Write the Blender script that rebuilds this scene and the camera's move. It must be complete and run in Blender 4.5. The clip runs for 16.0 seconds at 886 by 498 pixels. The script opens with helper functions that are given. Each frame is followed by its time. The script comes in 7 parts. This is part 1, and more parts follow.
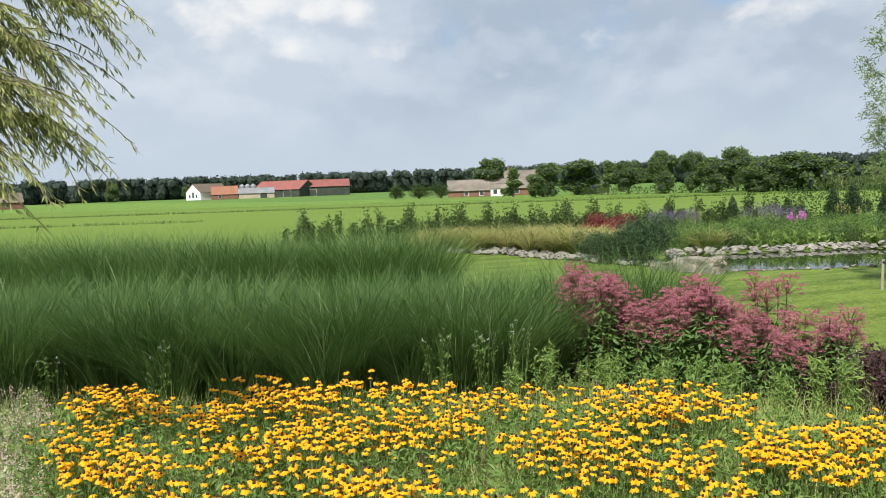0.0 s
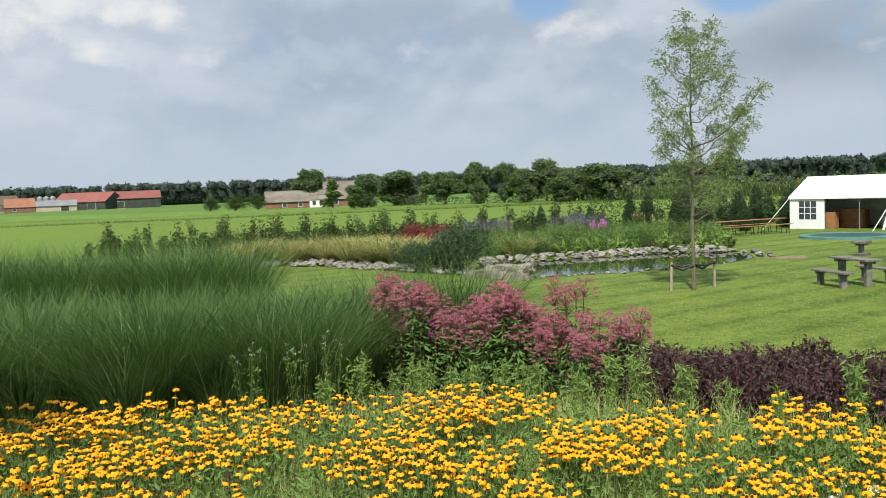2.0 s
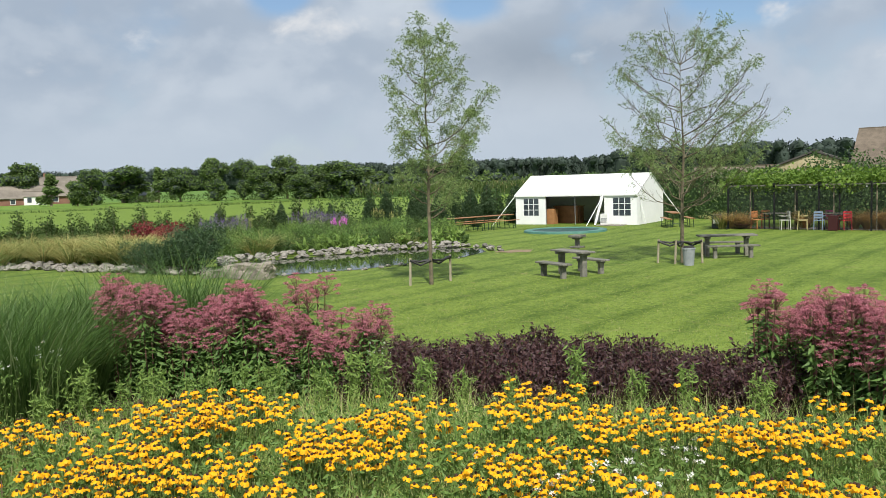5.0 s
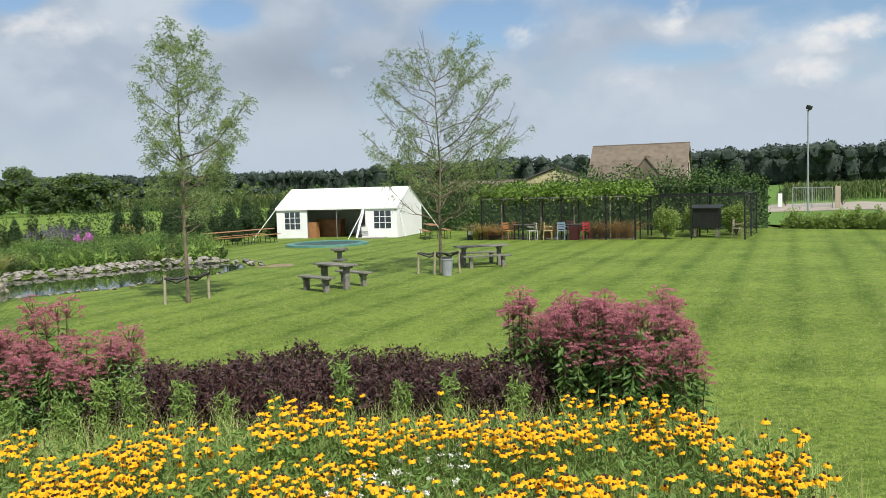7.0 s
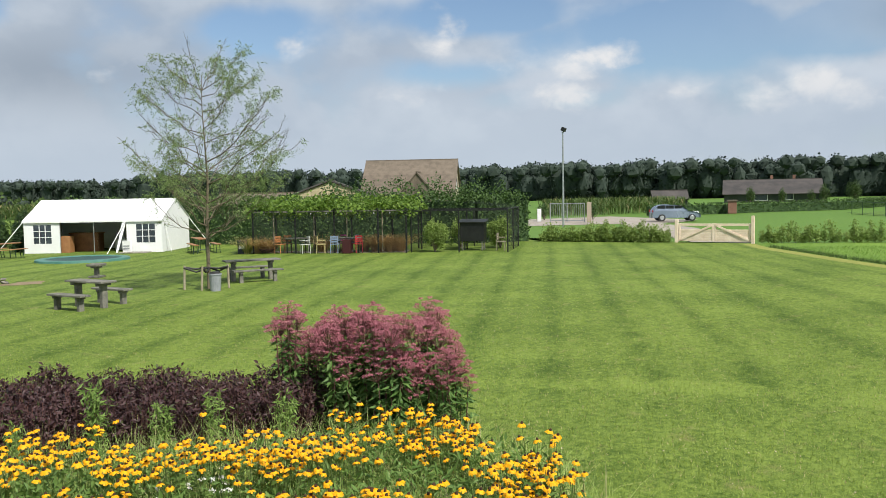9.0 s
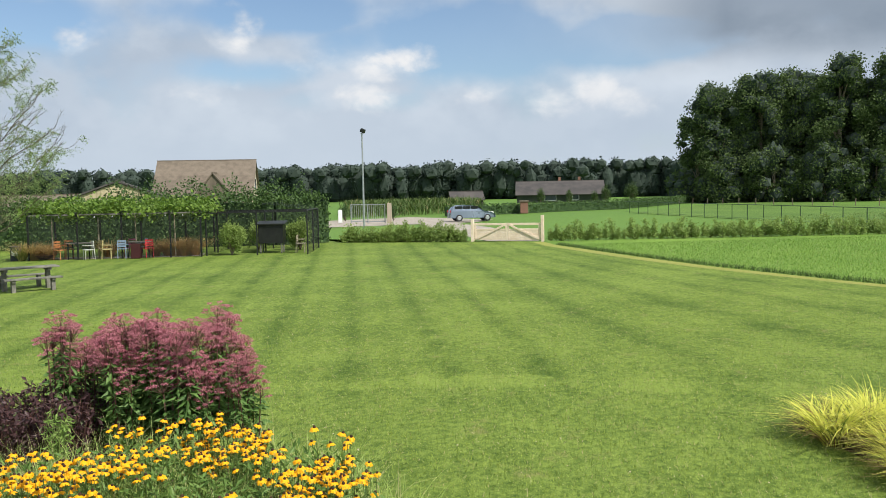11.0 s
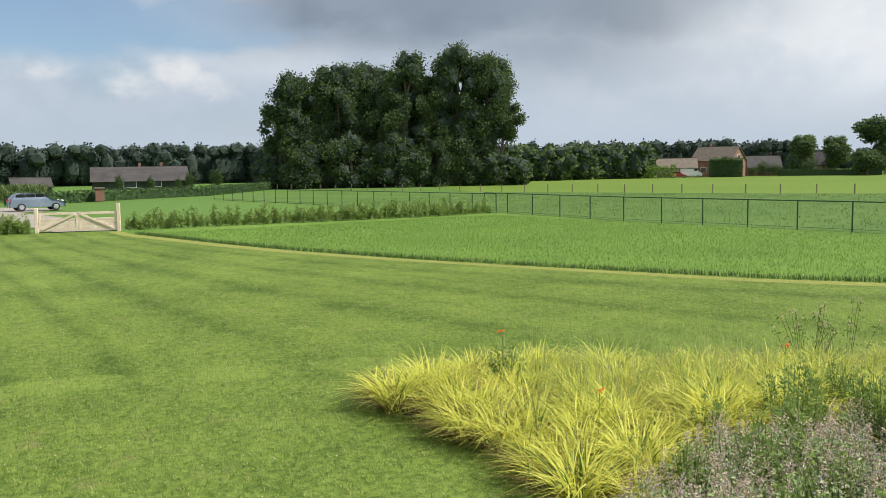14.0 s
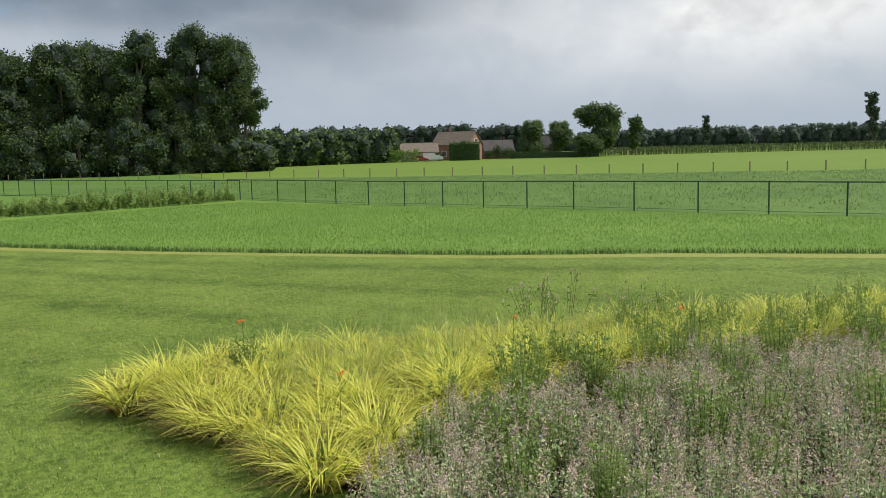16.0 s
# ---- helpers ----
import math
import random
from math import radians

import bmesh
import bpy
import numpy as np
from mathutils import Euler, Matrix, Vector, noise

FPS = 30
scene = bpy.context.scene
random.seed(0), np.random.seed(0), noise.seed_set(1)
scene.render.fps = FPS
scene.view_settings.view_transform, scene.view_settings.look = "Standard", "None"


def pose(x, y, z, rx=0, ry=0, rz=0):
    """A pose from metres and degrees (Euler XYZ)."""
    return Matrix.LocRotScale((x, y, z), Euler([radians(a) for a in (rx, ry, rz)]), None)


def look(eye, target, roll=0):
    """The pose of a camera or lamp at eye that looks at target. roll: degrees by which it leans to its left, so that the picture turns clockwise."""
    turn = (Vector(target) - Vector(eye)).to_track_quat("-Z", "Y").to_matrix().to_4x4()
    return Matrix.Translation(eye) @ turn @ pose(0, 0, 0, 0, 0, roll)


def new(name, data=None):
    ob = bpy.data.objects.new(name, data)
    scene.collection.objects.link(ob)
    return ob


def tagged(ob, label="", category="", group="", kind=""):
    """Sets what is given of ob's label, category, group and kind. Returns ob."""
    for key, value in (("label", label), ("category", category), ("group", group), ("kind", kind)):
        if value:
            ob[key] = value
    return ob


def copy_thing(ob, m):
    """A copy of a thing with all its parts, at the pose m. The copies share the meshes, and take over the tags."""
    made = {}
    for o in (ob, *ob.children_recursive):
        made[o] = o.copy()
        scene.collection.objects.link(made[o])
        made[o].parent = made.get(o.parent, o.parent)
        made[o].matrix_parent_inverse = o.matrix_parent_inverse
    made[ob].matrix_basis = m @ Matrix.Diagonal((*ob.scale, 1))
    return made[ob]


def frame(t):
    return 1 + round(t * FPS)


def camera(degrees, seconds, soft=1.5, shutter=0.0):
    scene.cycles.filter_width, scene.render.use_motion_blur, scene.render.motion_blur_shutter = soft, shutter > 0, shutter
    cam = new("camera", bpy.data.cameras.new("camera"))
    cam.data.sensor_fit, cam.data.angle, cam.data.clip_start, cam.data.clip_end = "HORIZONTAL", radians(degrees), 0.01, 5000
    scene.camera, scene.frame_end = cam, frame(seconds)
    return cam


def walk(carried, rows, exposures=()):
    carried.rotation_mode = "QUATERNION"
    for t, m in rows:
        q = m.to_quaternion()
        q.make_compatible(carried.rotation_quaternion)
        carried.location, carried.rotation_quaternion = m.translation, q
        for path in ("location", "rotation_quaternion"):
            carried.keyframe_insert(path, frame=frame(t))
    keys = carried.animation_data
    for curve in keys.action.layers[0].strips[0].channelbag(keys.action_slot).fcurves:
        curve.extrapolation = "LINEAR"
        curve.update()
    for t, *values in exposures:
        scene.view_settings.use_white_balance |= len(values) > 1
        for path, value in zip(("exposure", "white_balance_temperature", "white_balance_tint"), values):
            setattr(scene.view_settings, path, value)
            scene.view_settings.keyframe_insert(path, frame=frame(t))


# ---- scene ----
cam = camera(54.9, 16.0, soft=0.9)
PATH = [
    (0, (-0.215, -0.027, 2.957), (-0.436, 1.955, 2.807), -2.0),
    (0.5, (-0.179, -0.022, 2.959), (-0.263, 1.971, 2.82), -2.0),
    (1, (-0.153, -0.043, 2.96), (-0.112, 1.953, 2.829), -2.0),
    (1.5, (-0.128, -0.049, 2.957), (-0.012, 1.943, 2.824), -2.2),
    (2, (-0.079, -0.058, 2.952), (0.118, 1.927, 2.812), -2.2),
    (2.5, (-0.045, -0.077, 2.948), (0.213, 1.9, 2.802), -2.0),
    (3, (-0.028, -0.074, 2.937), (0.312, 1.891, 2.787), -1.9),
    (5.5, (-0.026, 0.129, 2.933), (0.876, 1.907, 2.771), -1.8),
    (6, (0.0, 0.17, 2.924), (1.029, 1.878, 2.77), -1.8),
    (6.5, (0.009, 0.179, 2.92), (1.155, 1.811, 2.765), -1.8),
    (7, (0.021, 0.179, 2.922), (1.272, 1.731, 2.77), -1.7),
    (7.5, (0.037, 0.18, 2.917), (1.396, 1.64, 2.767), -1.4),
    (8, (0.066, 0.182, 2.916), (1.519, 1.548, 2.769), -1.3),
    (8.5, (0.083, 0.167, 2.92), (1.622, 1.436, 2.78), -1.1),
    (11, (0.237, 0.101, 2.901), (2.076, 0.874, 2.763), -1.1),
    (11.5, (0.265, 0.074, 2.898), (2.15, 0.724, 2.749), -0.9),
    (12, (0.291, 0.061, 2.89), (2.219, 0.573, 2.74), -0.7),
    (12.5, (0.299, 0.025, 2.899), (2.262, 0.382, 2.757), -0.8),
    (13, (0.309, -0.016, 2.903), (2.293, 0.187, 2.758), -1.0),
    (13.5, (0.341, -0.059, 2.901), (2.334, -0.027, 2.737), -1.1),
    (14, (0.421, -0.101, 2.885), (2.406, -0.253, 2.699), -0.9),
    (14.5, (0.423, -0.131, 2.882), (2.389, -0.44, 2.677), -0.7),
    (15, (0.447, -0.162, 2.878), (2.39, -0.584, 2.662), -1.1),
    (15.5, (0.433, -0.2, 2.879), (2.341, -0.758, 2.658), -1.5),
    (16, (0.435, -0.257, 2.871), (2.288, -0.972, 2.639), -1.5),
]
walk(cam, [(t, look(eye, target, roll)) for t, eye, target, roll in PATH], [(0, 0.28), (1, 0.20), (3, 0.14), (6.5, 0.15), (8.5, 0.14), (11, 0.26), (12.5, 0.37), (13.5, 0.30), (14.5, 0.02), (15.5, -0.04), (16, -0.08)])

# ---- sky and sun ----
SUN_AZ, SUN_EL = 196.0, 50.0          # degrees clockwise from +y, and above the horizon
sun_data = bpy.data.lights.new("sun", "SUN")
sun_data.energy, sun_data.angle, sun_data.color = 5.0, radians(0.6), (1.0, 0.95, 0.87)
sun = new("sun", sun_data)
sa, se = radians(SUN_AZ), radians(SUN_EL)
sun.matrix_world = look((math.sin(sa) * math.cos(se) * 90, math.cos(sa) * math.cos(se) * 90, math.sin(se) * 90), (0, 0, 0))


class Nodes:
    """Short hand for building node trees."""

    def __init__(self, tree):
        self.tree = tree
        tree.nodes.clear()

    def add(self, kind, **values):
        n = self.tree.nodes.new(kind)
        for key, v in values.items():
            if key in n.inputs:
                self.put(v, n.inputs[key])
        return n

    def put(self, v, socket):
        if isinstance(v, bpy.types.NodeSocket):
            self.tree.links.new(v, socket)
        else:
            socket.default_value = v

    def math(self, op, a, b=0.0, c=0.0):
        n = self.tree.nodes.new("ShaderNodeMath")
        n.operation = op
        for i, v in enumerate((a, b, c)):
            self.put(v, n.inputs[i])
        return n.outputs[0]

    def noise(self, vec, scale, detail=4.0, rough=0.55, dist=0.0):
        n = self.tree.nodes.new("ShaderNodeTexNoise")
        n.inputs["Scale"].default_value, n.inputs["Detail"].default_value = scale, detail
        n.inputs["Roughness"].default_value, n.inputs["Distortion"].default_value = rough, dist
        self.tree.links.new(vec, n.inputs["Vector"])
        return n.outputs[0]

    def smooth(self, v, lo, hi, to0=0.0, to1=1.0):
        n = self.tree.nodes.new("ShaderNodeMapRange")
        n.interpolation_type = "SMOOTHSTEP"
        for i, x in enumerate((v, lo, hi, to0, to1)):
            self.put(x, n.inputs[i])
        return n.outputs[0]

    def mix(self, f, a, b):
        n = self.tree.nodes.new("ShaderNodeMix")
        n.data_type = "RGBA"
        self.put(f, n.inputs[0])
        self.put(a if isinstance(a, bpy.types.NodeSocket) else (*a, 1), n.inputs[6])
        self.put(b if isinstance(b, bpy.types.NodeSocket) else (*b, 1), n.inputs[7])
        return n.outputs[2]

    def link(self, a, b):
        self.tree.links.new(a, b)


def build_sky():
    w = bpy.data.worlds.new("sky")
    scene.world = w
    w.use_nodes = True
    n = Nodes(w.node_tree)
    out = n.add("ShaderNodeOutputWorld")
    sky = n.add("ShaderNodeTexSky")
    sky.sky_type, sky.sun_disc = "NISHITA", False
    sky.sun_elevation, sky.sun_rotation = radians(SUN_EL), radians(SUN_AZ)
    sky.air_density, sky.dust_density, sky.ozone_density = 1.0, 0.8, 3.0
    blue = n.add("ShaderNodeBackground", Color=sky.outputs[0], Strength=0.105)
    co = n.add("ShaderNodeTexCoord").outputs["Generated"]
    xyz = n.add("ShaderNodeSeparateXYZ", Vector=co)
    X, Y, Z = xyz.outputs[0], xyz.outputs[1], xyz.outputs[2]
    tall = n.add("ShaderNodeCombineXYZ", X=X, Y=Y, Z=n.math("MULTIPLY", Z, 1.5)).outputs[0]
    lift = n.add("ShaderNodeCombineXYZ", X=X, Y=Y, Z=n.math("ADD", n.math("MULTIPLY", Z, 1.5), 0.035)).outputs[0]
    big = n.noise(tall, 2.6, 4, 0.5, 0.1)
    fine = n.noise(tall, 8.0, 5, 0.5, 0.1)
    over = n.noise(lift, 8.0, 5, 0.5, 0.1)
    puff = n.noise(tall, 17.0, 6, 0.52, 0.15)

    def bump(az, el, wide, high):
        """A soft patch round one direction of the sky, 0 to 1."""
        a, e = radians(az), radians(el)
        d = (math.sin(a), math.cos(a))
        side = n.math("SUBTRACT", n.math("MULTIPLY", X, d[1]), n.math("MULTIPLY", Y, d[0]))
        front = n.math("GREATER_THAN", n.math("ADD", n.math("MULTIPLY", X, d[0]), n.math("MULTIPLY", Y, d[1])), 0.0)
        u = n.math("DIVIDE", side, math.radians(wide))
        v = n.math("DIVIDE", n.math("SUBTRACT", Z, math.sin(e)), math.radians(high))
        r = n.math("ADD", n.math("MULTIPLY", u, u), n.math("MULTIPLY", v, v))
        return n.math("MULTIPLY", n.math("POWER", 2.718, n.math("MULTIPLY", r, -1.0)), front)

    # how much cloud: thick to the north, broken to the east, with blue gaps
    clear = n.math("MULTIPLY", bump(68, 9.6, 9, 2.8), 1.0)
    for az, el, wide, high, k in ((57, 11.6, 8, 1.6, 0.95), (42, 10.8, 5, 1.6, 0.85), (12.6, 12.0, 2.0, 1.2, 1.0), (25, 11, 3, 1.4, 0.75), (80, 9.2, 6, 1.9, 1.0), (55, 7.8, 5, 1.2, 0.7), (62, 6.0, 6, 1.2, 0.5)):
        clear = n.math("MAXIMUM", clear, n.math("MULTIPLY", bump(az, el, wide, high), k))
    cover = n.math("ADD", n.math("MULTIPLY", big, 0.5), n.math("MULTIPLY", fine, 0.5))
    cover = n.math("SUBTRACT", n.math("ADD", cover, 0.13), n.math("MULTIPLY", clear, 0.42))
    mask = n.smooth(cover, 0.34, 0.58)
    # tops catch the light, undersides are grey
    relief = n.smooth(n.math("SUBTRACT", fine, over), -0.10, 0.12)
    shade = n.math("ADD", n.math("MULTIPLY", n.smooth(big, 0.36, 0.64), 0.6), n.math("MULTIPLY", relief, 0.4))
    grey = n.mix(shade, (0.42, 0.505, 0.62), (0.67, 0.74, 0.825))
    # the low dark bank of the passing shower cloud, and the blue-grey bank to the north-east
    rim = n.math("ADD", Z, n.math("MULTIPLY", n.math("SUBTRACT", fine, 0.5), 0.06))
    bank = n.math("MULTIPLY", n.smooth(rim, 0.115, 0.170), n.math("MINIMUM", n.math("MULTIPLY", bump(97, 12, 14, 40), 1.9), 1.0))
    bank = n.math("MAXIMUM", bank, n.math("MULTIPLY", n.smooth(rim, 0.095, 0.165), n.math("MULTIPLY", bump(103, 11, 9, 40), 0.95)))
    dark = n.math("MAXIMUM", n.math("MULTIPLY", bank, n.smooth(fine, 0.3, 0.6, 0.8, 1.0)), n.math("MULTIPLY", bump(102, 8.0, 9, 3.0), 0.65))
    dark = n.math("MAXIMUM", dark, n.math("MULTIPLY", bump(30, 7.5, 9, 3), n.smooth(big, 0.35, 0.6, 0.25, 0.65)))
    grey = n.mix(n.math("MINIMUM", dark, 1.0), grey, (0.255, 0.315, 0.395))
    pale = n.math("MULTIPLY", bump(131, 8.0, 15, 7.0), n.smooth(fine, 0.34, 0.56, 0.65, 1.0))
    grey = n.mix(pale, grey, (1.22, 1.22, 1.2))
    # bright heaps of cumulus with ragged rims
    heap = n.math("MULTIPLY", bump(-17, 11.5, 8, 3.2), 0.8)
    for az, el, wide, high, k in ((-5.6, 10.2, 1.8, 2.2, 0.55), (3.6, 9.0, 1.7, 1.3, 0.85), (15.5, 10.2, 4.5, 1.8, 0.65), (-2, 7.6, 3, 1.2, 0.4), (32.4, 7.4, 1.6, 0.8, 0.6), (45.4, 9.4, 3.2, 1.5, 0.8), (50.8, 6.6, 3.0, 0.9, 0.7),
                                  (54.8, 10.2, 2.4, 1.5, 0.8), (64, 8.6, 6, 1.6, 0.8), (61, 6.0, 5.0, 1.3, 0.75), (77.2, 6.4, 1.8, 1.5, 1.25), (75.0, 5.4, 2.6, 1.1, 1.1), (79.8, 5.6, 1.9, 1.1, 1.05), (70.0, 6.6, 4, 1.0, 0.7),
                                  (120, 8.0, 7, 2.6, 0.75), (131, 9, 9, 4.0, 0.95)):
        heap = n.math("MAXIMUM", heap, n.math("MULTIPLY", bump(az, el, wide, high), k))
    rag = n.math("SUBTRACT", n.math("ADD", n.math("MULTIPLY", puff, 0.65), n.math("MULTIPLY", fine, 0.35)), 0.5)
    heap = n.smooth(n.math("ADD", n.math("MULTIPLY", heap, 0.9), n.math("MULTIPLY", rag, 3.2)), 0.40, 1.10)
    heap = n.math("MULTIPLY", heap, n.math("SUBTRACT", 1.0, n.math("MULTIPLY", bank, 0.9)))
    snow = n.mix(n.smooth(n.math("SUBTRACT", puff, n.math("MULTIPLY", Z, -1.2)), 0.42, 0.75), (0.64, 0.695, 0.77), (0.88, 0.885, 0.895))
    cloud = n.mix(heap, grey, snow)
    low = n.smooth(Z, 0.0, 0.15)
    cloud = n.mix(low, (0.55, 0.635, 0.735), cloud)
    mask = n.math("MAXIMUM", n.math("MAXIMUM", mask, bank), heap)
    mask = n.math("MAXIMUM", mask, n.smooth(Z, 0.015, 0.115, 0.94, 0.0))
    white = n.add("ShaderNodeBackground", Color=cloud, Strength=0.84)
    both = n.add("ShaderNodeMixShader")
    n.link(mask, both.inputs[0]); n.link(blue.outputs[0], both.inputs[1]); n.link(white.outputs[0], both.inputs[2])
    n.link(both.outputs[0], out.inputs[0])


build_sky()

# ---- materials ----
def material(name):
    m = bpy.data.materials.new(name)
    m.use_nodes = True
    return m, Nodes(m.node_tree)


def finish(n, colour, rough=0.7, metal=0.0, bump=None, strength=0.3, distance=0.01, spec=0.4):
    p = n.add("ShaderNodeBsdfPrincipled", Roughness=rough, Metallic=metal)
    p.inputs["Specular IOR Level"].default_value = spec
    n.put(colour if isinstance(colour, bpy.types.NodeSocket) else (*colour, 1), p.inputs["Base Color"])
    if bump is not None:
        b = n.add("ShaderNodeBump", Strength=strength, Distance=distance, Height=bump)
        n.link(b.outputs[0], p.inputs["Normal"])
    out = n.add("ShaderNodeOutputMaterial")
    n.link(p.outputs[0], out.inputs[0])
    return p, out


def surface(name, a, b, scale=3.0, fine=40.0, rough=0.7, metal=0.0, bump=0.25, distance=0.01, spec=0.4, obvar=0.15):
    """A plain solid: two tones, blotches and grain, with fine relief."""
    m, n = material(name)
    co = n.add("ShaderNodeNewGeometry").outputs["Position"]
    big, small = n.noise(co, scale, 5), n.noise(co, fine, 3)
    f = n.math("ADD", n.math("MULTIPLY", big, 0.65), n.math("MULTIPLY", small, 0.35))
    rnd = n.add("ShaderNodeObjectInfo").outputs["Random"]
    f = n.math("ADD", n.smooth(f, 0.3, 0.7), n.math("MULTIPLY", n.math("SUBTRACT", rnd, 0.5), obvar * 2))
    c = n.mix(n.math("MINIMUM", n.math("MAXIMUM", f, 0.0), 1.0), a, b)
    finish(n, c, n.smooth(small, 0.2, 0.8, rough - 0.08, rough + 0.08), metal, small, bump, distance, spec)
    return m


def foliage(name, a, b, dry=None, dry_share=0.0, trans=0.28, rough=0.55, patch=0.5, lanes=0.0, spec=0.3, grain=0.0):
    """Leaves and blades: each piece has its own tone, and light shines through it."""
    m, n = material(name)
    geo = n.add("ShaderNodeNewGeometry")
    rnd = geo.outputs["Random Per Island"]
    ob = n.add("ShaderNodeObjectInfo").outputs["Random"]
    big = n.noise(geo.outputs["Position"], patch, 3)
    f = n.math("ADD", n.math("MULTIPLY", rnd, 0.55), n.math("ADD", n.math("MULTIPLY", ob, 0.2), n.math("MULTIPLY", big, 0.3)))
    if grain:
        tufts = n.math("ADD", n.noise(geo.outputs["Position"], 7.0, 4, 0.7), n.math("MULTIPLY", n.noise(geo.outputs["Position"], 1.6, 4, 0.65), 0.8))
        f = n.math("MINIMUM", n.math("MAXIMUM", n.math("ADD", f, n.math("MULTIPLY", n.math("SUBTRACT", tufts, 0.9), grain)), 0.0), 1.0)
    if lanes:
        f = n.math("MAXIMUM", n.math("ADD", f, n.math("MULTIPLY", mower_lanes(n, geo.outputs["Position"]), lanes)), 0.0)
    c = n.mix(f, a, b)
    if dry:
        pick = n.math("GREATER_THAN", n.math("FRACT", n.math("MULTIPLY", rnd, 7.31)), 1.0 - dry_share)
        c = n.mix(pick, c, dry)
    p = n.add("ShaderNodeBsdfPrincipled", Roughness=rough)
    p.inputs["Specular IOR Level"].default_value = spec
    n.link(c, p.inputs["Base Color"])
    t = n.add("ShaderNodeBsdfTranslucent", Color=c)
    mixer = n.add("ShaderNodeMixShader", Fac=trans)
    n.link(p.outputs[0], mixer.inputs[1]); n.link(t.outputs[0], mixer.inputs[2])
    out = n.add("ShaderNodeOutputMaterial")
    n.link(mixer.outputs[0], out.inputs[0])
    return m


def mower_lanes(n, co):
    """The mower's lanes, 1.57 m wide: straight across the lawn, bending round along the meadow's rim, with one fresh lane round the corner of the beds."""
    xyz = n.add("ShaderNodeSeparateXYZ", Vector=co)
    X, Y = xyz.outputs[0], xyz.outputs[1]
    u = n.math("MULTIPLY_ADD", Y, LANE[0], n.math("MULTIPLY", X, -LANE[1]))
    v = n.math("MULTIPLY_ADD", Y, LANE[1], n.math("MULTIPLY", X, LANE[0]))
    h = n.math("MULTIPLY", n.math("POWER", n.math("MAXIMUM", n.math("SUBTRACT", 42.7, v), 0.0), 2.0), 0.0095)
    w = n.math("DIVIDE", n.math("MAXIMUM", n.math("SUBTRACT", -4.0, u), 0.0), n.math("ADD", h, 6.4))
    r = n.math("MULTIPLY_ADD", h, w, u)
    r = n.math("ADD", r, n.math("MULTIPLY", n.math("SUBTRACT", n.noise(co, 0.35, 3), 0.5), 0.5))
    turn = n.math("MULTIPLY", n.math("ADD", r, 1.58 + 1.57 / 2), 2 * math.pi / 1.57)
    seam = n.math("POWER", n.math("MULTIPLY_ADD", n.math("COSINE", turn), -0.5, 0.5), 2.2)
    wheel = n.math("POWER", n.math("MULTIPLY_ADD", n.math("COSINE", n.math("MULTIPLY", turn, 2.0)), 0.5, 0.5), 3.0)
    wave = n.math("SUBTRACT", 0.5, n.math("ADD", n.math("MULTIPLY", seam, 1.2), n.math("MULTIPLY", wheel, 0.5)))
    wave = n.math("MULTIPLY", wave, n.smooth(n.noise(co, 1.1, 5, 0.7), 0.36, 0.62, 0.1, 1.2))
    near = n.math("SQRT", n.math("ADD", n.math("POWER", n.math("SUBTRACT", X, 0.4), 2.0), n.math("POWER", n.math("SUBTRACT", Y, 0.3), 2.0)))
    wave = n.math("MULTIPLY", wave, n.smooth(near, 10.5, 13.5, 0.25, 1.0))
    edge = n.math("ABSOLUTE", n.math("SUBTRACT", n.math("ADD", near, n.math("MULTIPLY", n.noise(co, 0.8, 3), 0.9)), 13.0))
    fresh = n.math("MULTIPLY", n.smooth(edge, 0.25, 0.6, 1.0, 0.0), n.smooth(n.noise(co, 0.9, 3), 0.35, 0.6, 0.2, 1.0))
    return n.math("ADD", wave, n.math("MULTIPLY", fresh, 1.2))


def turf(name, a, b, bare, stripes=0.0, scale=0.35, fine=60.0, bare_share=0.62, relief=0.02):
    """Grass seen from afar: broad patches, tufts, bare spots; mown lawns have stripes along the mower's way."""
    m, n = material(name)
    co = n.add("ShaderNodeNewGeometry").outputs["Position"]
    big, mid, small = n.noise(co, scale, 4), n.noise(co, 3.0, 5, 0.65), n.noise(co, fine, 4, 0.7)
    tuft = n.noise(co, 10.0, 4, 0.7)
    f = n.math("ADD", n.math("MULTIPLY", big, 0.30), n.math("ADD", n.math("MULTIPLY", mid, 0.30), n.math("ADD", n.math("MULTIPLY", n.math("SUBTRACT", tuft, 0.2), 0.70), n.math("MULTIPLY", small, 0.45))))
    if stripes:
        f = n.math("ADD", f, n.math("MULTIPLY", mower_lanes(n, co), stripes))
    c = n.mix(n.smooth(f, 0.54, 0.92), a, b)
    spots = n.math("ADD", n.math("MULTIPLY", n.noise(co, 1.7, 5, 0.65), 0.7), n.math("MULTIPLY", small, 0.3))
    if stripes:
        c = n.mix(n.smooth(n.noise(co, 2.6, 6, 0.72), 0.66, 0.74, 0.0, 0.7), c, (0.050, 0.062, 0.018))
    c = n.mix(n.smooth(spots, bare_share, bare_share + 0.14, 0.0, 0.75), c, bare)
    finish(n, c, 0.8, 0.0, n.math("ADD", small, n.math("MULTIPLY", mid, 0.5)), 0.6, relief, 0.15)
    return m


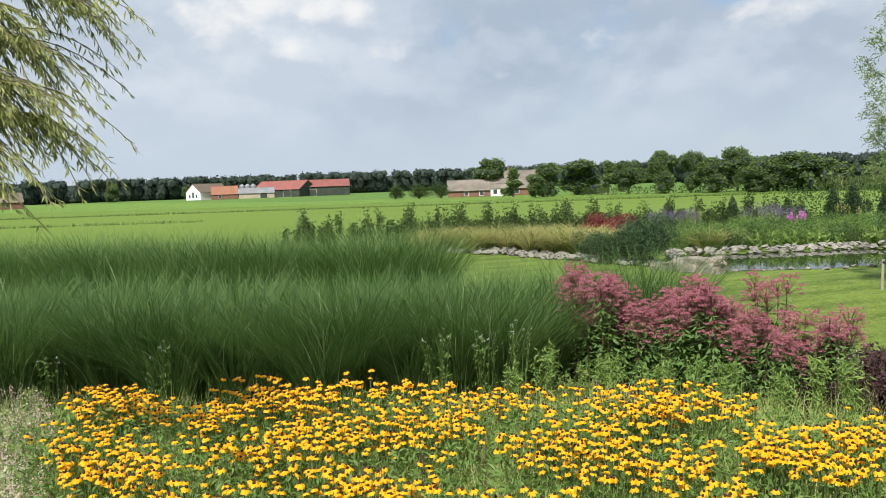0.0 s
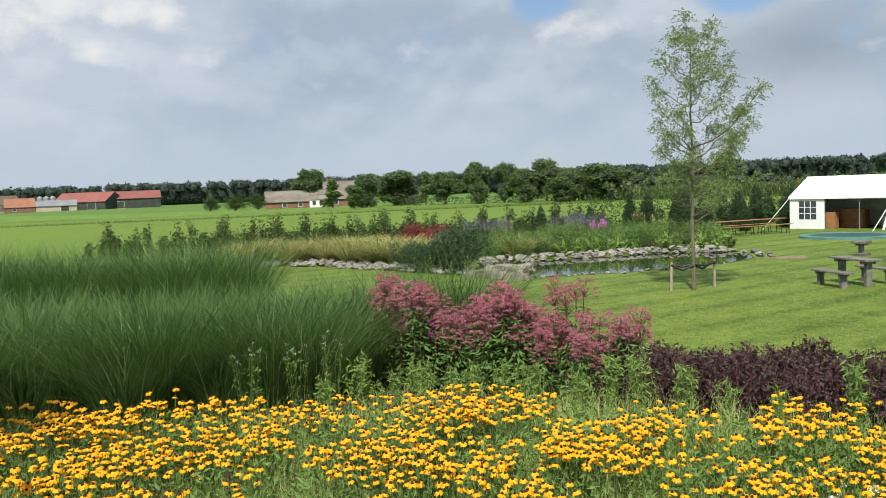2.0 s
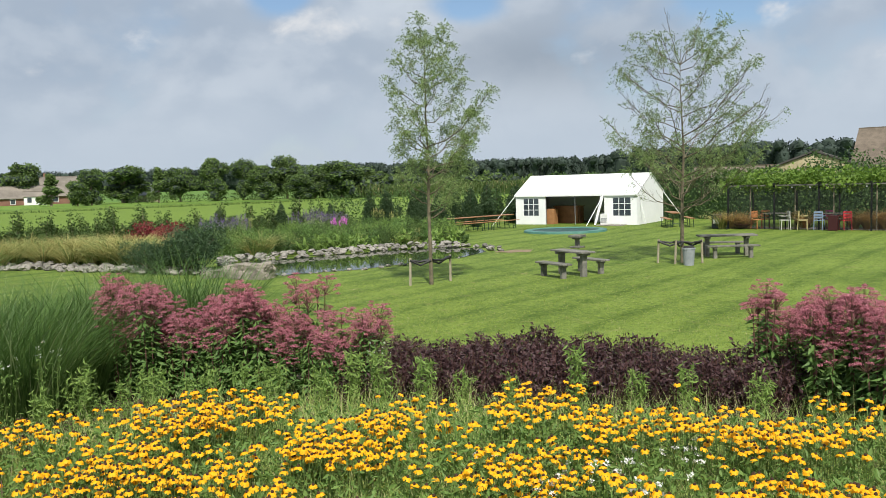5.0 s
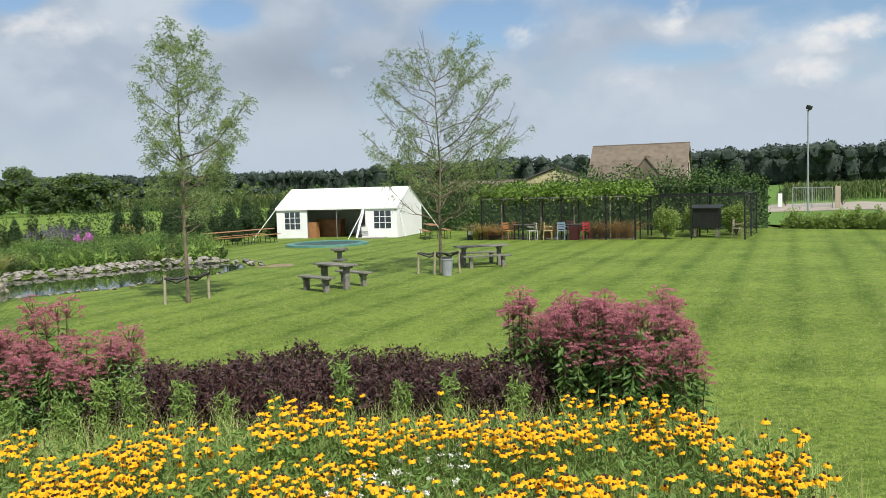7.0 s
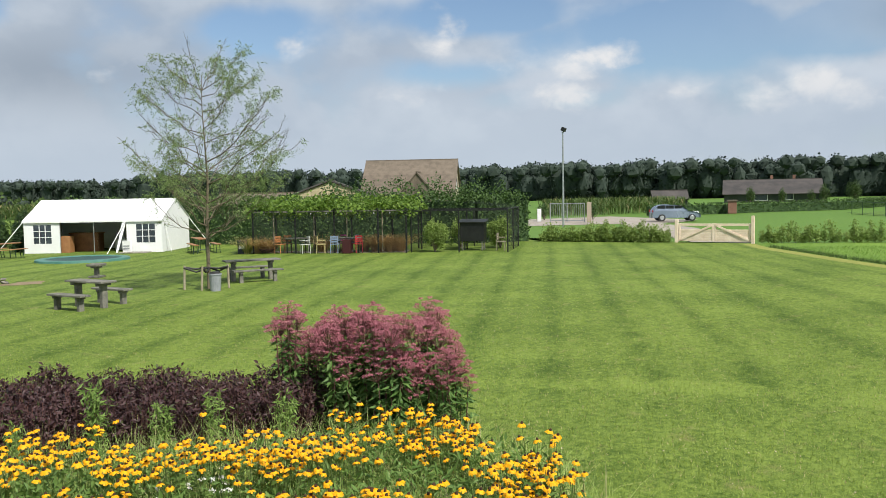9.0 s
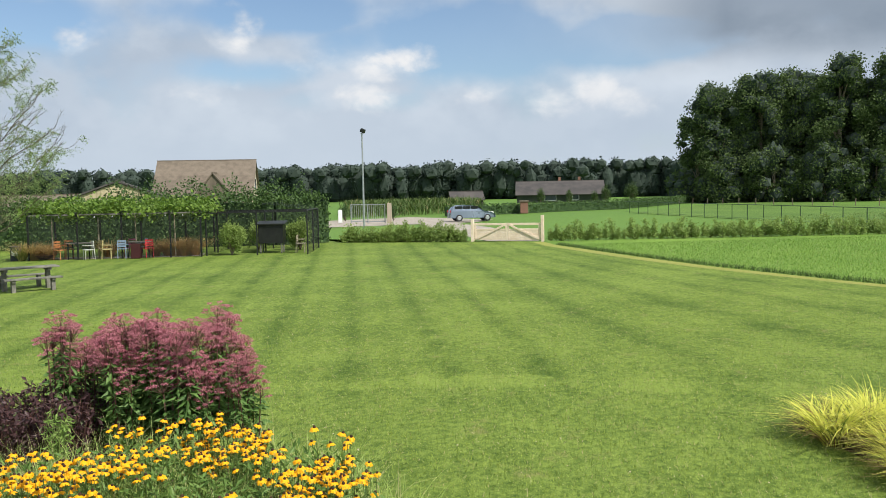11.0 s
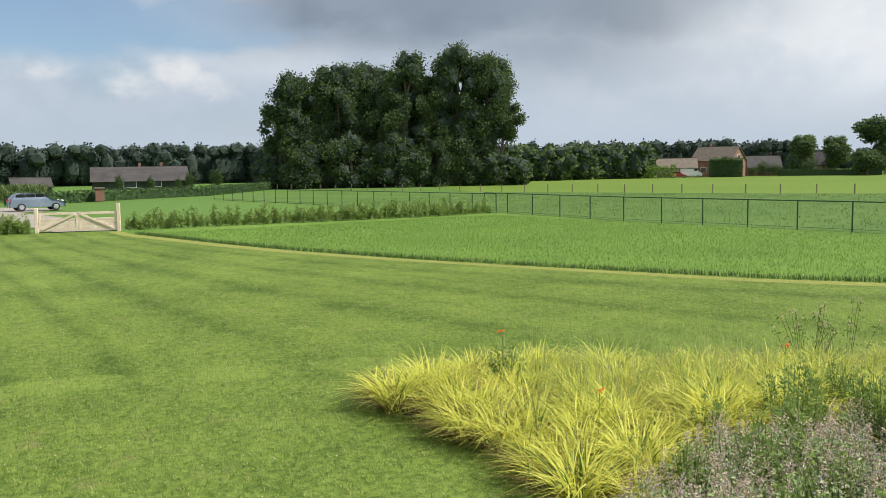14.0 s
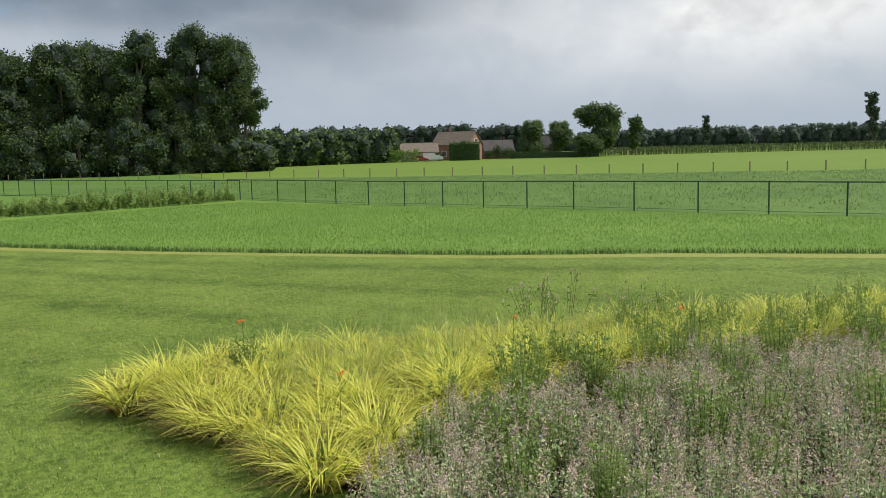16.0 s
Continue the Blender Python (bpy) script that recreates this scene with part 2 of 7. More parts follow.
LANE = (math.cos(radians(29)), math.sin(radians(29)))
M = {}
M["lawn"] = turf("lawn_grass", (0.048, 0.090, 0.011), (0.190, 0.260, 0.048), (0.23, 0.21, 0.085), stripes=0.075, fine=38.0, bare_share=0.55)
M["lawn_blade"] = foliage("lawn_blade", (0.068, 0.122, 0.014), (0.365, 0.452, 0.088), (0.45, 0.40, 0.20), 0.10, 0.3, patch=3.0, lanes=0.16, grain=1.3)
M["lawn_edge"] = turf("worn_lawn_edge", (0.20, 0.225, 0.05), (0.30, 0.305, 0.085), (0.30, 0.26, 0.11), 0.0, 0.6)
M["meadow"] = turf("meadow_turf", (0.058, 0.128, 0.016), (0.20, 0.31, 0.055), (0.22, 0.29, 0.08), 0.0, 0.22, 12.0, 0.56)
M["pasture"] = turf("pasture_turf", (0.048, 0.104, 0.020), (0.135, 0.215, 0.046), (0.15, 0.20, 0.07), 0.0, 0.12, 8.0)
M["field"] = turf("field_turf", (0.100, 0.165, 0.022), (0.155, 0.226, 0.034), (0.14, 0.205, 0.04), 0.0, 0.03, 4.0, 0.7)
M["ground"] = turf("far_turf", (0.08, 0.16, 0.03), (0.12, 0.21, 0.04), (0.14, 0.2, 0.05), 0.0, 0.02, 3.0)
M["soil"] = surface("bed_soil", (0.045, 0.032, 0.02), (0.10, 0.075, 0.045), 4, 30, 0.9, 0, 0.8, 0.04)
M["bare_soil"] = surface("bare_brown_soil", (0.17, 0.13, 0.08), (0.27, 0.20, 0.125), 3, 20, 0.9, 0, 0.6, 0.02)
M["gravel"] = surface("pale_gravel", (0.24, 0.21, 0.175), (0.38, 0.34, 0.29), 1.2, 25, 0.9, 0, 0.6, 0.02)
M["tall_grass"] = foliage("silver_grass_blade", (0.034, 0.092, 0.018), (0.165, 0.275, 0.072), (0.32, 0.40, 0.18), 0.07, 0.4, 0.5, 0.4)
M["wild_grass"] = foliage("wild_grass_blade", (0.25, 0.38, 0.085), (0.50, 0.60, 0.19), (0.60, 0.54, 0.30), 0.16, 0.4)
M["weed"] = foliage("weed_leaf", (0.13, 0.23, 0.05), (0.28, 0.40, 0.10), None, 0, 0.35)
M["susan_leaf"] = foliage("coneflower_leaf", (0.09, 0.18, 0.04), (0.20, 0.31, 0.075), None, 0, 0.35)
M["petal"] = foliage("yellow_petal", (0.82, 0.36, 0.003), (0.93, 0.50, 0.008), None, 0, 0.2, 0.6, 2.0)
M["cone"] = surface("dark_cone", (0.025, 0.012, 0.006), (0.06, 0.028, 0.012), 60, 200, 0.8)
M["stem"] = foliage("green_stem", (0.07, 0.12, 0.03), (0.13, 0.19, 0.05), None, 0, 0.1)
M["pink"] = foliage("dusty_pink_floret", (0.37, 0.110, 0.145), (0.68, 0.30, 0.365), (0.27, 0.08, 0.095), 0.25, 0.25, 0.7, 1.5)
M["pye_leaf"] = foliage("pye_leaf", (0.068, 0.15, 0.036), (0.17, 0.285, 0.075), None, 0, 0.3)
M["red_stem"] = surface("reddish_stem", (0.10, 0.04, 0.04), (0.16, 0.09, 0.06), 8, 60)
M["dark_leaf"] = foliage("dark_purple_leaf", (0.032, 0.018, 0.02), (0.095, 0.048, 0.048), (0.08, 0.095, 0.04), 0.10, 0.15, 0.5)
M["sedge"] = foliage("golden_sedge_blade", (0.46, 0.52, 0.06), (1.0, 0.94, 0.22), (0.12, 0.20, 0.03), 0.18, 0.42, 0.5, 2.5)
M["sedge_low"] = foliage("brown_sedge_blade", (0.12, 0.12, 0.03), (0.30, 0.24, 0.07), (0.25, 0.15, 0.07), 0.3, 0.3)
M["mint_leaf"] = foliage("grey_green_leaf", (0.23, 0.33, 0.13), (0.49, 0.58, 0.29), None, 0, 0.25)
M["mint_spike"] = foliage("faded_mauve_spike", (0.47, 0.35, 0.27), (0.72, 0.58, 0.47), (0.33, 0.26, 0.50), 0.06, 0.2, 0.7, 1.2)
M["white_petal"] = foliage("white_floret", (0.72, 0.72, 0.66), (0.85, 0.85, 0.8), None, 0, 0.2)
M["lilac"] = foliage("lilac_spike", (0.11, 0.065, 0.20), (0.24, 0.16, 0.36), None, 0, 0.2)
M["phlox"] = foliage("bright_pink_petal", (0.55, 0.14, 0.50), (0.72, 0.28, 0.66), None, 0, 0.2)
M["red_leaf"] = foliage("red_barberry_leaf", (0.13, 0.018, 0.025), (0.30, 0.06, 0.06), None, 0, 0.25)
M["poppy"] = foliage("orange_red_petal", (0.80, 0.10, 0.02), (0.9, 0.2, 0.03), None, 0, 0.2)
M["straw"] = foliage("straw_blade", (0.34, 0.30, 0.10), (0.62, 0.54, 0.22), (0.17, 0.25, 0.065), 0.42, 0.3, 0.55, 1.0)
M["conifer"] = foliage("conifer_needle", (0.018, 0.042, 0.016), (0.055, 0.10, 0.036), None, 0, 0.1)
M["pine"] = foliage("blue_green_needle", (0.020, 0.050, 0.020), (0.065, 0.115, 0.045), None, 0, 0.1)
M["willow"] = foliage("willow_leaf", (0.17, 0.22, 0.06), (0.46, 0.48, 0.19), None, 0, 0.35)
M["ash_leaf"] = foliage("ash_leaf", (0.13, 0.20, 0.065), (0.30, 0.39, 0.15), None, 0, 0.35)
M["tree_leaf"] = foliage("tree_leaf", (0.055, 0.10, 0.030), (0.15, 0.215, 0.065), None, 0, 0.2, 0.7, 0.12, spec=0.15)
M["poplar_leaf"] = foliage("poplar_leaf", (0.042, 0.072, 0.028), (0.122, 0.172, 0.060), None, 0, 0.2, 0.85, 0.25, spec=0.08)
# far woods: the blue of haze and a cloud's shade are in this colour
M["hazed_wood_leaf"] = foliage("haze_tinted_leaf", (0.024, 0.038, 0.032), (0.038, 0.056, 0.042), None, 0, 0.1, 0.9, 0.03, spec=0.08)
# trees on the horizon: distance haze is put into this paler green
M["haze_leaf"] = foliage("haze_paled_leaf", (0.060, 0.090, 0.060), (0.10, 0.13, 0.085), None, 0, 0.1, 0.8, 0.02)
M["hedge_leaf"] = foliage("hedge_leaf", (0.03, 0.07, 0.02), (0.10, 0.17, 0.045), None, 0, 0.25, 0.55, 0.6)
M["whip_leaf"] = foliage("young_hedge_leaf", (0.030, 0.066, 0.018), (0.100, 0.155, 0.040), None, 0, 0.3)
M["vine_leaf"] = foliage("vine_leaf", (0.06, 0.13, 0.02), (0.24, 0.36, 0.06), None, 0, 0.35, 0.55, 1.5)
M["low_leaf"] = foliage("light_hedge_leaf", (0.14, 0.22, 0.05), (0.34, 0.45, 0.12), None, 0, 0.45)
M["clover"] = foliage("clover_leaf", (0.12, 0.19, 0.03), (0.36, 0.42, 0.13), (0.50, 0.44, 0.30), 0.06, 0.25, 0.6, 1.5)
M["maize"] = foliage("maize_leaf", (0.045, 0.085, 0.022), (0.12, 0.17, 0.045), (0.35, 0.30, 0.14), 0.06, 0.25)
# fill of the horizon woods, its colour lightened for the same haze
M["haze_core"] = surface("haze_paled_fill", (0.062, 0.085, 0.072), (0.088, 0.115, 0.095), 0.3, 2.0, 0.95)
# dark fill behind leaves: crown shade, and far haze's blue, put into the colour
M["shade_core"] = surface("shaded_crown_fill", (0.030, 0.046, 0.036), (0.046, 0.066, 0.050), 0.3, 2.0, 0.95)
M["bark"] = surface("grey_brown_bark", (0.12, 0.09, 0.065), (0.27, 0.22, 0.17), 6, 50, 0.9, 0, 0.8, 0.02)
M["branch"] = surface("grey_green_branch_bark", (0.085, 0.072, 0.048), (0.19, 0.16, 0.105), 6, 50, 0.9, 0, 0.5, 0.01)

# ---- mesh tools ----
RNG = np.random.default_rng(7)
MANY = {"leaf", "stem", "blade_tuft", "old_blade", "flower_spike", "seed_head", "foliage", "crown", "leaf_spray", "vine", "flower_dome", "flower_head"}


def link_mesh(name, verts, faces, mats, parent=None, label="", index=None, smooth=False):
    me = bpy.data.meshes.new(name)
    v = verts.tolist() if hasattr(verts, "tolist") else verts
    f = faces.tolist() if hasattr(faces, "tolist") else faces
    me.from_pydata(v, [], f)
    for m in mats if isinstance(mats, (list, tuple)) else [mats]:
        me.materials.append(m)
    if index is not None:
        me.polygons.foreach_set("material_index", np.asarray(index, dtype=np.int32))
    if smooth:
        me.polygons.foreach_set("use_smooth", np.ones(len(me.polygons), dtype=bool))
    me.update()
    ob = under(new(name, me), parent, label)
    if parent is not None and name in MANY:
        ob["kind"] = "stuff"
    return ob


def under(ob, parent=None, label=""):
    if parent is not None:
        ob.parent = parent
    if label:
        ob["label"] = label
    return ob


def share(name, mesh, parent, m):
    """One more object on a mesh that exists, as a part."""
    ob = under(new(name, mesh), parent)
    ob.matrix_basis = m
    return ob


def part(name, bm, mat, parent=None, label="", smooth=False):
    """Links a bmesh as one mesh object, and frees it."""
    me = bpy.data.meshes.new(name)
    bm.to_mesh(me)
    bm.free()
    me.materials.append(mat)
    if smooth:
        me.polygons.foreach_set("use_smooth", np.ones(len(me.polygons), dtype=bool))
    return under(new(name, me), parent, label)


def thing(name, m, label, category, group=""):
    return_ob = new(name)
    return_ob.matrix_basis = m
    return_ob.empty_display_size = 0.2
    return tagged(return_ob, label, category, group)


def box(bm, size, at=(0, 0, 0), rot=(0, 0, 0), bevel=0.0):
    r = bmesh.ops.create_cube(bm, size=1.0, matrix=pose(*at, *rot) @ Matrix.Diagonal((*size, 1)))
    if bevel:
        edges = {e for v in r["verts"] for e in v.link_edges}
        bmesh.ops.bevel(bm, geom=list(edges), offset=bevel, segments=1, affect="EDGES")
    return bm


def a_box(size, at=(0, 0, 0), rot=(0, 0, 0), bevel=0.0):
    return box(bmesh.new(), size, at, rot, bevel)


def rod(bm, a, b, r, r2=None, sides=8):
    a, b = Vector(a), Vector(b)
    d = b - a
    m = Matrix.Translation((a + b) / 2) @ d.to_track_quat("Z", "Y").to_matrix().to_4x4()
    bmesh.ops.create_cone(bm, cap_ends=True, segments=sides, radius1=r, radius2=r if r2 is None else r2, depth=d.length, matrix=m)
    return bm


def a_rod(a, b, r, r2=None, sides=8):
    return rod(bmesh.new(), a, b, r, r2, sides)


def blades(base, az, length, lean, droop, width, seg=4):
    """Arching grass blades as tapered strips. base: N x 3; the other values N long. Returns vertices and quads."""
    n = len(base)
    s = np.linspace(0, 1, seg + 1)[None, :]
    L = length[:, None]
    out = L * (lean[:, None] * s + droop[:, None] * s ** 2.2)
    up = L * (s - (0.25 * lean[:, None] ** 2) * s - 0.55 * droop[:, None] * s ** 2.6)
    c, d = np.cos(az)[:, None], np.sin(az)[:, None]
    mid = np.stack([base[:, 0:1] + c * out, base[:, 1:2] + d * out, base[:, 2:3] + up], -1)
    w = width[:, None] * (1 - s ** 2 * 0.92) * 0.5
    face = RNG.uniform(-0.9, 0.9, n)[:, None]
    sx, sy = -d * np.cos(face) + c * np.sin(face), c * np.cos(face) + d * np.sin(face)
    side = np.stack([sx * w, sy * w, np.zeros_like(w)], -1)
    v = np.stack([mid - side, mid + side], 2).reshape(-1, 3)
    k = np.arange(n)[:, None] * (2 * (seg + 1)) + 2 * np.arange(seg)[None, :]
    k = k.reshape(-1)
    return v, np.stack([k, k + 1, k + 3, k + 2], -1)


def leaf_quads(at, size, aspect=0.5, up=0.3, droop=None, heading=None):
    """Leaves as diamonds, at N places, in random directions; up: how much they face the sky; size: N long."""
    n = len(at)
    d = RNG.normal(size=(n, 3))
    if heading is not None:
        d = heading + d * 0.35
    if droop is not None:
        d[:, 2] = d[:, 2] * 0.4 - droop
    d /= np.linalg.norm(d, axis=1, keepdims=True) + 1e-9
    nrm = RNG.normal(size=(n, 3)) + np.array([0, 0, up * 3])
    s = np.cross(d, nrm)
    s /= np.linalg.norm(s, axis=1, keepdims=True) + 1e-9
    L = np.asarray(size)[:, None]
    dip = np.cross(s, d) * L * RNG.uniform(-0.18, 0.18, (n, 1))
    v = np.stack([at, at + d * L * 0.5 + s * L * aspect * 0.5 + dip, at + d * L, at + d * L * 0.5 - s * L * aspect * 0.5 + dip], 1).reshape(-1, 3)
    k = np.arange(n)[:, None] * 4
    return v, np.concatenate([k, k + 1, k + 2, k + 3], 1)


def join(*pairs):
    vs, fs, o = [], [], 0
    for v, f in pairs:
        vs.append(v); fs.append(f + o)
        o += len(v)
    return np.concatenate(vs), np.concatenate(fs)


def tube(points, radii, sides=5):
    """A tapered tube along points."""
    P = np.asarray(points, float)
    n = len(P)
    d = np.gradient(P, axis=0)
    d /= np.linalg.norm(d, axis=1, keepdims=True) + 1e-9
    ref = np.where(np.abs(d[:, 2:3]) > 0.9, [[1.0, 0, 0]], [[0, 0, 1.0]])
    u = np.cross(d, ref); u /= np.linalg.norm(u, axis=1, keepdims=True) + 1e-9
    w = np.cross(d, u)
    a = np.arange(sides) * 2 * np.pi / sides
    ring = u[:, None] * np.cos(a)[None, :, None] + w[:, None] * np.sin(a)[None, :, None]
    v = (P[:, None] + ring * np.asarray(radii, float)[:, None, None]).reshape(-1, 3)
    i, j = np.meshgrid(np.arange(n - 1), np.arange(sides), indexing="ij")
    j2 = (j + 1) % sides
    f = np.stack([i * sides + j, i * sides + j2, (i + 1) * sides + j2, (i + 1) * sides + j], -1).reshape(-1, 4)
    return v, f


def inside(poly, x, y):
    c = np.zeros(np.shape(x), bool)
    px, py = poly[-1]
    for qx, qy in poly:
        hit = ((qy > y) != (py > y)) & (x < (px - qx) * (y - qy) / (py - qy + 1e-12) + qx)
        c ^= hit
        px, py = qx, qy
    return c


def scatter(poly, step, jitter=0.45):
    """Places on an uneven grid within a polygon."""
    xs, ys = [p[0] for p in poly], [p[1] for p in poly]
    X, Y = np.meshgrid(np.arange(min(xs), max(xs), step), np.arange(min(ys), max(ys), step))
    X = X.ravel() + RNG.uniform(-jitter, jitter, X.size) * step
    Y = Y.ravel() + RNG.uniform(-jitter, jitter, Y.size) * step
    k = inside(poly, X, Y)
    return np.stack([X[k], Y[k]], -1)


def along(line, step):
    """Places and headings every step metres along a line of points."""
    res, left = [], 0.0
    for (ax, ay), (bx, by) in zip(line, line[1:]):
        L = math.hypot(bx - ax, by - ay)
        s = left
        while s < L:
            res.append((ax + (bx - ax) * s / L, ay + (by - ay) * s / L, math.degrees(math.atan2(by - ay, bx - ax))))
            s += step
        left = s - L
    return res


def spread(kinds, places, group="", size=(0.85, 1.15), spin=180.0):
    """Sets copies of a few built kinds at places; the built ones take the first places."""
    for i, (x, y) in enumerate(places):
        m = pose(x, y, 0, 0, 0, RNG.uniform(-spin, spin)) @ Matrix.Scale(RNG.uniform(*size), 4)
        src = kinds[i % len(kinds)]
        if group and "group" not in src:
            src["group"] = group
        if i < len(kinds):
            src.matrix_basis = m
        else:
            copy_scaled(src, m)


def copy_scaled(ob, m):
    c = copy_thing(ob, m)
    c.matrix_basis = m
    return c


def sheet(name, outline, z, mat, label="", category="", cut=None):
    """A flat piece of ground from its outline."""
    bm = bmesh.new()
    f = bm.faces.new([bm.verts.new((x, y, z)) for x, y in outline])
    if f.normal.z < 0:
        f.normal_flip()
    bmesh.ops.triangulate(bm, faces=bm.faces[:])
    return tagged(part(name, bm, mat), label, category, kind="structure")

# ---- the ground ----
LAWN_RIM = [(44.9, 13.0), (42.4, 11.6), (36.0, 6.6), (31.8, 3.0), (28.0, -1.0), (25.2, -4.4), (21.2, -9.6), (19.0, -13.8), (16.1, -18.0), (10.0, -28.0)]
FENCE = [(14.0, -32.2), (24.5, -25.8), (34.4, -19.9), (44.6, -13.1), (56.0, -7.9)]
FENCE_AWAY = [(56.0, -7.9), (96.0, 18.2), (140.0, 46.0)]
STAKES = [(110.0, -12.0), (87.3, -35.1), (61.8, -65.0), (40.0, -92.0)]


def build_ground():
    bm = bmesh.new()
    bmesh.ops.create_grid(bm, x_segments=40, y_segments=40, size=3000, matrix=Matrix.Translation((0, 0, -0.06)))
    tagged(part("ground", bm, M["ground"]), "wide flat green farmland under the whole place", "ground", kind="structure")
    sheet("lawn", [(-40, -28), *reversed(LAWN_RIM), (45.2, 17.0), (43.2, 24.4), (46.0, 28.0), (36.0, 50.0), (-40, 50)], 0.0, M["lawn"], "mown green lawn with curved mower stripes", "lawn")
    sheet("meadow", [*LAWN_RIM, (10, -34), *FENCE, (45.4, 12.8)], -0.004, M["meadow"], "unmown dark green meadow grass between lawn and fence", "meadow")
    sheet("pasture", [(10, -34.4), (14, -32.6), (24.5, -26.2), (34.5, -20.3), (44.8, -13.5), (56.2, -8.3), (96, 17.8), (160, 10), *STAKES, (20, -120)], -0.02, M["pasture"], "rough grey-green pasture grass behind the fence", "pasture")
    sheet("field_east", [(112, -12), (300, 0), (420, -160), (200, -330), (38, -94), *reversed(STAKES[:3])], -0.03, M["field"], "flat bright green grass field behind low stakes", "field")
    sheet("field_north", [(-170, 50.2), (36, 50.2), (56, 96), (64, 118), (40, 138), (-20, 150), (-120, 166), (-330, 240)], -0.02, M["field"], "wide bright yellow-green hay field", "field")
    sheet("field_far", [(-330, 246), (-120, 170), (-20, 154), (40, 142), (60, 160), (20, 196), (-60, 205), (-160, 330), (-420, 400)], -0.02, M["meadow"], "darker green far hay field", "field")
    sheet("track", [(46.4, 13.6), (45.9, 16.6), (60.0, 26.0), (70.0, 32.0), (72.0, 29.5), (62.0, 22.0)], -0.03, M["gravel"], "pale gravel track leading to the gate", "track")
    sheet("yard", [(62.0, 36.5), (66.0, 43.0), (76, 45.0), (86, 40.0), (78.0, 27.5), (72.0, 27.0)], -0.028, M["gravel"], "pale gravel farm yard and track", "yard")


build_ground()


def grass_strip(name, line, width, mat, count, length, label, z=0.0, wide=0.006, lean=0.35, seg=2):
    """Loose blades along a line, as one piece of stuff."""
    P = np.array(line, float)
    d = np.diff(P, axis=0)
    L = np.linalg.norm(d, axis=1)
    k = RNG.choice(len(L), count, p=L / L.sum())
    s = RNG.uniform(0, 1, count)[:, None]
    at = P[k] + d[k] * s + np.stack([-d[k, 1], d[k, 0]], -1) / L[k][:, None] * RNG.uniform(-width / 2, width / 2, (count, 1))
    base = np.concatenate([at, np.full((count, 1), z)], 1)
    v, f = blades(base, RNG.uniform(0, 6.28, count), RNG.uniform(*length, count), RNG.uniform(0, lean, count), RNG.uniform(0, 0.3, count), np.full(count, wide), seg)
    return tagged(link_mesh(name, v, f, mat), label, "grass", kind="stuff")


def grass_patch(name, poly, mat, count, length, label, wide=0.005, lean=0.4, droop=0.35, seg=2, clump=0.0, z=0.0, fade=None):
    xs, ys = [p[0] for p in poly], [p[1] for p in poly]
    X, Y = RNG.uniform(min(xs), max(xs), count * 3), RNG.uniform(min(ys), max(ys), count * 3)
    k = inside(poly, X, Y)
    X, Y = X[k][:count], Y[k][:count]
    if fade:
        k = RNG.uniform(0, 1, X.size) < np.clip((fade[1] - np.hypot(X, Y)) / (fade[1] - fade[0]), 0, 1)
        X, Y = X[k], Y[k]
    if clump:
        g = np.sin(X * 2.1 + np.sin(Y * 1.3) * 2) + np.sin(Y * 2.7 + np.sin(X * 0.9) * 2) + RNG.normal(size=X.size) * 0.9
        X, Y = X[g > clump], Y[g > clump]
    n = X.size
    v, f = blades(np.stack([X, Y, np.full(n, z)], -1), RNG.uniform(0, 6.28, n), RNG.uniform(*length, n), RNG.uniform(0, lean, n), RNG.uniform(0, droop, n), np.full(n, wide) * RNG.uniform(0.6, 1.4, n), seg)
    return tagged(link_mesh(name, v, f, mat), label, "grass", kind="stuff")


grass_patch("lawn_grass", [(7.4, -1.9), (9.3, -1.0), (11.5, 0.6), (12.4, -4), (14, -14), (21, -10), (30, 0), (30, 16), (14, 24), (6, 24), (5, 16), (8.3, 8.0), (7.4, 4.4), (6.9, 3.6), (5.5, 1.6), (5.5, -1.4)], M["lawn_blade"], 420000, (0.02, 0.05), "short mown lawn grass with pale tips", 0.007, 0.8, 0.4, 1, 0.0, 0.0, (9.0, 27.0))
LAWN_NEAR = [(7.4, -1.7), (9.3, -0.8), (11.5, 0.8), (12.6, -4), (14, -14), (21, -10), (30, 0), (30, 16), (14, 24), (6, 24), (5, 16), (8.5, 8.0), (7.6, 4.4), (7.0, 3.4), (5.6, 1.4), (5.5, -1.4)]


def lawn_weeds(count):
    """Low clover and plantain leaves in loose patches, as one piece of stuff."""
    X, Y = RNG.uniform(5, 30, count * 3), RNG.uniform(-14, 24, count * 3)
    g = np.sin(X * 2.3 + np.sin(Y * 1.7) * 2) + np.sin(Y * 2.9 + np.sin(X * 1.1) * 2) + RNG.normal(size=X.size) * 0.8
    k = inside(LAWN_NEAR, X, Y) & (g > 0.7) & (RNG.uniform(0, 1, X.size) < np.clip((30 - np.hypot(X, Y)) / 20, 0, 1))
    p = np.stack([X[k], Y[k], RNG.uniform(0.015, 0.04, k.sum())], -1)
    v, f = leaf_quads(p, RNG.uniform(0.014, 0.03, len(p)), 0.7, 1.0)
    tagged(link_mesh("lawn_weeds", v, f, M["clover"]), "clover and plantain leaves dotted over the lawn", "weed", kind="stuff")


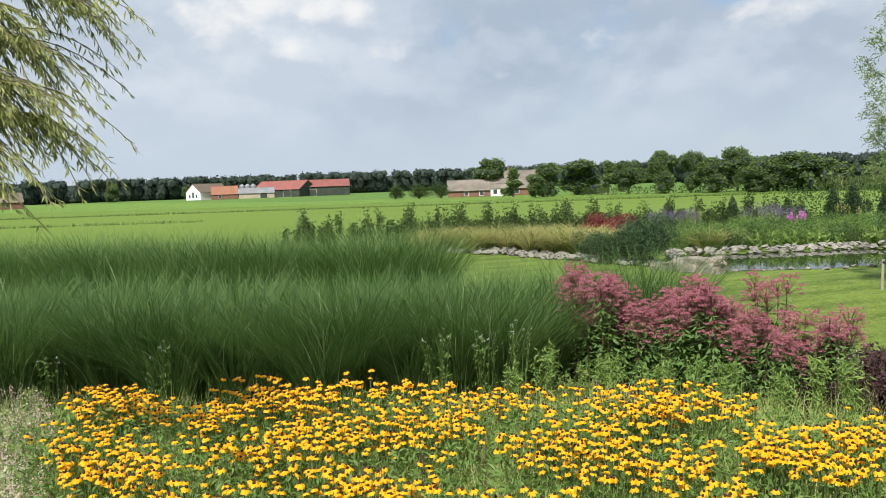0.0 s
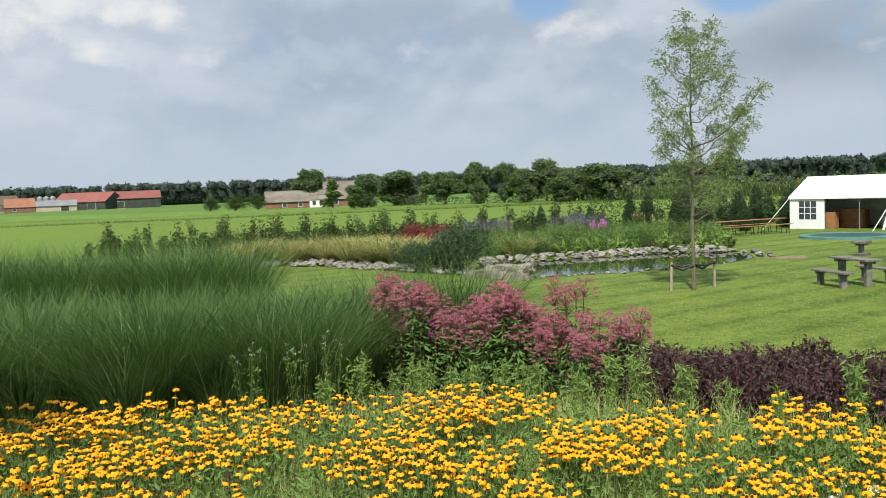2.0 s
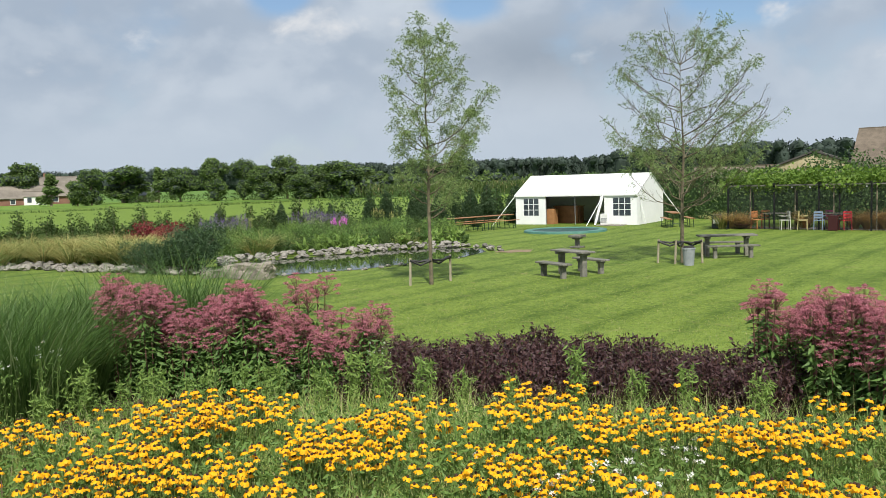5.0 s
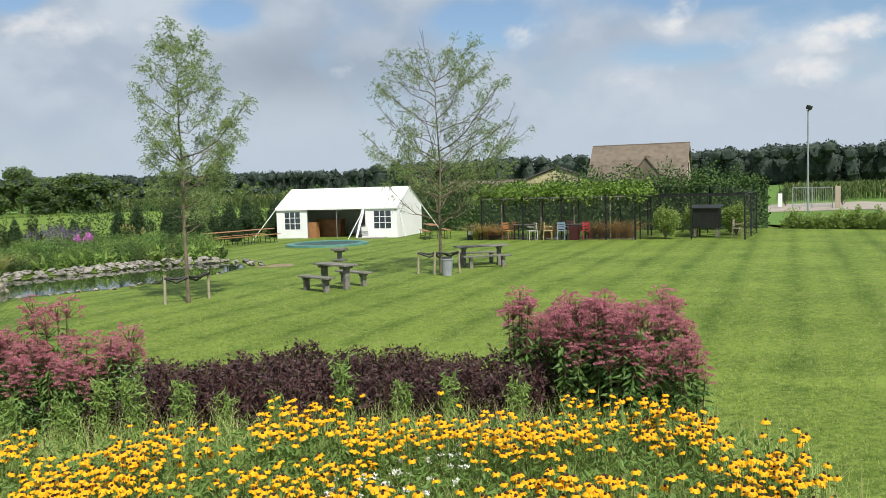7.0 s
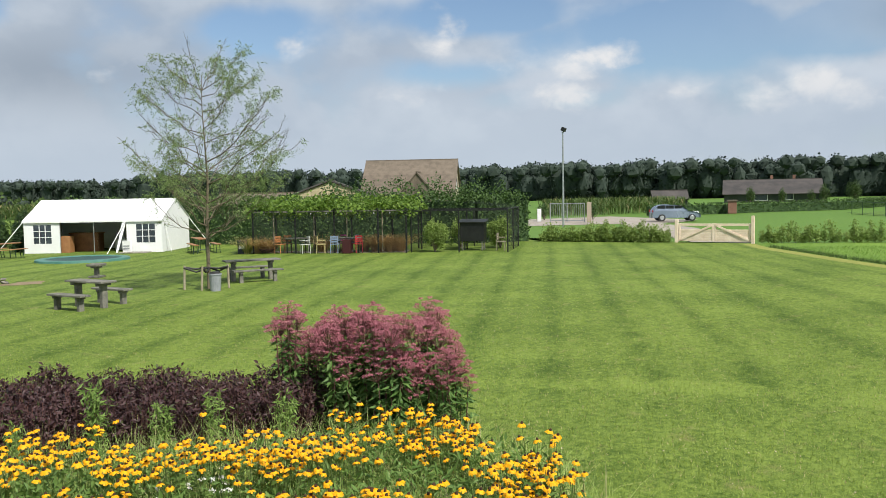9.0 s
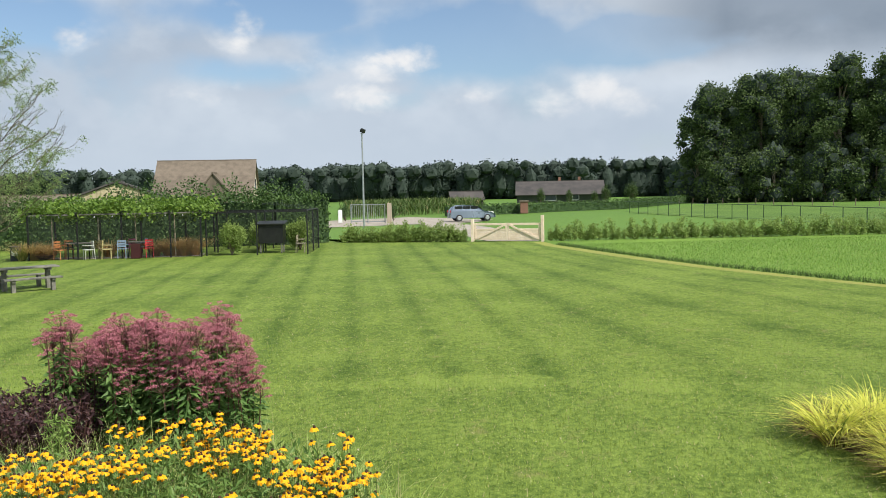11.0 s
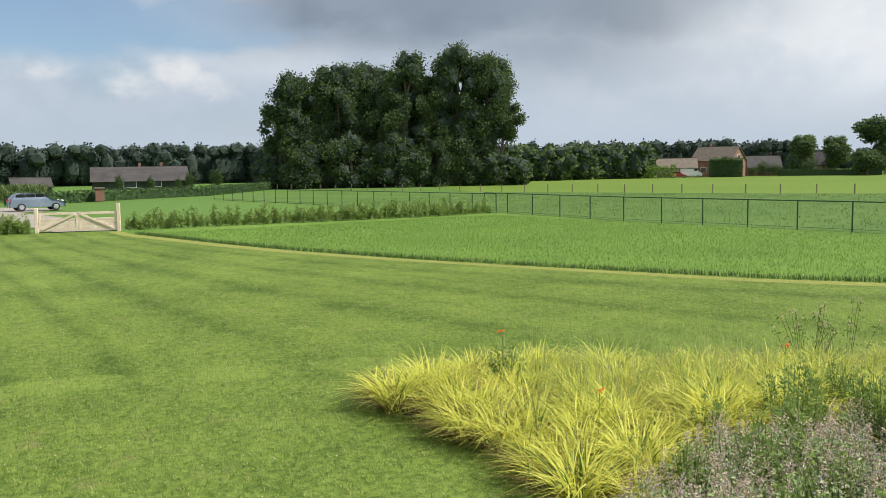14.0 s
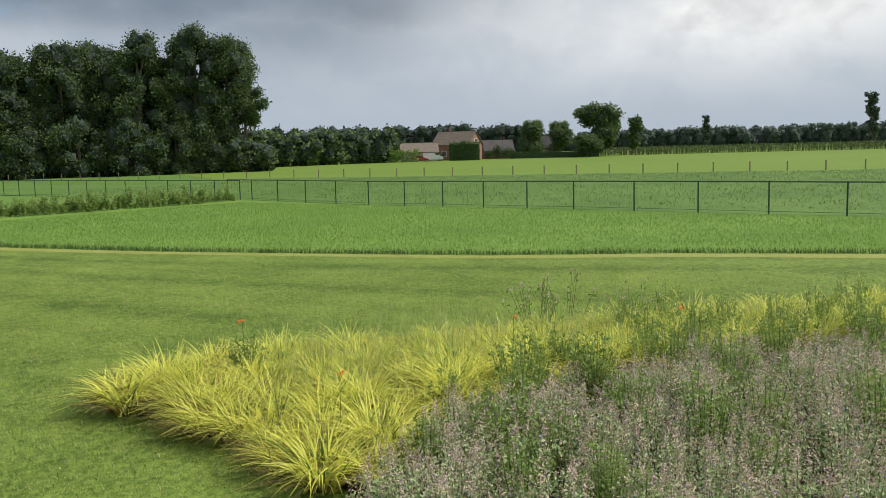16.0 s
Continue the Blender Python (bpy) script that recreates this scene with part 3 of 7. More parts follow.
lawn_weeds(70000)
MEADOW_NEAR = [*LAWN_RIM[1:], (14, -31.5), (24.5, -25.2), (34.4, -19.3), (44.6, -12.5), (53, -7.4)]
grass_patch("meadow_grass", MEADOW_NEAR, foliage("meadow_blade", (0.085, 0.185, 0.026), (0.26, 0.41, 0.08), (0.34, 0.36, 0.16), 0.04, 0.35, 0.55, 0.25, grain=0.8), 120000, (0.05, 0.14), "long uncut meadow grass", 0.011, 0.9, 0.6, 2)
sheet("lawn_rim", [*LAWN_RIM, *[(x - 0.5 - 0.15 * math.sin(i), y + 0.4) for i, (x, y) in reversed(list(enumerate(LAWN_RIM)))]], 0.005, M["lawn_edge"], "dry yellowish strip of lawn along the meadow", "lawn")
grass_strip("ditch_grass", [(-120, 116), (-60, 121), (-10, 124), (40, 128)], 2.0, M["whip_leaf"], 5000, (0.15, 0.45), "dark rank grass along a field ditch", 0, 0.05)
grass_strip("ditch_grass", [(-160, 76), (-60, 82), (-34, 84)], 1.4, M["whip_leaf"], 3000, (0.15, 0.45), "dark rank grass tufts along a field ditch", 0, 0.04)
grass_patch("pasture_grass", [(20, -34), (34.5, -20.8), (45, -13.8), (56, -8.8), (80, 4), (100, -14), (80, -40), (55, -70)], foliage("pasture_blade", (0.085, 0.150, 0.036), (0.185, 0.27, 0.08), (0.28, 0.28, 0.15), 0.08, 0.3, 0.6, 0.3, grain=0.8), 60000, (0.06, 0.22), "rough tufted pasture grass", 0.022, 0.9, 0.6, 2, -0.3)
grass_strip("meadow_edge_grass", [(x + 0.15, y - 0.12) for x, y in LAWN_RIM[1:]], 0.35, M["whip_leaf"], 9000, (0.08, 0.20), "ragged longer grass along the meadow's edge", 0, 0.012, 0.5)

# ---- woods, trees and fields in the distance ----
def crown_points(lobes, count, shell=0.55):
    """Places in the outer part of a few overlapping egg-shaped lobes (x, y, z, rx, rz)."""
    lobes = np.array(lobes, float)
    w = lobes[:, 3] ** 2 * lobes[:, 4]
    k = RNG.choice(len(lobes), count, p=w / w.sum())
    d = RNG.normal(size=(count, 3))
    d /= np.linalg.norm(d, axis=1, keepdims=True)
    r = RNG.uniform(shell, 1.0, (count, 1)) ** 0.6 * RNG.uniform(0.86, 1.1, (count, 1))
    L = lobes[k]
    return L[:, :3] + d * r * np.stack([L[:, 3], L[:, 3], L[:, 4]], -1)


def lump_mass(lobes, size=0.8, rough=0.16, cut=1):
    """Opaque fill for the shade inside crowns: one uneven lump within each lobe."""
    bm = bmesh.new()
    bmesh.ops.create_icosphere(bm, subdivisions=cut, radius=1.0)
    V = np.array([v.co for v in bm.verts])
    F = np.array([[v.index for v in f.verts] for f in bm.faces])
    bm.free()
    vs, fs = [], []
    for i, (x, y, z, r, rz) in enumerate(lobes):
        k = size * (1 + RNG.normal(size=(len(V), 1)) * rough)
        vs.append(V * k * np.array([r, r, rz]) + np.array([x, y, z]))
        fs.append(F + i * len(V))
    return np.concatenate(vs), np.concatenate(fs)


def tree_lobes(h, w, n, low=0.18, kind="round", clump=1.0):
    """Lobes of a crown of height h and half-width w."""
    res = []
    for i in range(n):
        t = RNG.uniform(low + 0.1, 0.86)
        wide = {"round": math.sin(math.pi * min(1, (t - low) / (1.02 - low))) ** 0.6, "cone": 1.1 - t, "column": 0.8}[kind]
        a, r = RNG.uniform(0, 6.28), RNG.uniform(0.15, 0.72 + 0.3 * (1 - clump)) * w * wide
        s = w * RNG.uniform(0.30, 0.52) * (0.55 + 0.45 * wide) * clump
        res.append((math.cos(a) * r, math.sin(a) * r, t * h, s, s * RNG.uniform(0.7, 1.0)))
    return res


def broad_tree(name, h, w, label, mat, leaf=0.45, count=2600, lobes=16, kind="round", low=0.02, clump=1.0):
    t = thing(name, Matrix(), label, "tree")
    L = tree_lobes(h, w, lobes, low, kind, clump)
    v, f = tube([(0, 0, -0.1), (0.05, 0, h * 0.2), (0, 0.08, h * 0.45), (0.05, 0, h * 0.8)], [h * 0.028, h * 0.022, h * 0.016, 0.03], 7)
    limbs = [(v, f)]
    for x, y, z, r, rz in L[:9]:
        limbs.append(tube([(0, 0, max(h * 0.15, z * 0.55)), (x * 0.5, y * 0.5, z * 0.85), (x, y, z)], [h * 0.011, h * 0.007, 0.02], 5))
    v, f = join(*limbs)
    link_mesh("trunk", v, f, M["bark"], t)
    p = crown_points(L, count) + RNG.normal(size=(count, 3)) * (0.0 if clump == 1.0 else w * 0.025)
    v, f = leaf_quads(p, RNG.uniform(0.6, 1.3, count) * leaf, 0.75, 0.35)
    # added lumps among the leaves, coloured dark in place of inner shade
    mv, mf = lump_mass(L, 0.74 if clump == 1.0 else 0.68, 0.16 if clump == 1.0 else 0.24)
    link_mesh("crown", np.concatenate([v, mv]), f.tolist() + (mf + len(v)).tolist(), [mat, M["shade_core"]], t, "", [0] * len(f) + [1] * len(mf))
    return t


def wood(name, line, height, depth, mat, label, leaf=1.5, per=9.0, uneven=0.25):
    """A far wood: a band of many uneven crowns, one piece of stuff."""
    pts = along(line, height * 0.42)
    lobes = []
    for x, y, a in pts:
        for _ in range(5):
            h = height * RNG.uniform(1 - uneven, 1 + uneven * 0.4)
            ox, oy = RNG.normal(size=2) * depth * 0.4
            s = height * RNG.uniform(0.16, 0.28)
            lobes.append((x + ox, y + oy, h - s * 0.8, s, s * 0.9))
            lobes.append((x + ox * 0.7, y + oy * 0.7, h * 0.45, s * 1.15, h * 0.42))
            lobes.append((x + ox * 0.4, y + oy * 0.4, h * 0.2, s * 1.2, h * 0.25))
    n = int(len(lobes) * per)
    p = crown_points(lobes, n, 0.8)
    p[:, 2] = np.maximum(p[:, 2], 0.2)
    lv = leaf_quads(p, RNG.uniform(0.6, 1.4, n) * leaf, 0.8, 0.3)
    # an added lumpy body behind the leaves, coloured for the shade within
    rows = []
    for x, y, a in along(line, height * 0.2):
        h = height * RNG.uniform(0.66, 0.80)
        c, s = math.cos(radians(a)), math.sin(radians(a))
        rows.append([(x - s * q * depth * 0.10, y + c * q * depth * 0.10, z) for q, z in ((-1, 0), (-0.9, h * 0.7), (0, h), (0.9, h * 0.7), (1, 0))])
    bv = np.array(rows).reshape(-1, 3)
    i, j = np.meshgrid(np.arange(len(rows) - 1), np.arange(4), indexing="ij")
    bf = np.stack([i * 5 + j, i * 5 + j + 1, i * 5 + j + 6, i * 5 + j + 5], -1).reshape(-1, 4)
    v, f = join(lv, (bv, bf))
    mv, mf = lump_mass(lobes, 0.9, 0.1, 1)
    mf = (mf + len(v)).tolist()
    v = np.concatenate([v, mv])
    return tagged(link_mesh(name, v, f.tolist() + mf, [mat, M["haze_core" if mat == M["haze_leaf"] else "shade_core"]], None, "", [0] * len(lv[1]) + [1] * len(bf) + [1] * len(mf)), label, "wood", kind="stuff")


def arc(az0, az1, dist, step=4.0):
    n = max(2, int(abs(az1 - az0) / step))
    return [(math.sin(radians(a)) * dist, math.cos(radians(a)) * dist) for a in np.linspace(az0, az1, n)]


wood("far_wood", arc(-48, 12, 500), 12.0, 14, M["hazed_wood_leaf"], "long dark band of far woodland beyond the fields", 0.95, 92, 0.12)
wood("far_wood", arc(10, 42, 400), 10.5, 14, M["hazed_wood_leaf"], "dark woodland behind the maize field", 0.8, 96, 0.12)
wood("far_wood", [(175, 248), (206, 218), (190, 208), (232, 156), (218, 124), (226, 109), (235, 86), (243, 63), (248, 35), (236, 10)], 10.6, 12, M["hazed_wood_leaf"], "dark woodland behind the farm yard", 0.6, 120, 0.16)
wood("far_wood", [(186, -26), (196, -42), (202, -60), (207, -66)], 7.4, 8, M["tree_leaf"], "leafy green shrub belt beside the tall poplars", 0.8, 80, 0.25)
wood("far_wood", [(262, -30), (262, -70), (258, -105), (246, -128)], 10.2, 8, M["hazed_wood_leaf"], "dark woodland behind the houses", 0.8, 80, 0.18)
wood("far_wood", arc(122, 150, 600), 12.5, 18, M["haze_leaf"], "green woodland on the horizon, paled in its colour for haze", 1.3, 60, 0.22)
wood("far_wood", arc(112, 124, 520), 10.0, 14, M["haze_leaf"], "green woodland on the horizon, paled in its colour for haze", 1.3, 60, 0.22)
wood("far_wood", [(44, 143), (52, 140), (62, 136), (70, 130)], 3.2, 5, M["tree_leaf"], "low green bushes behind the field", 0.6, 40, 0.3)

OAKS = [broad_tree("broadleaf_tree", 8.0, 3.3, "dense dark green broadleaf tree at the field's far rim", M["tree_leaf"], 0.36, 7000, 26) for _ in range(3)]
for i, (x, y, h, w) in enumerate([(-10.7, 199.7, 9.0, 4.0), (1.9, 164.9, 6.6, 2.9), (8.0, 174.8, 7.4, 5.4), (17.1, 164.0, 6.5, 3.2), (22.9, 158.3, 7.9, 3.3), (27.5, 157.5, 7.8, 2.6), (35.2, 156.0, 8.1, 3.4),
                                   (30.6, 151.9, 6.2, 3.5), (38.8, 150.0, 6.2, 3.4), (42.1, 143.9, 6.6, 4.6), (35.7, 145.6, 4.4, 3.2), (-0.4, 160.0, 4.6, 2.4), (47.0, 145.0, 5.4, 3.4),
                                   (205.1, -105.3, 10.2, 4.2), (196.7, -120.1, 14.6, 6.8), (210.3, -116.7, 10.2, 3.6), (-205, 395, 9, 4), (-168, 396, 7, 2.4), (188, -112, 6.0, 4.0)]):
    m = pose(x, y, 0, 0, 0, RNG.uniform(0, 360)) @ Matrix.Diagonal((w / 3.3, w / 3.3, h / 8.0, 1))
    if i < 3:
        OAKS[i].matrix_basis = m
    else:
        copy_scaled(OAKS[i % 3], m)
POINTED = broad_tree("pointed_tree", 7.0, 2.0, "slim dark green pointed tree beside the farmhouse", M["tree_leaf"], 0.5, 1800, 14, "cone", 0.05)
POINTED.matrix_basis = pose(13.3, 164.4, 0)
copy_scaled(POINTED, pose(-4.8, 170.0, 0) @ Matrix.Diagonal((1.25, 1.25, 0.9, 1)))
COLUMN = broad_tree("column_poplar", 19.0, 2.4, "tall narrow column poplar on the horizon", M["haze_leaf"], 0.9, 1800, 22, "column", 0.05)
COLUMN.matrix_basis = pose(202.1, -222.4, 0)
copy_scaled(COLUMN, pose(330, -260.6, 0) @ Matrix.Scale(0.9, 4))
BIRCH = broad_tree("drooping_tree", 11.0, 2.9, "narrow ragged green tree beside the houses", M["tree_leaf"], 0.5, 2200, 16, "column", 0.1)
BIRCH.matrix_basis = pose(191.3, -128.6, 0)
# the great poplars beside the pasture
def poplar(h, wide, low, lean, lobes, leaves, label):
    """A tall poplar: limbs that rise steeply from the trunk, each ending in ragged upright tufts of leaves."""
    t = thing("poplar", Matrix(), label, "tree", "poplars beside the pasture")
    L, limbs = [], [tube([(0, 0, -0.1), (0, lean * 0.2, h * 0.3), (0, lean * 0.6, h * 0.62), (0, lean, h * 0.9)], [h * 0.024, h * 0.018, h * 0.011, 0.06], 8)]
    for i in range(lobes):
        rel = low + (0.95 - low) * ((i + RNG.uniform(0, 1)) / lobes) ** 0.85
        q = (rel - low) / (1.0 - low)
        env = wide * min(1.0, 0.42 + 1.7 * q) * math.sqrt(max(0.03, 1.0 - max(0.0, (q - 0.45) / 0.56) ** 2))
        a, r = RNG.uniform(0, 6.28), env * RNG.uniform(0.35, 1.0)
        s = min(wide * 0.36, 2.4) * RNG.uniform(0.6, 1.15)
        x, y, z = math.cos(a) * r, math.sin(a) * r + lean * rel, rel * h - s * 0.4
        L.append((x, y, z, s, s * RNG.uniform(0.85, 1.2)))
        if i % 3 == 0:
            z0 = max(h * 0.1, z - r * 1.5 - 1.0)
            limbs.append(tube([(0, lean * z0 / h, z0), (x * 0.45, y * 0.45, z0 + (z - z0) * 0.5), (x, y, z)], [h * 0.008, h * 0.005, 0.03], 5))
    v, f = join(*limbs)
    link_mesh("trunk", v, f, M["bark"], t)
    p = crown_points(L, leaves, 0.25) + RNG.normal(size=(leaves, 3)) * 0.22
    p[:, 2] = np.maximum(p[:, 2], 0.2)
    v, f = leaf_quads(p, RNG.uniform(0.6, 1.3, leaves) * 0.34, 0.8, 0.25)
    # shade deep in the crown is drawn with dark lumps
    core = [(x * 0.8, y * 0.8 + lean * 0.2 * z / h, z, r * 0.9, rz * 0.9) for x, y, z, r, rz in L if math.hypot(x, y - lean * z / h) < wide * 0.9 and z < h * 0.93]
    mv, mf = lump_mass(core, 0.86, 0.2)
    link_mesh("crown", np.concatenate([v, mv]), f.tolist() + (mf + len(v)).tolist(), [M["poplar_leaf"], M["shade_core"]], t, "", [0] * len(f) + [1] * len(mf))
    return t


TALL_POPLAR = "huge dark green poplar with a dense ragged crown"
for x, y, h, w, low, lean, n in ((150, 12.6, 20.0, 4.9, 0.10, 1.2, 70), (150, 16.0, 14.8, 3.4, 0.45, 1.0, 26), (151, 6.2, 22.0, 5.2, 0.03, 0.4, 80), (152, 0.4, 22.2, 5.0, 0.03, 0.0, 80), (149, -5.4, 23.6, 4.3, 0.03, 0.0, 72),
                                 (150, -14.0, 25.0, 5.6, 0.08, -0.8, 96), (150, -18.6, 23.2, 5.0, 0.28, -1.6, 66), (149, -21.6, 15.8, 3.4, 0.55, -1.4, 22), (153, -9.6, 20.0, 4.6, 0.03, 0.0, 62), (153, 9.0, 20.0, 4.6, 0.03, 0.0, 60), (155, -3.0, 21.0, 5.6, 0.03, 0.0, 60), (155, 3.6, 20.5, 5.6, 0.03, 0.0, 60)):
    poplar(h, w * 1.04, low, lean, n, int(n * 300), TALL_POPLAR).matrix_basis = pose(x, y, 0)
for x, y, h, w, n in ((146.5, 11.0, 7.5, 4.2, 26), (146, 4.0, 9.0, 4.4, 28), (146, -3.5, 9.5, 4.6, 28), (146.5, -10.5, 8.5, 4.0, 24), (147.5, -16.5, 6.0, 3.4, 18)):
    poplar(h, w, 0.03, 0.0, n, n * 200, "dark dense undergrowth tree beneath the poplars").matrix_basis = pose(x, y, 0)


def maize_field(name, poly, count, label, h=2.0):
    P = scatter(poly, 0.75)
    k = RNG.choice(len(P), min(count, len(P)), replace=False)
    P = np.repeat(P[k], 7, 0)
    n = len(P)
    z = np.tile([0.0, 0.35, 0.6, 0.85, 1.1, 1.35, 1.55], n // 7) * h / 2.0
    L = np.tile([2.0, 0.9, 0.9, 0.9, 0.85, 0.7, 0.5], n // 7) * h / 2.0
    lean = np.tile([0.02, 0.45, 0.45, 0.45, 0.4, 0.35, 0.2], n // 7)
    v, f = blades(np.concatenate([P, z[:, None]], 1), RNG.uniform(0, 6.28, n), L * RNG.uniform(0.85, 1.15, n), lean, np.where(lean < 0.1, 0, 0.35), np.full(n, 0.11), 2)
    return tagged(link_mesh(name, v, f, M["maize"]), label, "maize", kind="stuff")


maize_field("maize_field", [(84, 46), (94, 54), (112, 44), (103, 37)], 1600, "rows of tall ripening green maize behind the yard", 2.0)
maize_field("maize_field", [(36, 152), (52, 124), (74, 118), (98, 112), (100, 118), (54, 160)], 2600, "broad field of tall green maize", 2.3)
maize_field("maize_field", [(206, -118), (214, -124), (182, -178), (150, -232), (142, -228), (176, -172)], 3000, "broad field of tall green maize behind the grass field", 2.3)
wood("undergrowth", [(150, 19), (149, 8), (148, -4), (149, -14), (150, -26)], 5.0, 5, M["poplar_leaf"], "dark dense undergrowth beneath the poplars", 0.6, 88, 0.3)

# ---- plants of the beds ----
def tall_grass_clump(n=320, h=1.75):
    t = thing("silver_grass", Matrix(), "tall fine-bladed green silver grass clump arching at the tips", "ornamental grass", "rows of tall silver grass")
    r = np.sqrt(RNG.uniform(0, 1, n)) * 0.34
    a = RNG.uniform(0, 6.28, n)
    base = np.stack([np.cos(a) * r, np.sin(a) * r, np.zeros(n)], -1)
    v, f = blades(base, a + RNG.normal(size=n) * 0.5, RNG.uniform(0.62, 1.12, n) * h, 0.10 + r * 0.5 + RNG.uniform(0, 0.18, n), RNG.uniform(0.10, 0.60, n), RNG.uniform(0.010, 0.019, n), 5)
    link_mesh("blade_tuft", v, f, M["tall_grass"], t)
    return t


def sedge_clump(n=150, h=0.72):
    t = thing("golden_sedge", Matrix(), "clump of golden yellow arching sedge blades", "ornamental grass", "golden sedge bed")
    a = RNG.uniform(0, 6.28, n)
    r = np.sqrt(RNG.uniform(0, 1, n)) * 0.13
    base = np.stack([np.cos(a) * r, np.sin(a) * r, np.zeros(n)], -1)
    v, f = blades(base, a + RNG.normal(size=n) * 0.9, RNG.uniform(0.45, 1.1, n) * h, RNG.uniform(0.02, 0.40, n), RNG.uniform(0.25, 1.15, n), RNG.uniform(0.011, 0.021, n), 5)
    link_mesh("blade_tuft", v, f, M["sedge"], t)
    k = n // 2
    a = RNG.uniform(0, 6.28, k)
    v, f = blades(np.stack([np.cos(a) * 0.1, np.sin(a) * 0.1, np.zeros(k)], -1), a, RNG.uniform(0.3, 0.55, k), RNG.uniform(0.5, 0.9, k), RNG.uniform(0.4, 0.8, k), np.full(k, 0.013), 4)
    link_mesh("old_blade", v, f, M["sedge_low"], t, "brownish withered lower blades")
    return t


def flower_head_mesh():
    """A coneflower: a ring of drooping petals round a dark cone."""
    vs, fs, idx = [], [], []
    n = 12
    for i in range(n):
        a = 2 * math.pi * i / n + RNG.uniform(-0.12, 0.12)
        c, s = math.cos(a), math.sin(a)
        L, drop = RNG.uniform(0.030, 0.036), RNG.uniform(0.014, 0.026)
        o = len(vs)
        for r, w, z in ((0.008, 0.004, 0.0), (0.022, 0.0085, -drop * 0.3), (L, 0.006, -drop)):
            vs += [(c * r - s * w, s * r + c * w, z), (c * r + s * w, s * r - c * w, z)]
        fs += [(o, o + 1, o + 3, o + 2), (o + 2, o + 3, o + 5, o + 4)]
        idx += [0, 0]
    o = len(vs)
    for r, z in ((0.011, -0.003), (0.011, 0.007), (0.007, 0.015)):
        vs += [(math.cos(k * math.pi / 3) * r, math.sin(k * math.pi / 3) * r, z) for k in range(6)]
    vs.append((0, 0, 0.018))
    for j in range(2):
        fs += [(o + j * 6 + k, o + j * 6 + (k + 1) % 6, o + j * 6 + 6 + (k + 1) % 6, o + j * 6 + 6 + k) for k in range(6)]
    fs += [(o + 12 + k, o + 12 + (k + 1) % 6, o + 18) for k in range(6)]
    idx += [1] * 18
    me = bpy.data.meshes.new("flower_head")
    me.from_pydata(vs, [], fs)
    me.materials.append(M["petal"]); me.materials.append(M["cone"])
    me.polygons.foreach_set("material_index", np.array(idx, dtype=np.int32))
    return me


HEADS = [flower_head_mesh() for _ in range(6)]


def coneflower(h=0.74, heads=10, wide=0.24):
    t = thing("coneflower", Matrix(), "clump of yellow black-eyed coneflowers in full bloom", "flower", "bed of yellow coneflowers")
    stems, tops = [], []
    for i in range(heads):
        a, r = RNG.uniform(0, 6.28), math.sqrt(RNG.uniform(0, 1)) * wide
        x, y, z = math.cos(a) * r, math.sin(a) * r, h * RNG.uniform(0.80, 1.08)
        stems.append(tube([(x * 0.4, y * 0.4, 0), (x * 0.75, y * 0.75, z * 0.55), (x, y, z)], [0.004, 0.003, 0.0025], 3))
        tops.append((x, y, z))
    v, f = join(*stems)
    link_mesh("stem", v, f, M["stem"], t)
    n = heads * 9
    k = RNG.integers(0, heads, n)
    T = np.array(tops)[k]
    s = RNG.uniform(0.15, 0.88, (n, 1))
    p = np.concatenate([T[:, :2] * (0.4 + 0.6 * s) + RNG.normal(size=(n, 2)) * 0.02, T[:, 2:] * s], 1)
    v, f = leaf_quads(p, RNG.uniform(0.05, 0.11, n), 0.38, 0.2)
    link_mesh("leaf", v, f, M["susan_leaf"], t)
    for x, y, z in tops:
        share("flower_head", HEADS[int(RNG.integers(0, 6))], t, pose(x, y, z, RNG.uniform(-14, 22), RNG.uniform(-18, 18), RNG.uniform(0, 360)) @ Matrix.Scale(RNG.uniform(0.95, 1.2), 4))
    return t


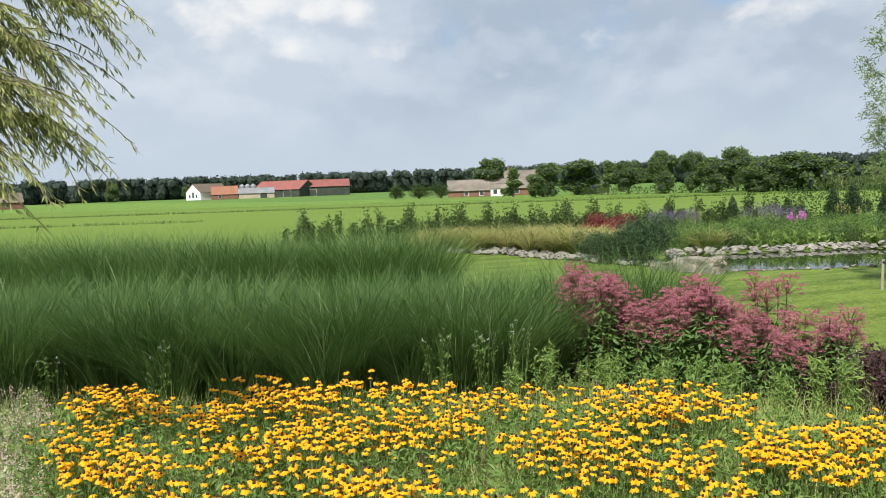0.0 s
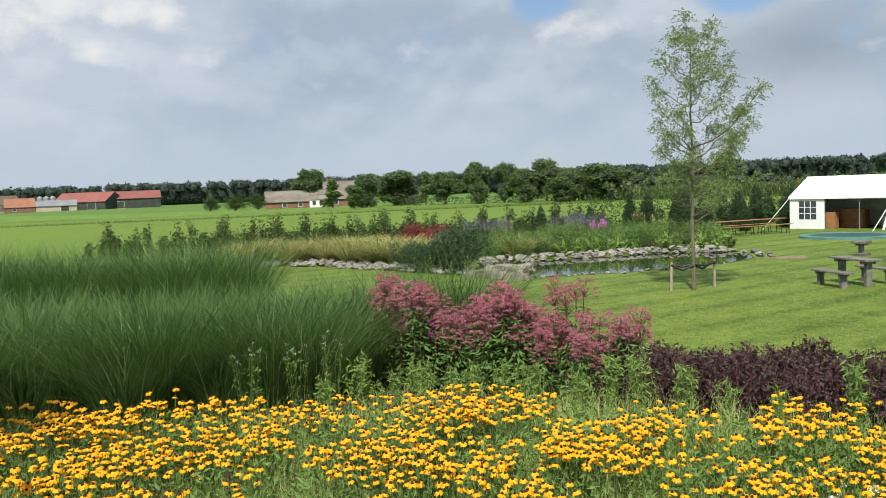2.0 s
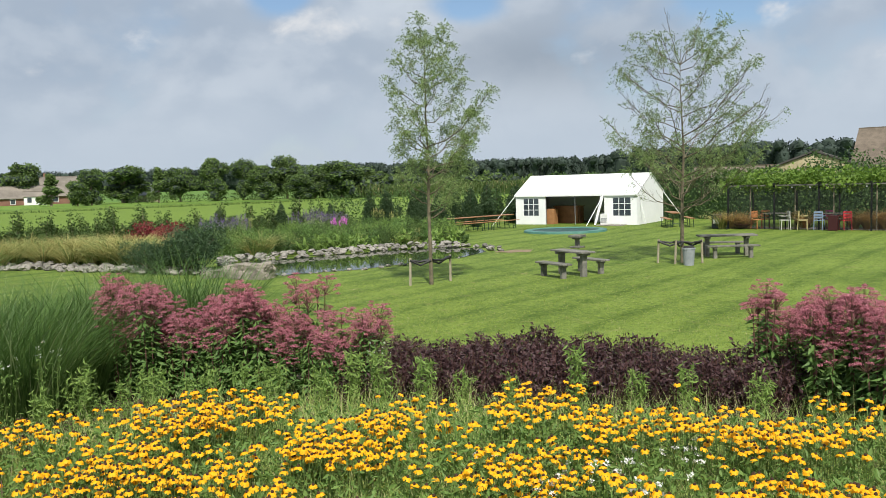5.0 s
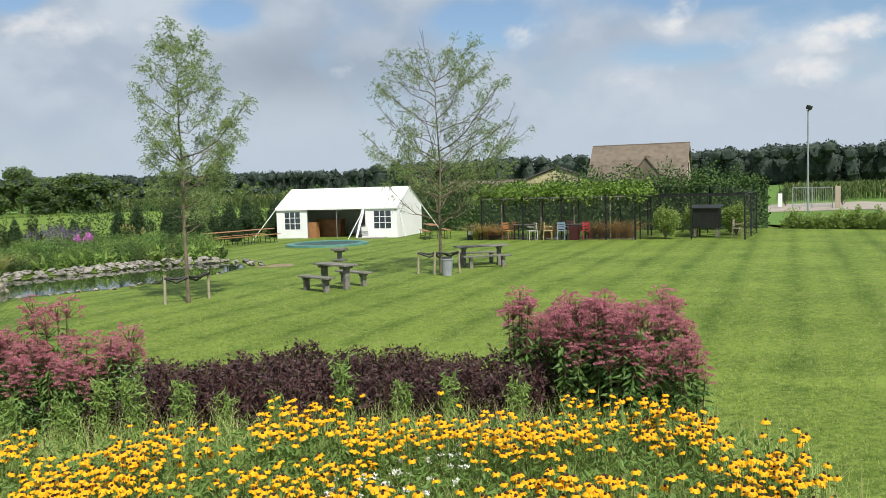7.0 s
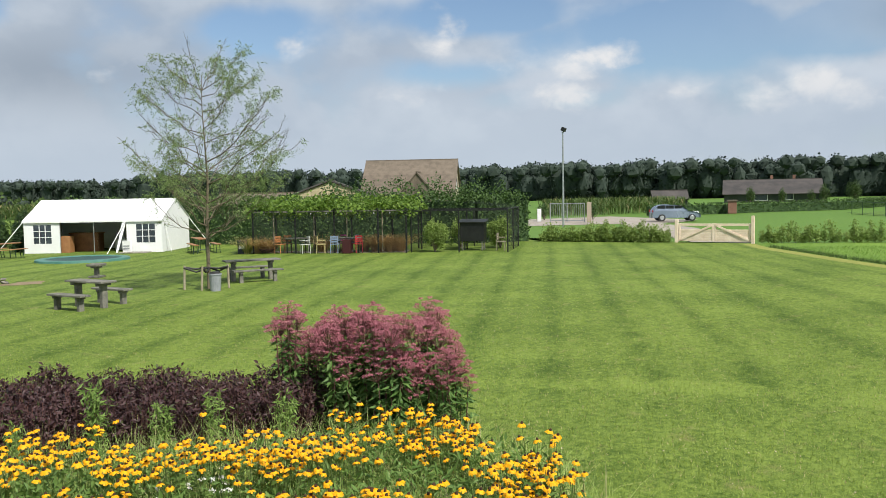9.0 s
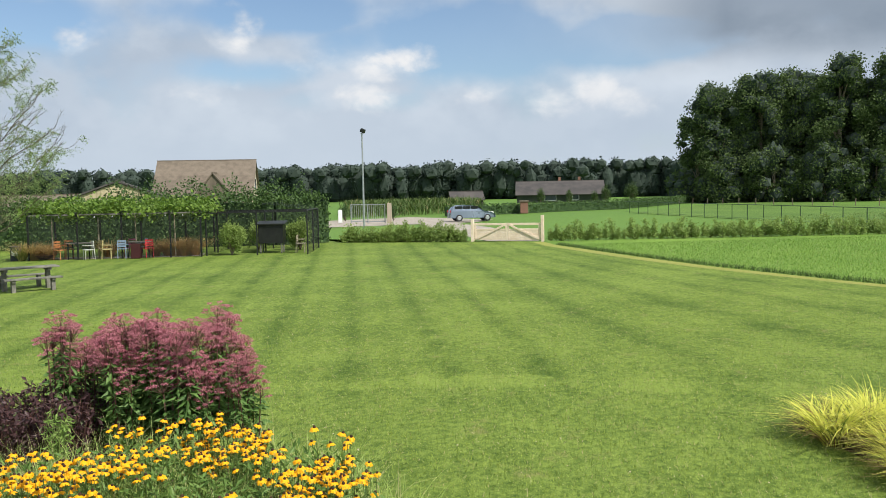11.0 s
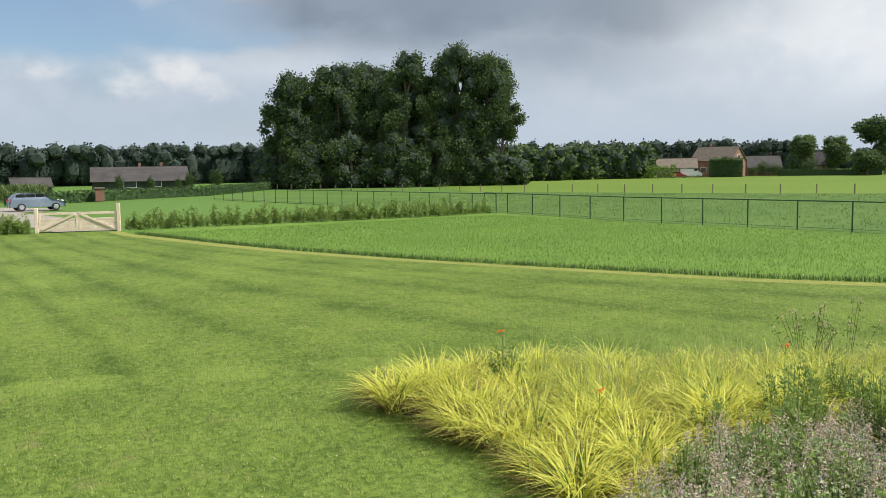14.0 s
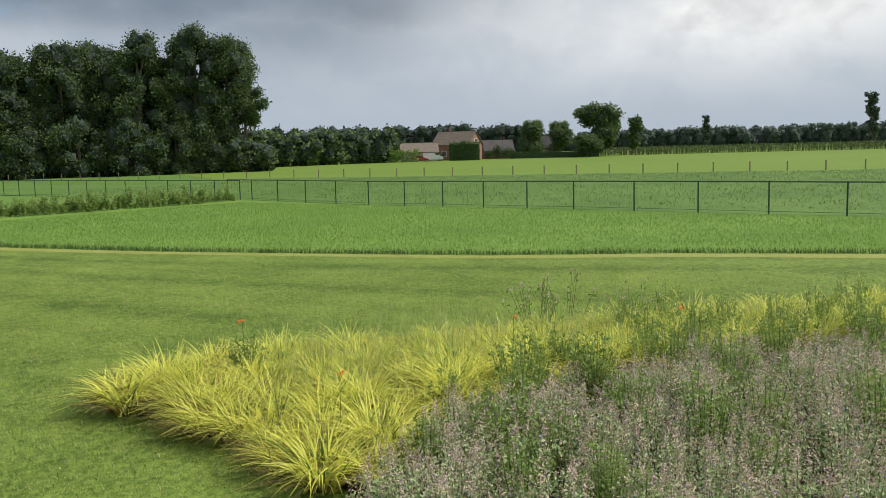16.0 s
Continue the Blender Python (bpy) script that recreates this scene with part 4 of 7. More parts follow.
def pye_plant(h=1.5, stems=5):
    t = thing("joe_pye_weed", Matrix(), "tall joe-pye weed with dusty pink flower domes", "flower", "joe-pye weed")
    st, lv, fl = [], [], []
    for i in range(stems):
        a, r = RNG.uniform(0, 6.28), RNG.uniform(0.04, 0.24)
        x, y, z = math.cos(a) * r, math.sin(a) * r, h * RNG.uniform(0.66, 1.04)
        st.append(tube([(x * 0.5, y * 0.5, 0), (x * 0.8, y * 0.8, z * 0.6), (x, y, z)], [0.009, 0.008, 0.005], 4))
        for w in np.arange(0.14, 0.90, 0.07):
            k = 4
            b = RNG.uniform(0, 6.28) + np.arange(k) * 2 * np.pi / k
            hd = np.stack([np.cos(b), np.sin(b), np.full(k, RNG.uniform(-0.75, 0.0))], -1)
            lv.append(leaf_quads(np.tile([x * (0.5 + 0.5 * w), y * (0.5 + 0.5 * w), z * w], (k, 1)), RNG.uniform(0.13, 0.22, k) * (1.05 - 0.4 * w), 0.30, 0.8, None, hd))
        # one domed head of many small tufts on each stem
        wide = RNG.uniform(0.11, 0.18)
        for j in range(int(9 + wide * 60)):
            d = RNG.normal(size=3)
            d /= np.linalg.norm(d)
            c = np.array([x, y, z - 0.03]) + np.array([d[0] * wide, d[1] * wide, abs(d[2]) * wide * 0.85 - 0.03 * (abs(d[0]) + abs(d[1])) - (RNG.uniform(0.05, 0.12) if RNG.uniform(0, 1) < 0.2 else 0.0)])
            st.append(tube([(x, y, z - 0.16), tuple(c)], [0.003, 0.002], 3))
            n = 58
            e = RNG.normal(size=(n, 3)); e[:, 2] = np.abs(e[:, 2])
            e /= np.linalg.norm(e, axis=1, keepdims=True)
            fl.append(leaf_quads(c + e * RNG.uniform(0.026, 0.046) * np.array([1.1, 1.1, 0.5]) * RNG.uniform(0.5, 1.0, (n, 1)), RNG.uniform(0.009, 0.016, n), 0.8, 0.6))
    for name, L, m in (("stem", st, M["red_stem"]), ("leaf", lv, M["pye_leaf"]), ("flower_dome", fl, M["pink"])):
        v, f = join(*L)
        link_mesh(name, v, f, m, t)
    return t


def leafy_clump(name, label, category, group, h, wide, leaf_mat, leaves, leaf, stem_mat=None, stems=9, aspect=0.4, up=0.3, top=None, top_mat=None, top_n=0, top_size=0.02, top_len=0.2, dome=0.55):
    """A perennial: stems, leaves along them, and flower spikes at their tips."""
    t = thing(name, Matrix(), label, category, group)
    st, lv, tp = [], [], []
    per = max(4, leaves // stems)
    for i in range(stems):
        a, r = RNG.uniform(0, 6.28), math.sqrt(RNG.uniform(0, 1))
        x, y = math.cos(a) * r * wide, math.sin(a) * r * wide
        z = h * (1 - (1 - dome) * r * r) * RNG.uniform(0.88, 1.1)
        mid = (x * 0.7, y * 0.7, z * 0.55)
        st.append(tube([(x * 0.35, y * 0.35, 0), mid, (x, y, z)], [0.006, 0.004, 0.002], 3))
        s = RNG.uniform(0.12, 1.0, (per, 1))
        p = np.concatenate([np.array([[x, y]]) * (0.35 + 0.65 * s) + RNG.normal(size=(per, 2)) * wide * 0.10, z * s], 1)
        lv.append(leaf_quads(p, RNG.uniform(0.6, 1.2, per) * leaf, aspect, up))
        if top_mat is not None:
            s = RNG.uniform(0, 1, (top_n, 1))
            q = np.array([[x, y, z - top_len * 0.6]]) + np.concatenate([RNG.normal(size=(top_n, 2)) * 0.012, s * top_len], 1)
            tp.append(leaf_quads(q, RNG.uniform(0.7, 1.3, top_n) * top_size, 0.7, 0.2))
    v, f = join(*st)
    link_mesh("stem", v, f, stem_mat or M["stem"], t)
    v, f = join(*lv)
    link_mesh("leaf", v, f, leaf_mat, t)
    if tp:
        v, f = join(*tp)
        link_mesh(top or "flower_spike", v, f, top_mat, t)
    return t


# soil under the beds
sheet("flower_bed", [(-14, 4.8), (-14, 15.5), (0.5, 15.2), (4.0, 12.5), (7.4, 9.2), (8.3, 7.0), (7.2, 4.4), (6.6, 3.0), (5.0, 2.2), (0.4, 4.3), (-4.0, 5.2)], 0.006, M["soil"], "dark soil of the large planted flower bed", "flower bed")
sheet("sedge_bed", [(11.0, 0.1), (9.2, -1.05), (7.5, -1.9), (5.6, -2.3), (3.2, -3.1), (3.6, -13), (10.0, -13.5), (11.7, -6), (12.0, -1.3)], 0.006, M["soil"], "dark soil of the sedge and catmint bed", "flower bed")

# yellow coneflowers
SUSAN_BED = [(-6.6, 8.9), (-4.6, 9.3), (-1.4, 9.5), (1.5, 9.2), (3.9, 8.0), (5.4, 6.7), (6.7, 5.5), (7.0, 4.3), (6.2, 3.2), (5.0, 2.6), (2.4, 4.0), (0.5, 4.7), (-1.8, 4.9), (-3.8, 5.6), (-5.0, 7.0)]
susans = [coneflower(RNG.uniform(0.68, 0.80), int(RNG.integers(7, 13)), RNG.uniform(0.18, 0.28)) for _ in range(10)]
places = scatter(SUSAN_BED, 0.42)
keep = RNG.uniform(0, 1, len(places)) < np.where(np.sin(places[:, 0] * 2.1) + np.sin(places[:, 1] * 2.6 + places[:, 0]) > 0.1, 0.95, 0.22)
MINT_BED = [(-3.7, 5.7), (-4.2, 6.5), (-5.2, 8.0), (-6.3, 9.4), (-7.2, 9.6), (-6.6, 7.4), (-5.0, 5.6)]
keep &= ~inside(MINT_BED, places[:, 0], places[:, 1])
spread(susans, places[keep], "", (0.86, 1.10), 45.0)


def head_mass(poly, count):
    """More flower heads, past counting, as one piece of stuff."""
    P = scatter(poly, math.sqrt(60.0 / count) * 0.62, 0.5)
    lump = np.sin(P[:, 0] * 3.1 + np.sin(P[:, 1] * 2.0) * 2) + np.sin(P[:, 1] * 3.7 + np.sin(P[:, 0] * 1.3) * 2) + RNG.normal(size=len(P)) * 0.28
    P = P[(lump > np.where((P[:, 0] > 2.2) & (P[:, 0] < 4.9), 0.6, 0.2)) & ~inside(MINT_BED, P[:, 0], P[:, 1])]
    vs, fs, idx = [], [], []
    st = []
    base = []
    for me in HEADS:
        base.append((np.array([v.co for v in me.vertices]), [tuple(p.vertices) for p in me.polygons], [p.material_index for p in me.polygons]))
    o = 0
    for x, y in P:
        V, F, I = base[int(RNG.integers(0, 6))]
        z = 0.70 + 0.06 * math.sin(x * 1.7) + RNG.uniform(-0.12, 0.12)
        m = np.array(pose(x, y, z, RNG.uniform(-14, 22), RNG.uniform(-18, 18), RNG.uniform(0, 360)) @ Matrix.Scale(RNG.uniform(0.95, 1.2), 4))
        vs.append(V @ m[:3, :3].T + m[:3, 3])
        fs += [tuple(k + o for k in f) for f in F]
        idx += I
        o += len(V)
        lx, ly = RNG.normal(size=2) * 0.05
        st.append(tube([(x + lx, y + ly, 0), (x + lx * 0.3, y + ly * 0.3, z * 0.6), (x, y, z)], [0.003, 0.003, 0.002], 3))
    ob = link_mesh("coneflower_heads", np.concatenate(vs), fs, [M["petal"], M["cone"]], None, "", idx)
    tagged(ob, "dense drift of yellow black-eyed coneflower heads", "flower", kind="stuff")
    v, f = join(*st)
    tagged(link_mesh("coneflower_stems", v, f, M["stem"]), "thin green stems of the coneflower drift", "flower", kind="stuff")


head_mass(SUSAN_BED, 3100)


def leaf_mass(poly, count):
    """The leaves below the flower heads, past counting, as one piece of stuff."""
    P = scatter(poly, math.sqrt(60.0 / count) * 0.8, 0.5)
    p = np.concatenate([P, RNG.uniform(0.12, 0.62, (len(P), 1))], 1)
    v, f = leaf_quads(p, RNG.uniform(0.05, 0.11, len(p)), 0.34, 0.3)
    tagged(link_mesh("coneflower_leaves", v, f, M["susan_leaf"]), "green leaves below the coneflower heads", "flower", kind="stuff")


leaf_mass(SUSAN_BED, 30000)
grass_patch("wild_grass", [(-9, 4.6), (-9, 10.2), (1.8, 10.0), (5.0, 8.0), (7.6, 5.6), (7.2, 4.0), (6.2, 2.8), (4.5, 2.2), (0, 4.2)], M["wild_grass"], 85000, (0.25, 0.72), "loose green and straw wild grass among the flowers", 0.006, 0.65, 0.7, 3)

grass_strip("wild_grass", [(0.0, 10.2), (2.2, 9.6), (3.8, 8.7), (5.4, 7.4), (6.7, 6.2), (7.4, 5.0)], 0.5, M["wild_grass"], 1600, (0.35, 0.80), "taller wild grass along the back of the flowers", 0, 0.006, 0.6, 3)

# tall silver grass, a near and a farther row
silver = [tall_grass_clump(350, RNG.uniform(1.75, 1.95)) for _ in range(6)]
near = [(x, y) for x, y in scatter([(-15, 11.6), (-15, 14.0), (-1.0, 14.2), (0.2, 13.4), (-0.5, 11.8), (-2.5, 11.2), (-8, 11.1)], 0.50)] + [(0.6, 14.3), (1.1, 14.5), (1.6, 14.3), (0.3, 13.9), (-0.2, 14.2), (0.2, 14.6), (-0.6, 14.5), (0.8, 13.9)]
back = [(x, y) for x, y in scatter([(-28, 23.0), (-28, 26.0), (-2.8, 22.8), (-2.2, 20.8), (-4, 20.2)], 0.66)]
spread(silver, near, "", (0.82, 1.06))
for x, y in ((-0.3, 13.2), (0.2, 13.5), (0.1, 14.2), (0.8, 14.3), (1.4, 14.7), (2.0, 14.9), (-0.8, 13.8)):
    copy_scaled(silver[int(RNG.integers(0, 6))], pose(x, y, 0, 0, 0, RNG.uniform(0, 360)) @ Matrix.Scale(RNG.uniform(1.0, 1.12), 4))
spread([tall_grass_clump(260, 2.05) for _ in range(4)], back, "", (0.92, 1.12))

# joe-pye weed in two groups
pyes = [pye_plant(RNG.uniform(1.22, 1.5), int(RNG.integers(7, 11))) for _ in range(9)]
left = scatter([(-0.1, 12.8), (0.3, 13.5), (2.0, 12.2), (3.3, 10.9), (3.3, 10.2), (2.6, 10.2), (1.2, 11.5)], 0.40)
right = scatter([(7.15, 7.75), (7.7, 8.2), (8.35, 7.0), (8.3, 5.7), (7.8, 5.3), (7.3, 6.4)], 0.34)
spread(pyes, [tuple(p) for p in left] + [tuple(p) for p in right], "", (0.78, 1.14))

# dark purple leaved plants
darks = [leafy_clump("purple_leaf_bush", "bushy dark purple-brown leaved perennial", "shrub", "band of dark purple plants", RNG.uniform(0.72, 0.88), 0.34, M["dark_leaf"], 1300, 0.064, M["red_stem"], 30, 0.5, 0.5, dome=0.72) for _ in range(4)]
spread(darks, scatter([(2.6, 10.0), (3.2, 11.6), (4.8, 11.2), (6.4, 9.9), (7.5, 8.2), (7.4, 7.0), (6.2, 7.4), (4.8, 8.8)], 0.40), "", (0.88, 1.12))

# pale green weeds between the beds
WEED_PLACES = [(3.1, 9.4), (3.5, 9.1), (4.4, 8.6), (5.0, 8.2), (5.5, 7.8), (6.4, 6.9), (1.9, 10.4), (2.9, 9.9), (4.0, 9.1), (0.6, 10.9), (-0.1, 10.9)]
weeds = [leafy_clump("tall_weed", "pale green upright leafy weed", "weed", "", RNG.uniform(0.7, 0.95), 0.13, M["weed"], 420, 0.085, None, 9, 0.24, 0.1, dome=0.9) for _ in range(3)]
spread(weeds, [(0.1, 10.1), (0.35, 10.3), (1.0, 10.2), (1.3, 10.4), (1.6, 10.2), (0.7, 10.5), (2.4, 9.7), (5.9, 7.4), (2.0, 9.9), (-0.6, 10.3), (-0.2, 10.5), (-6.4, 9.6), (-7.0, 9.2), *WEED_PLACES], "", (0.8, 1.2))
thistles = [leafy_clump("seeding_thistle", "grey-green thistle with fluffy pale seed heads", "weed", "", 1.15, 0.2, M["susan_leaf"], 200, 0.07, None, 9, 0.25, 0.1, "seed_head", M["white_petal"], 5, 0.014, 0.03, 0.85) for _ in range(2)]
spread(thistles, [(-0.9, 10.5), (-1.5, 10.4), (-0.5, 10.7), (-6.3, 9.9), (-7.2, 10.0), (-5.1, 10.3), (3.1, 9.6)], "", (0.85, 1.1))

# catmint: grey leaves, faded spikes
mints = [leafy_clump("catmint", "grey-green catmint with faded mauve flower spikes", "perennial", "catmint", RNG.uniform(0.50, 0.70), 0.36, M["mint_leaf"], 1000, 0.042, None, 26, 0.5, 0.3, "flower_spike", M["mint_spike"], 44, 0.017, 0.34, 0.6) for _ in range(5)]
mint_at = [tuple(p) for p in scatter([(6.6, -1.9), (7.6, -2.9), (8.3, -4.2), (8.6, -6.2), (8.6, -12), (4.0, -12), (3.6, -4), (5.4, -2.2)], 0.45)]
spread(mints, mint_at + [tuple(p) for p in scatter(MINT_BED, 0.40)], "", (0.75, 1.12))
greens = [leafy_clump("green_perennial", "fresh green small-leaved bushy perennial", "perennial", "", RNG.uniform(0.74, 0.92), 0.32, M["low_leaf"], 700, 0.06, None, 18, 0.45, 0.3) for _ in range(3)]
spread(greens, [(8.6, -3.4), (8.9, -4.4), (8.4, -5.0), (7.2, -4.8), (9.2, -5.3), (8.0, -6.6), (11.0, -1.7), (8.6, -7.6), (6.6, -3.6), (9.4, -7.2), (7.6, -8.2), (6.0, -3.0), (7.0, -2.6), (7.8, -3.8), (6.4, -5.0), (5.4, -3.6), (7.4, -6.0), (5.8, -6.4), (8.8, -6.4), (6.8, -7.2), (8.2, -4.2)] + [tuple(p) for p in scatter([(8.2, -3.2), (9.2, -4.6), (11.4, -6.4), (10.4, -12), (8.4, -12), (8.2, -6)], 0.95)] + [tuple(p) for p in scatter([(5.2, -2.6), (7.6, -3.2), (8.4, -6), (8.2, -9), (5.0, -8)], 1.1)], "", (0.75, 1.1))

# golden sedge
sedges = [sedge_clump(200, RNG.uniform(0.48, 0.64)) for _ in range(8)]
spread(sedges, scatter([(11.0, 0.2), (9.2, -0.85), (7.7, -1.65), (7.0, -1.9), (8.4, -3.6), (9.2, -5.6), (9.2, -13), (10.6, -13), (11.6, -6), (11.9, -1.4)], 0.35), "", (0.68, 1.2))
grass_patch("wild_grass", [(9.6, -2), (11.8, -1.6), (11.6, -6), (10.4, -13), (8.8, -13), (9.0, -6)], M["wild_grass"], 9000, (0.4, 0.85), "thin seeding wild grass stalks over the sedge", 0.004, 0.25, 0.25, 3)
spread([leafy_clump("seeding_weed", "tall brown-green weed gone to seed", "weed", "", 1.0, 0.5, M["susan_leaf"], 150, 0.07, M["red_stem"], 9, 0.4, 0.2, "seed_head", M["mint_spike"], 12, 0.022, 0.06, 0.75)], [(11.9, -6.2), (11.5, -5.9), (11.9, -6.7), (11.0, -7.3)], "", (0.8, 1.05))

# white yarrow, poppies and withered dock between the flowers
yarrow = [leafy_clump("white_yarrow", "white flat-headed yarrow among the coneflowers", "flower", "", 0.66, 0.2, M["susan_leaf"], 60, 0.05, None, 7, 0.2, 0.2, "flower_head", M["white_petal"], 16, 0.022, 0.02, 0.85) for _ in range(2)]
spread(yarrow, [(3.4, 6.0), (3.7, 5.7), (4.0, 5.9), (3.1, 5.6), (4.3, 5.5), (3.6, 5.2), (4.6, 5.9), (3.0, 6.3)], "", (0.85, 1.1))
dock = leafy_clump("withered_dock", "dark brown withered dock stalk", "weed", "", 0.85, 0.06, M["dark_leaf"], 60, 0.03, M["red_stem"], 4, 0.5, 0.2, dome=0.9)
spread([dock], [(-1.7, 6.6), (-0.75, 7.4), (-1.5, 6.5), (-1.2, 6.9), (-3.6, 6.4)], "", (0.85, 1.1))
bloom = leafy_clump("orange_poppy", "single orange-red poppy on a thin stem", "flower", "", 0.74, 0.03, M["susan_leaf"], 12, 0.05, None, 1, 0.3, 0.2, "flower_head", M["poppy"], 9, 0.035, 0.02, 0.9)
spread([bloom], [(11.55, -1.75), (10.3, -5.0), (9.9, -7.3), (8.4, -2.2)], "", (0.9, 1.05))

# ---- things on the lawn and round the pond ----
M["grey_wood"] = surface("weathered_grey_wood", (0.095, 0.095, 0.082), (0.235, 0.225, 0.19), 5, 60, 0.85, 0, 0.4, 0.004)
M["orange_wood"] = surface("varnished_orange_wood", (0.24, 0.11, 0.045), (0.36, 0.18, 0.08), 4, 50, 0.5, 0, 0.2, 0.003)
M["pale_wood"] = surface("raw_pale_wood", (0.66, 0.52, 0.39), (0.84, 0.71, 0.57), 3, 40, 0.75, 0, 0.3, 0.004)
M["stake_wood"] = surface("peeled_stake_wood", (0.24, 0.21, 0.145), (0.38, 0.34, 0.25), 5, 40, 0.8, 0, 0.4, 0.005)
M["canvas"] = surface("white_tent_canvas", (0.76, 0.78, 0.78), (0.84, 0.85, 0.85), 0.8, 6, 0.55, 0, 0.5, 0.03, 0.4, 0.02)
M["green_metal"] = surface("dark_green_coated_metal", (0.012, 0.035, 0.018), (0.025, 0.06, 0.03), 4, 60, 0.45)
M["black_metal"] = surface("black_coated_metal", (0.008, 0.009, 0.009), (0.02, 0.022, 0.02), 4, 60, 0.45)
M["steel"] = surface("galvanised_steel", (0.36, 0.38, 0.40), (0.52, 0.54, 0.55), 4, 40, 0.42, 0.7)
M["strap"] = surface("black_rubber_strap", (0.012, 0.012, 0.012), (0.03, 0.03, 0.028), 4, 60, 0.6)
M["grey_plastic"] = surface("grey_bin_plastic", (0.20, 0.22, 0.24), (0.30, 0.32, 0.34), 3, 40, 0.45)
M["dark_pane"] = surface("dark_clear_pane", (0.03, 0.04, 0.05), (0.07, 0.085, 0.10), 1.5, 8, 0.12, 0, 0.05, 0.002, 0.6)
M["trampoline_rim"] = surface("green_trampoline_pad", (0.05, 0.15, 0.12), (0.09, 0.22, 0.18), 2, 20, 0.5)
M["trampoline_mat"] = surface("black_green_jump_mat", (0.015, 0.05, 0.045), (0.03, 0.08, 0.07), 2, 40, 0.6)
M["stone"] = surface("pale_grey_rock", (0.12, 0.115, 0.10), (0.34, 0.32, 0.28), 3.0, 22, 0.85, 0, 0.7, 0.03, 0.3, 0.3)
M["boulder"] = surface("warm_grey_boulder", (0.13, 0.115, 0.10), (0.36, 0.315, 0.26), 1.6, 14, 0.85, 0, 0.8, 0.04)


def water_material():
    m, n = material("pond_water")
    co = n.add("ShaderNodeNewGeometry").outputs["Position"]
    c = n.mix(n.smooth(n.noise(co, 0.5, 3), 0.35, 0.65), (0.012, 0.020, 0.009), (0.030, 0.046, 0.016))
    finish(n, c, 0.04, 0.0, n.noise(co, 3.0, 2), 0.012, 0.01, 0.5)
    return m


M["water"] = water_material()


def rock_mesh(size, flat=0.6, seed=0):
    bm = bmesh.new()
    bmesh.ops.create_icosphere(bm, subdivisions=2, radius=1.0)
    for v in bm.verts:
        d = v.co.normalized()
        k = 0.72 + 0.55 * noise.noise(d * 1.3 + Vector((seed * 3.1, seed * 1.7, 0))) + 0.18 * noise.noise(d * 3.7 + Vector((0, seed * 2.3, 5)))
        v.co = Vector((d.x * size * k * 1.25, d.y * size * k, max(-0.35, d.z * flat * k) * size))
    me = bpy.data.meshes.new("rock")
    bm.to_mesh(me)
    bm.free()
    me.materials.append(M["stone"])
    return me


ROCKS = [rock_mesh(0.135, 0.62, i) for i in range(7)]


def lay_rock(x, y, z, s, label="pale grey broken rock on the pond's bank"):
    ob = new("rock", ROCKS[int(RNG.integers(0, 7))])
    ob.matrix_basis = pose(x, y, z + 0.05 * s, RNG.uniform(-14, 14), RNG.uniform(-14, 14), RNG.uniform(0, 360)) @ Matrix.Scale(s, 4)
    tagged(ob, label, "rock", "rocks round the pond")


POND = [(5.4, 26.9), (8.4, 26.9), (11.1, 28.0), (12.7, 28.4), (14.4, 29.9), (14.9, 31.4), (14.4, 32.9), (11.3, 33.3), (8.8, 32.7), (5.0, 32.3), (4.3, 30.5), (4.6, 28.4)]
sheet("pond", POND, 0.012, M["water"], "still dark garden pond mirroring its banks", "pond")
for x, y, a in along([(5.5, 26.7), (8.4, 26.7), (10.6, 27.5)], 0.34):
    lay_rock(x + RNG.normal() * 0.08, y + RNG.normal() * 0.1, 0.0, RNG.uniform(0.45, 0.85))
for x, y, a in along([(10.9, 27.8), (12.8, 28.3)], 0.8):
    lay_rock(x + RNG.normal() * 0.1, y + RNG.normal() * 0.1, 0.0, RNG.uniform(0.4, 0.7))
for k, (dy, z, s) in enumerate(((0.0, 0.0, 1.3), (0.3, 0.07, 1.25), (0.6, 0.12, 1.2))):
    for x, y, a in along([(4.4, 31.2), (5.0, 32.5), (8.8, 32.9), (11.3, 33.5), (13.6, 33.2), (14.7, 32.4)], 0.32):
        lay_rock(x + RNG.normal() * 0.1, y + dy + RNG.normal() * 0.08, z, s * RNG.uniform(0.75, 1.2))
for x, y, a in along([(14.9, 32.6), (15.2, 31.0), (14.6, 29.8)], 0.3):
    lay_rock(x + RNG.normal() * 0.18, y + RNG.normal() * 0.18, 0.0, RNG.uniform(0.8, 1.4))
for dy, z in ((0, 0.0), (0.35, 0.01), (0.7, 0.025), (1.05, 0.04)):
    for x, y, a in along([(-4.4, 36.4), (-2.0, 35.2), (1.2, 31.6), (2.7, 29.4), (3.9, 28.6)], 0.42):
        lay_rock(x + RNG.normal() * 0.15, y + dy + RNG.normal() * 0.12, z, RNG.uniform(1.1, 1.9), "grey broken rock in a loose bank of stones")


sheet("bare_patch", [(15.4 + math.cos(a) * 0.75 * (1 + 0.2 * math.sin(3 * a)), 29.3 + math.sin(a) * 0.55 * (1 + 0.25 * math.cos(5 * a))) for a in np.linspace(0, 6.0, 22)], 0.009, M["bare_soil"], "bare brown trodden soil at the pond's corner", "soil")


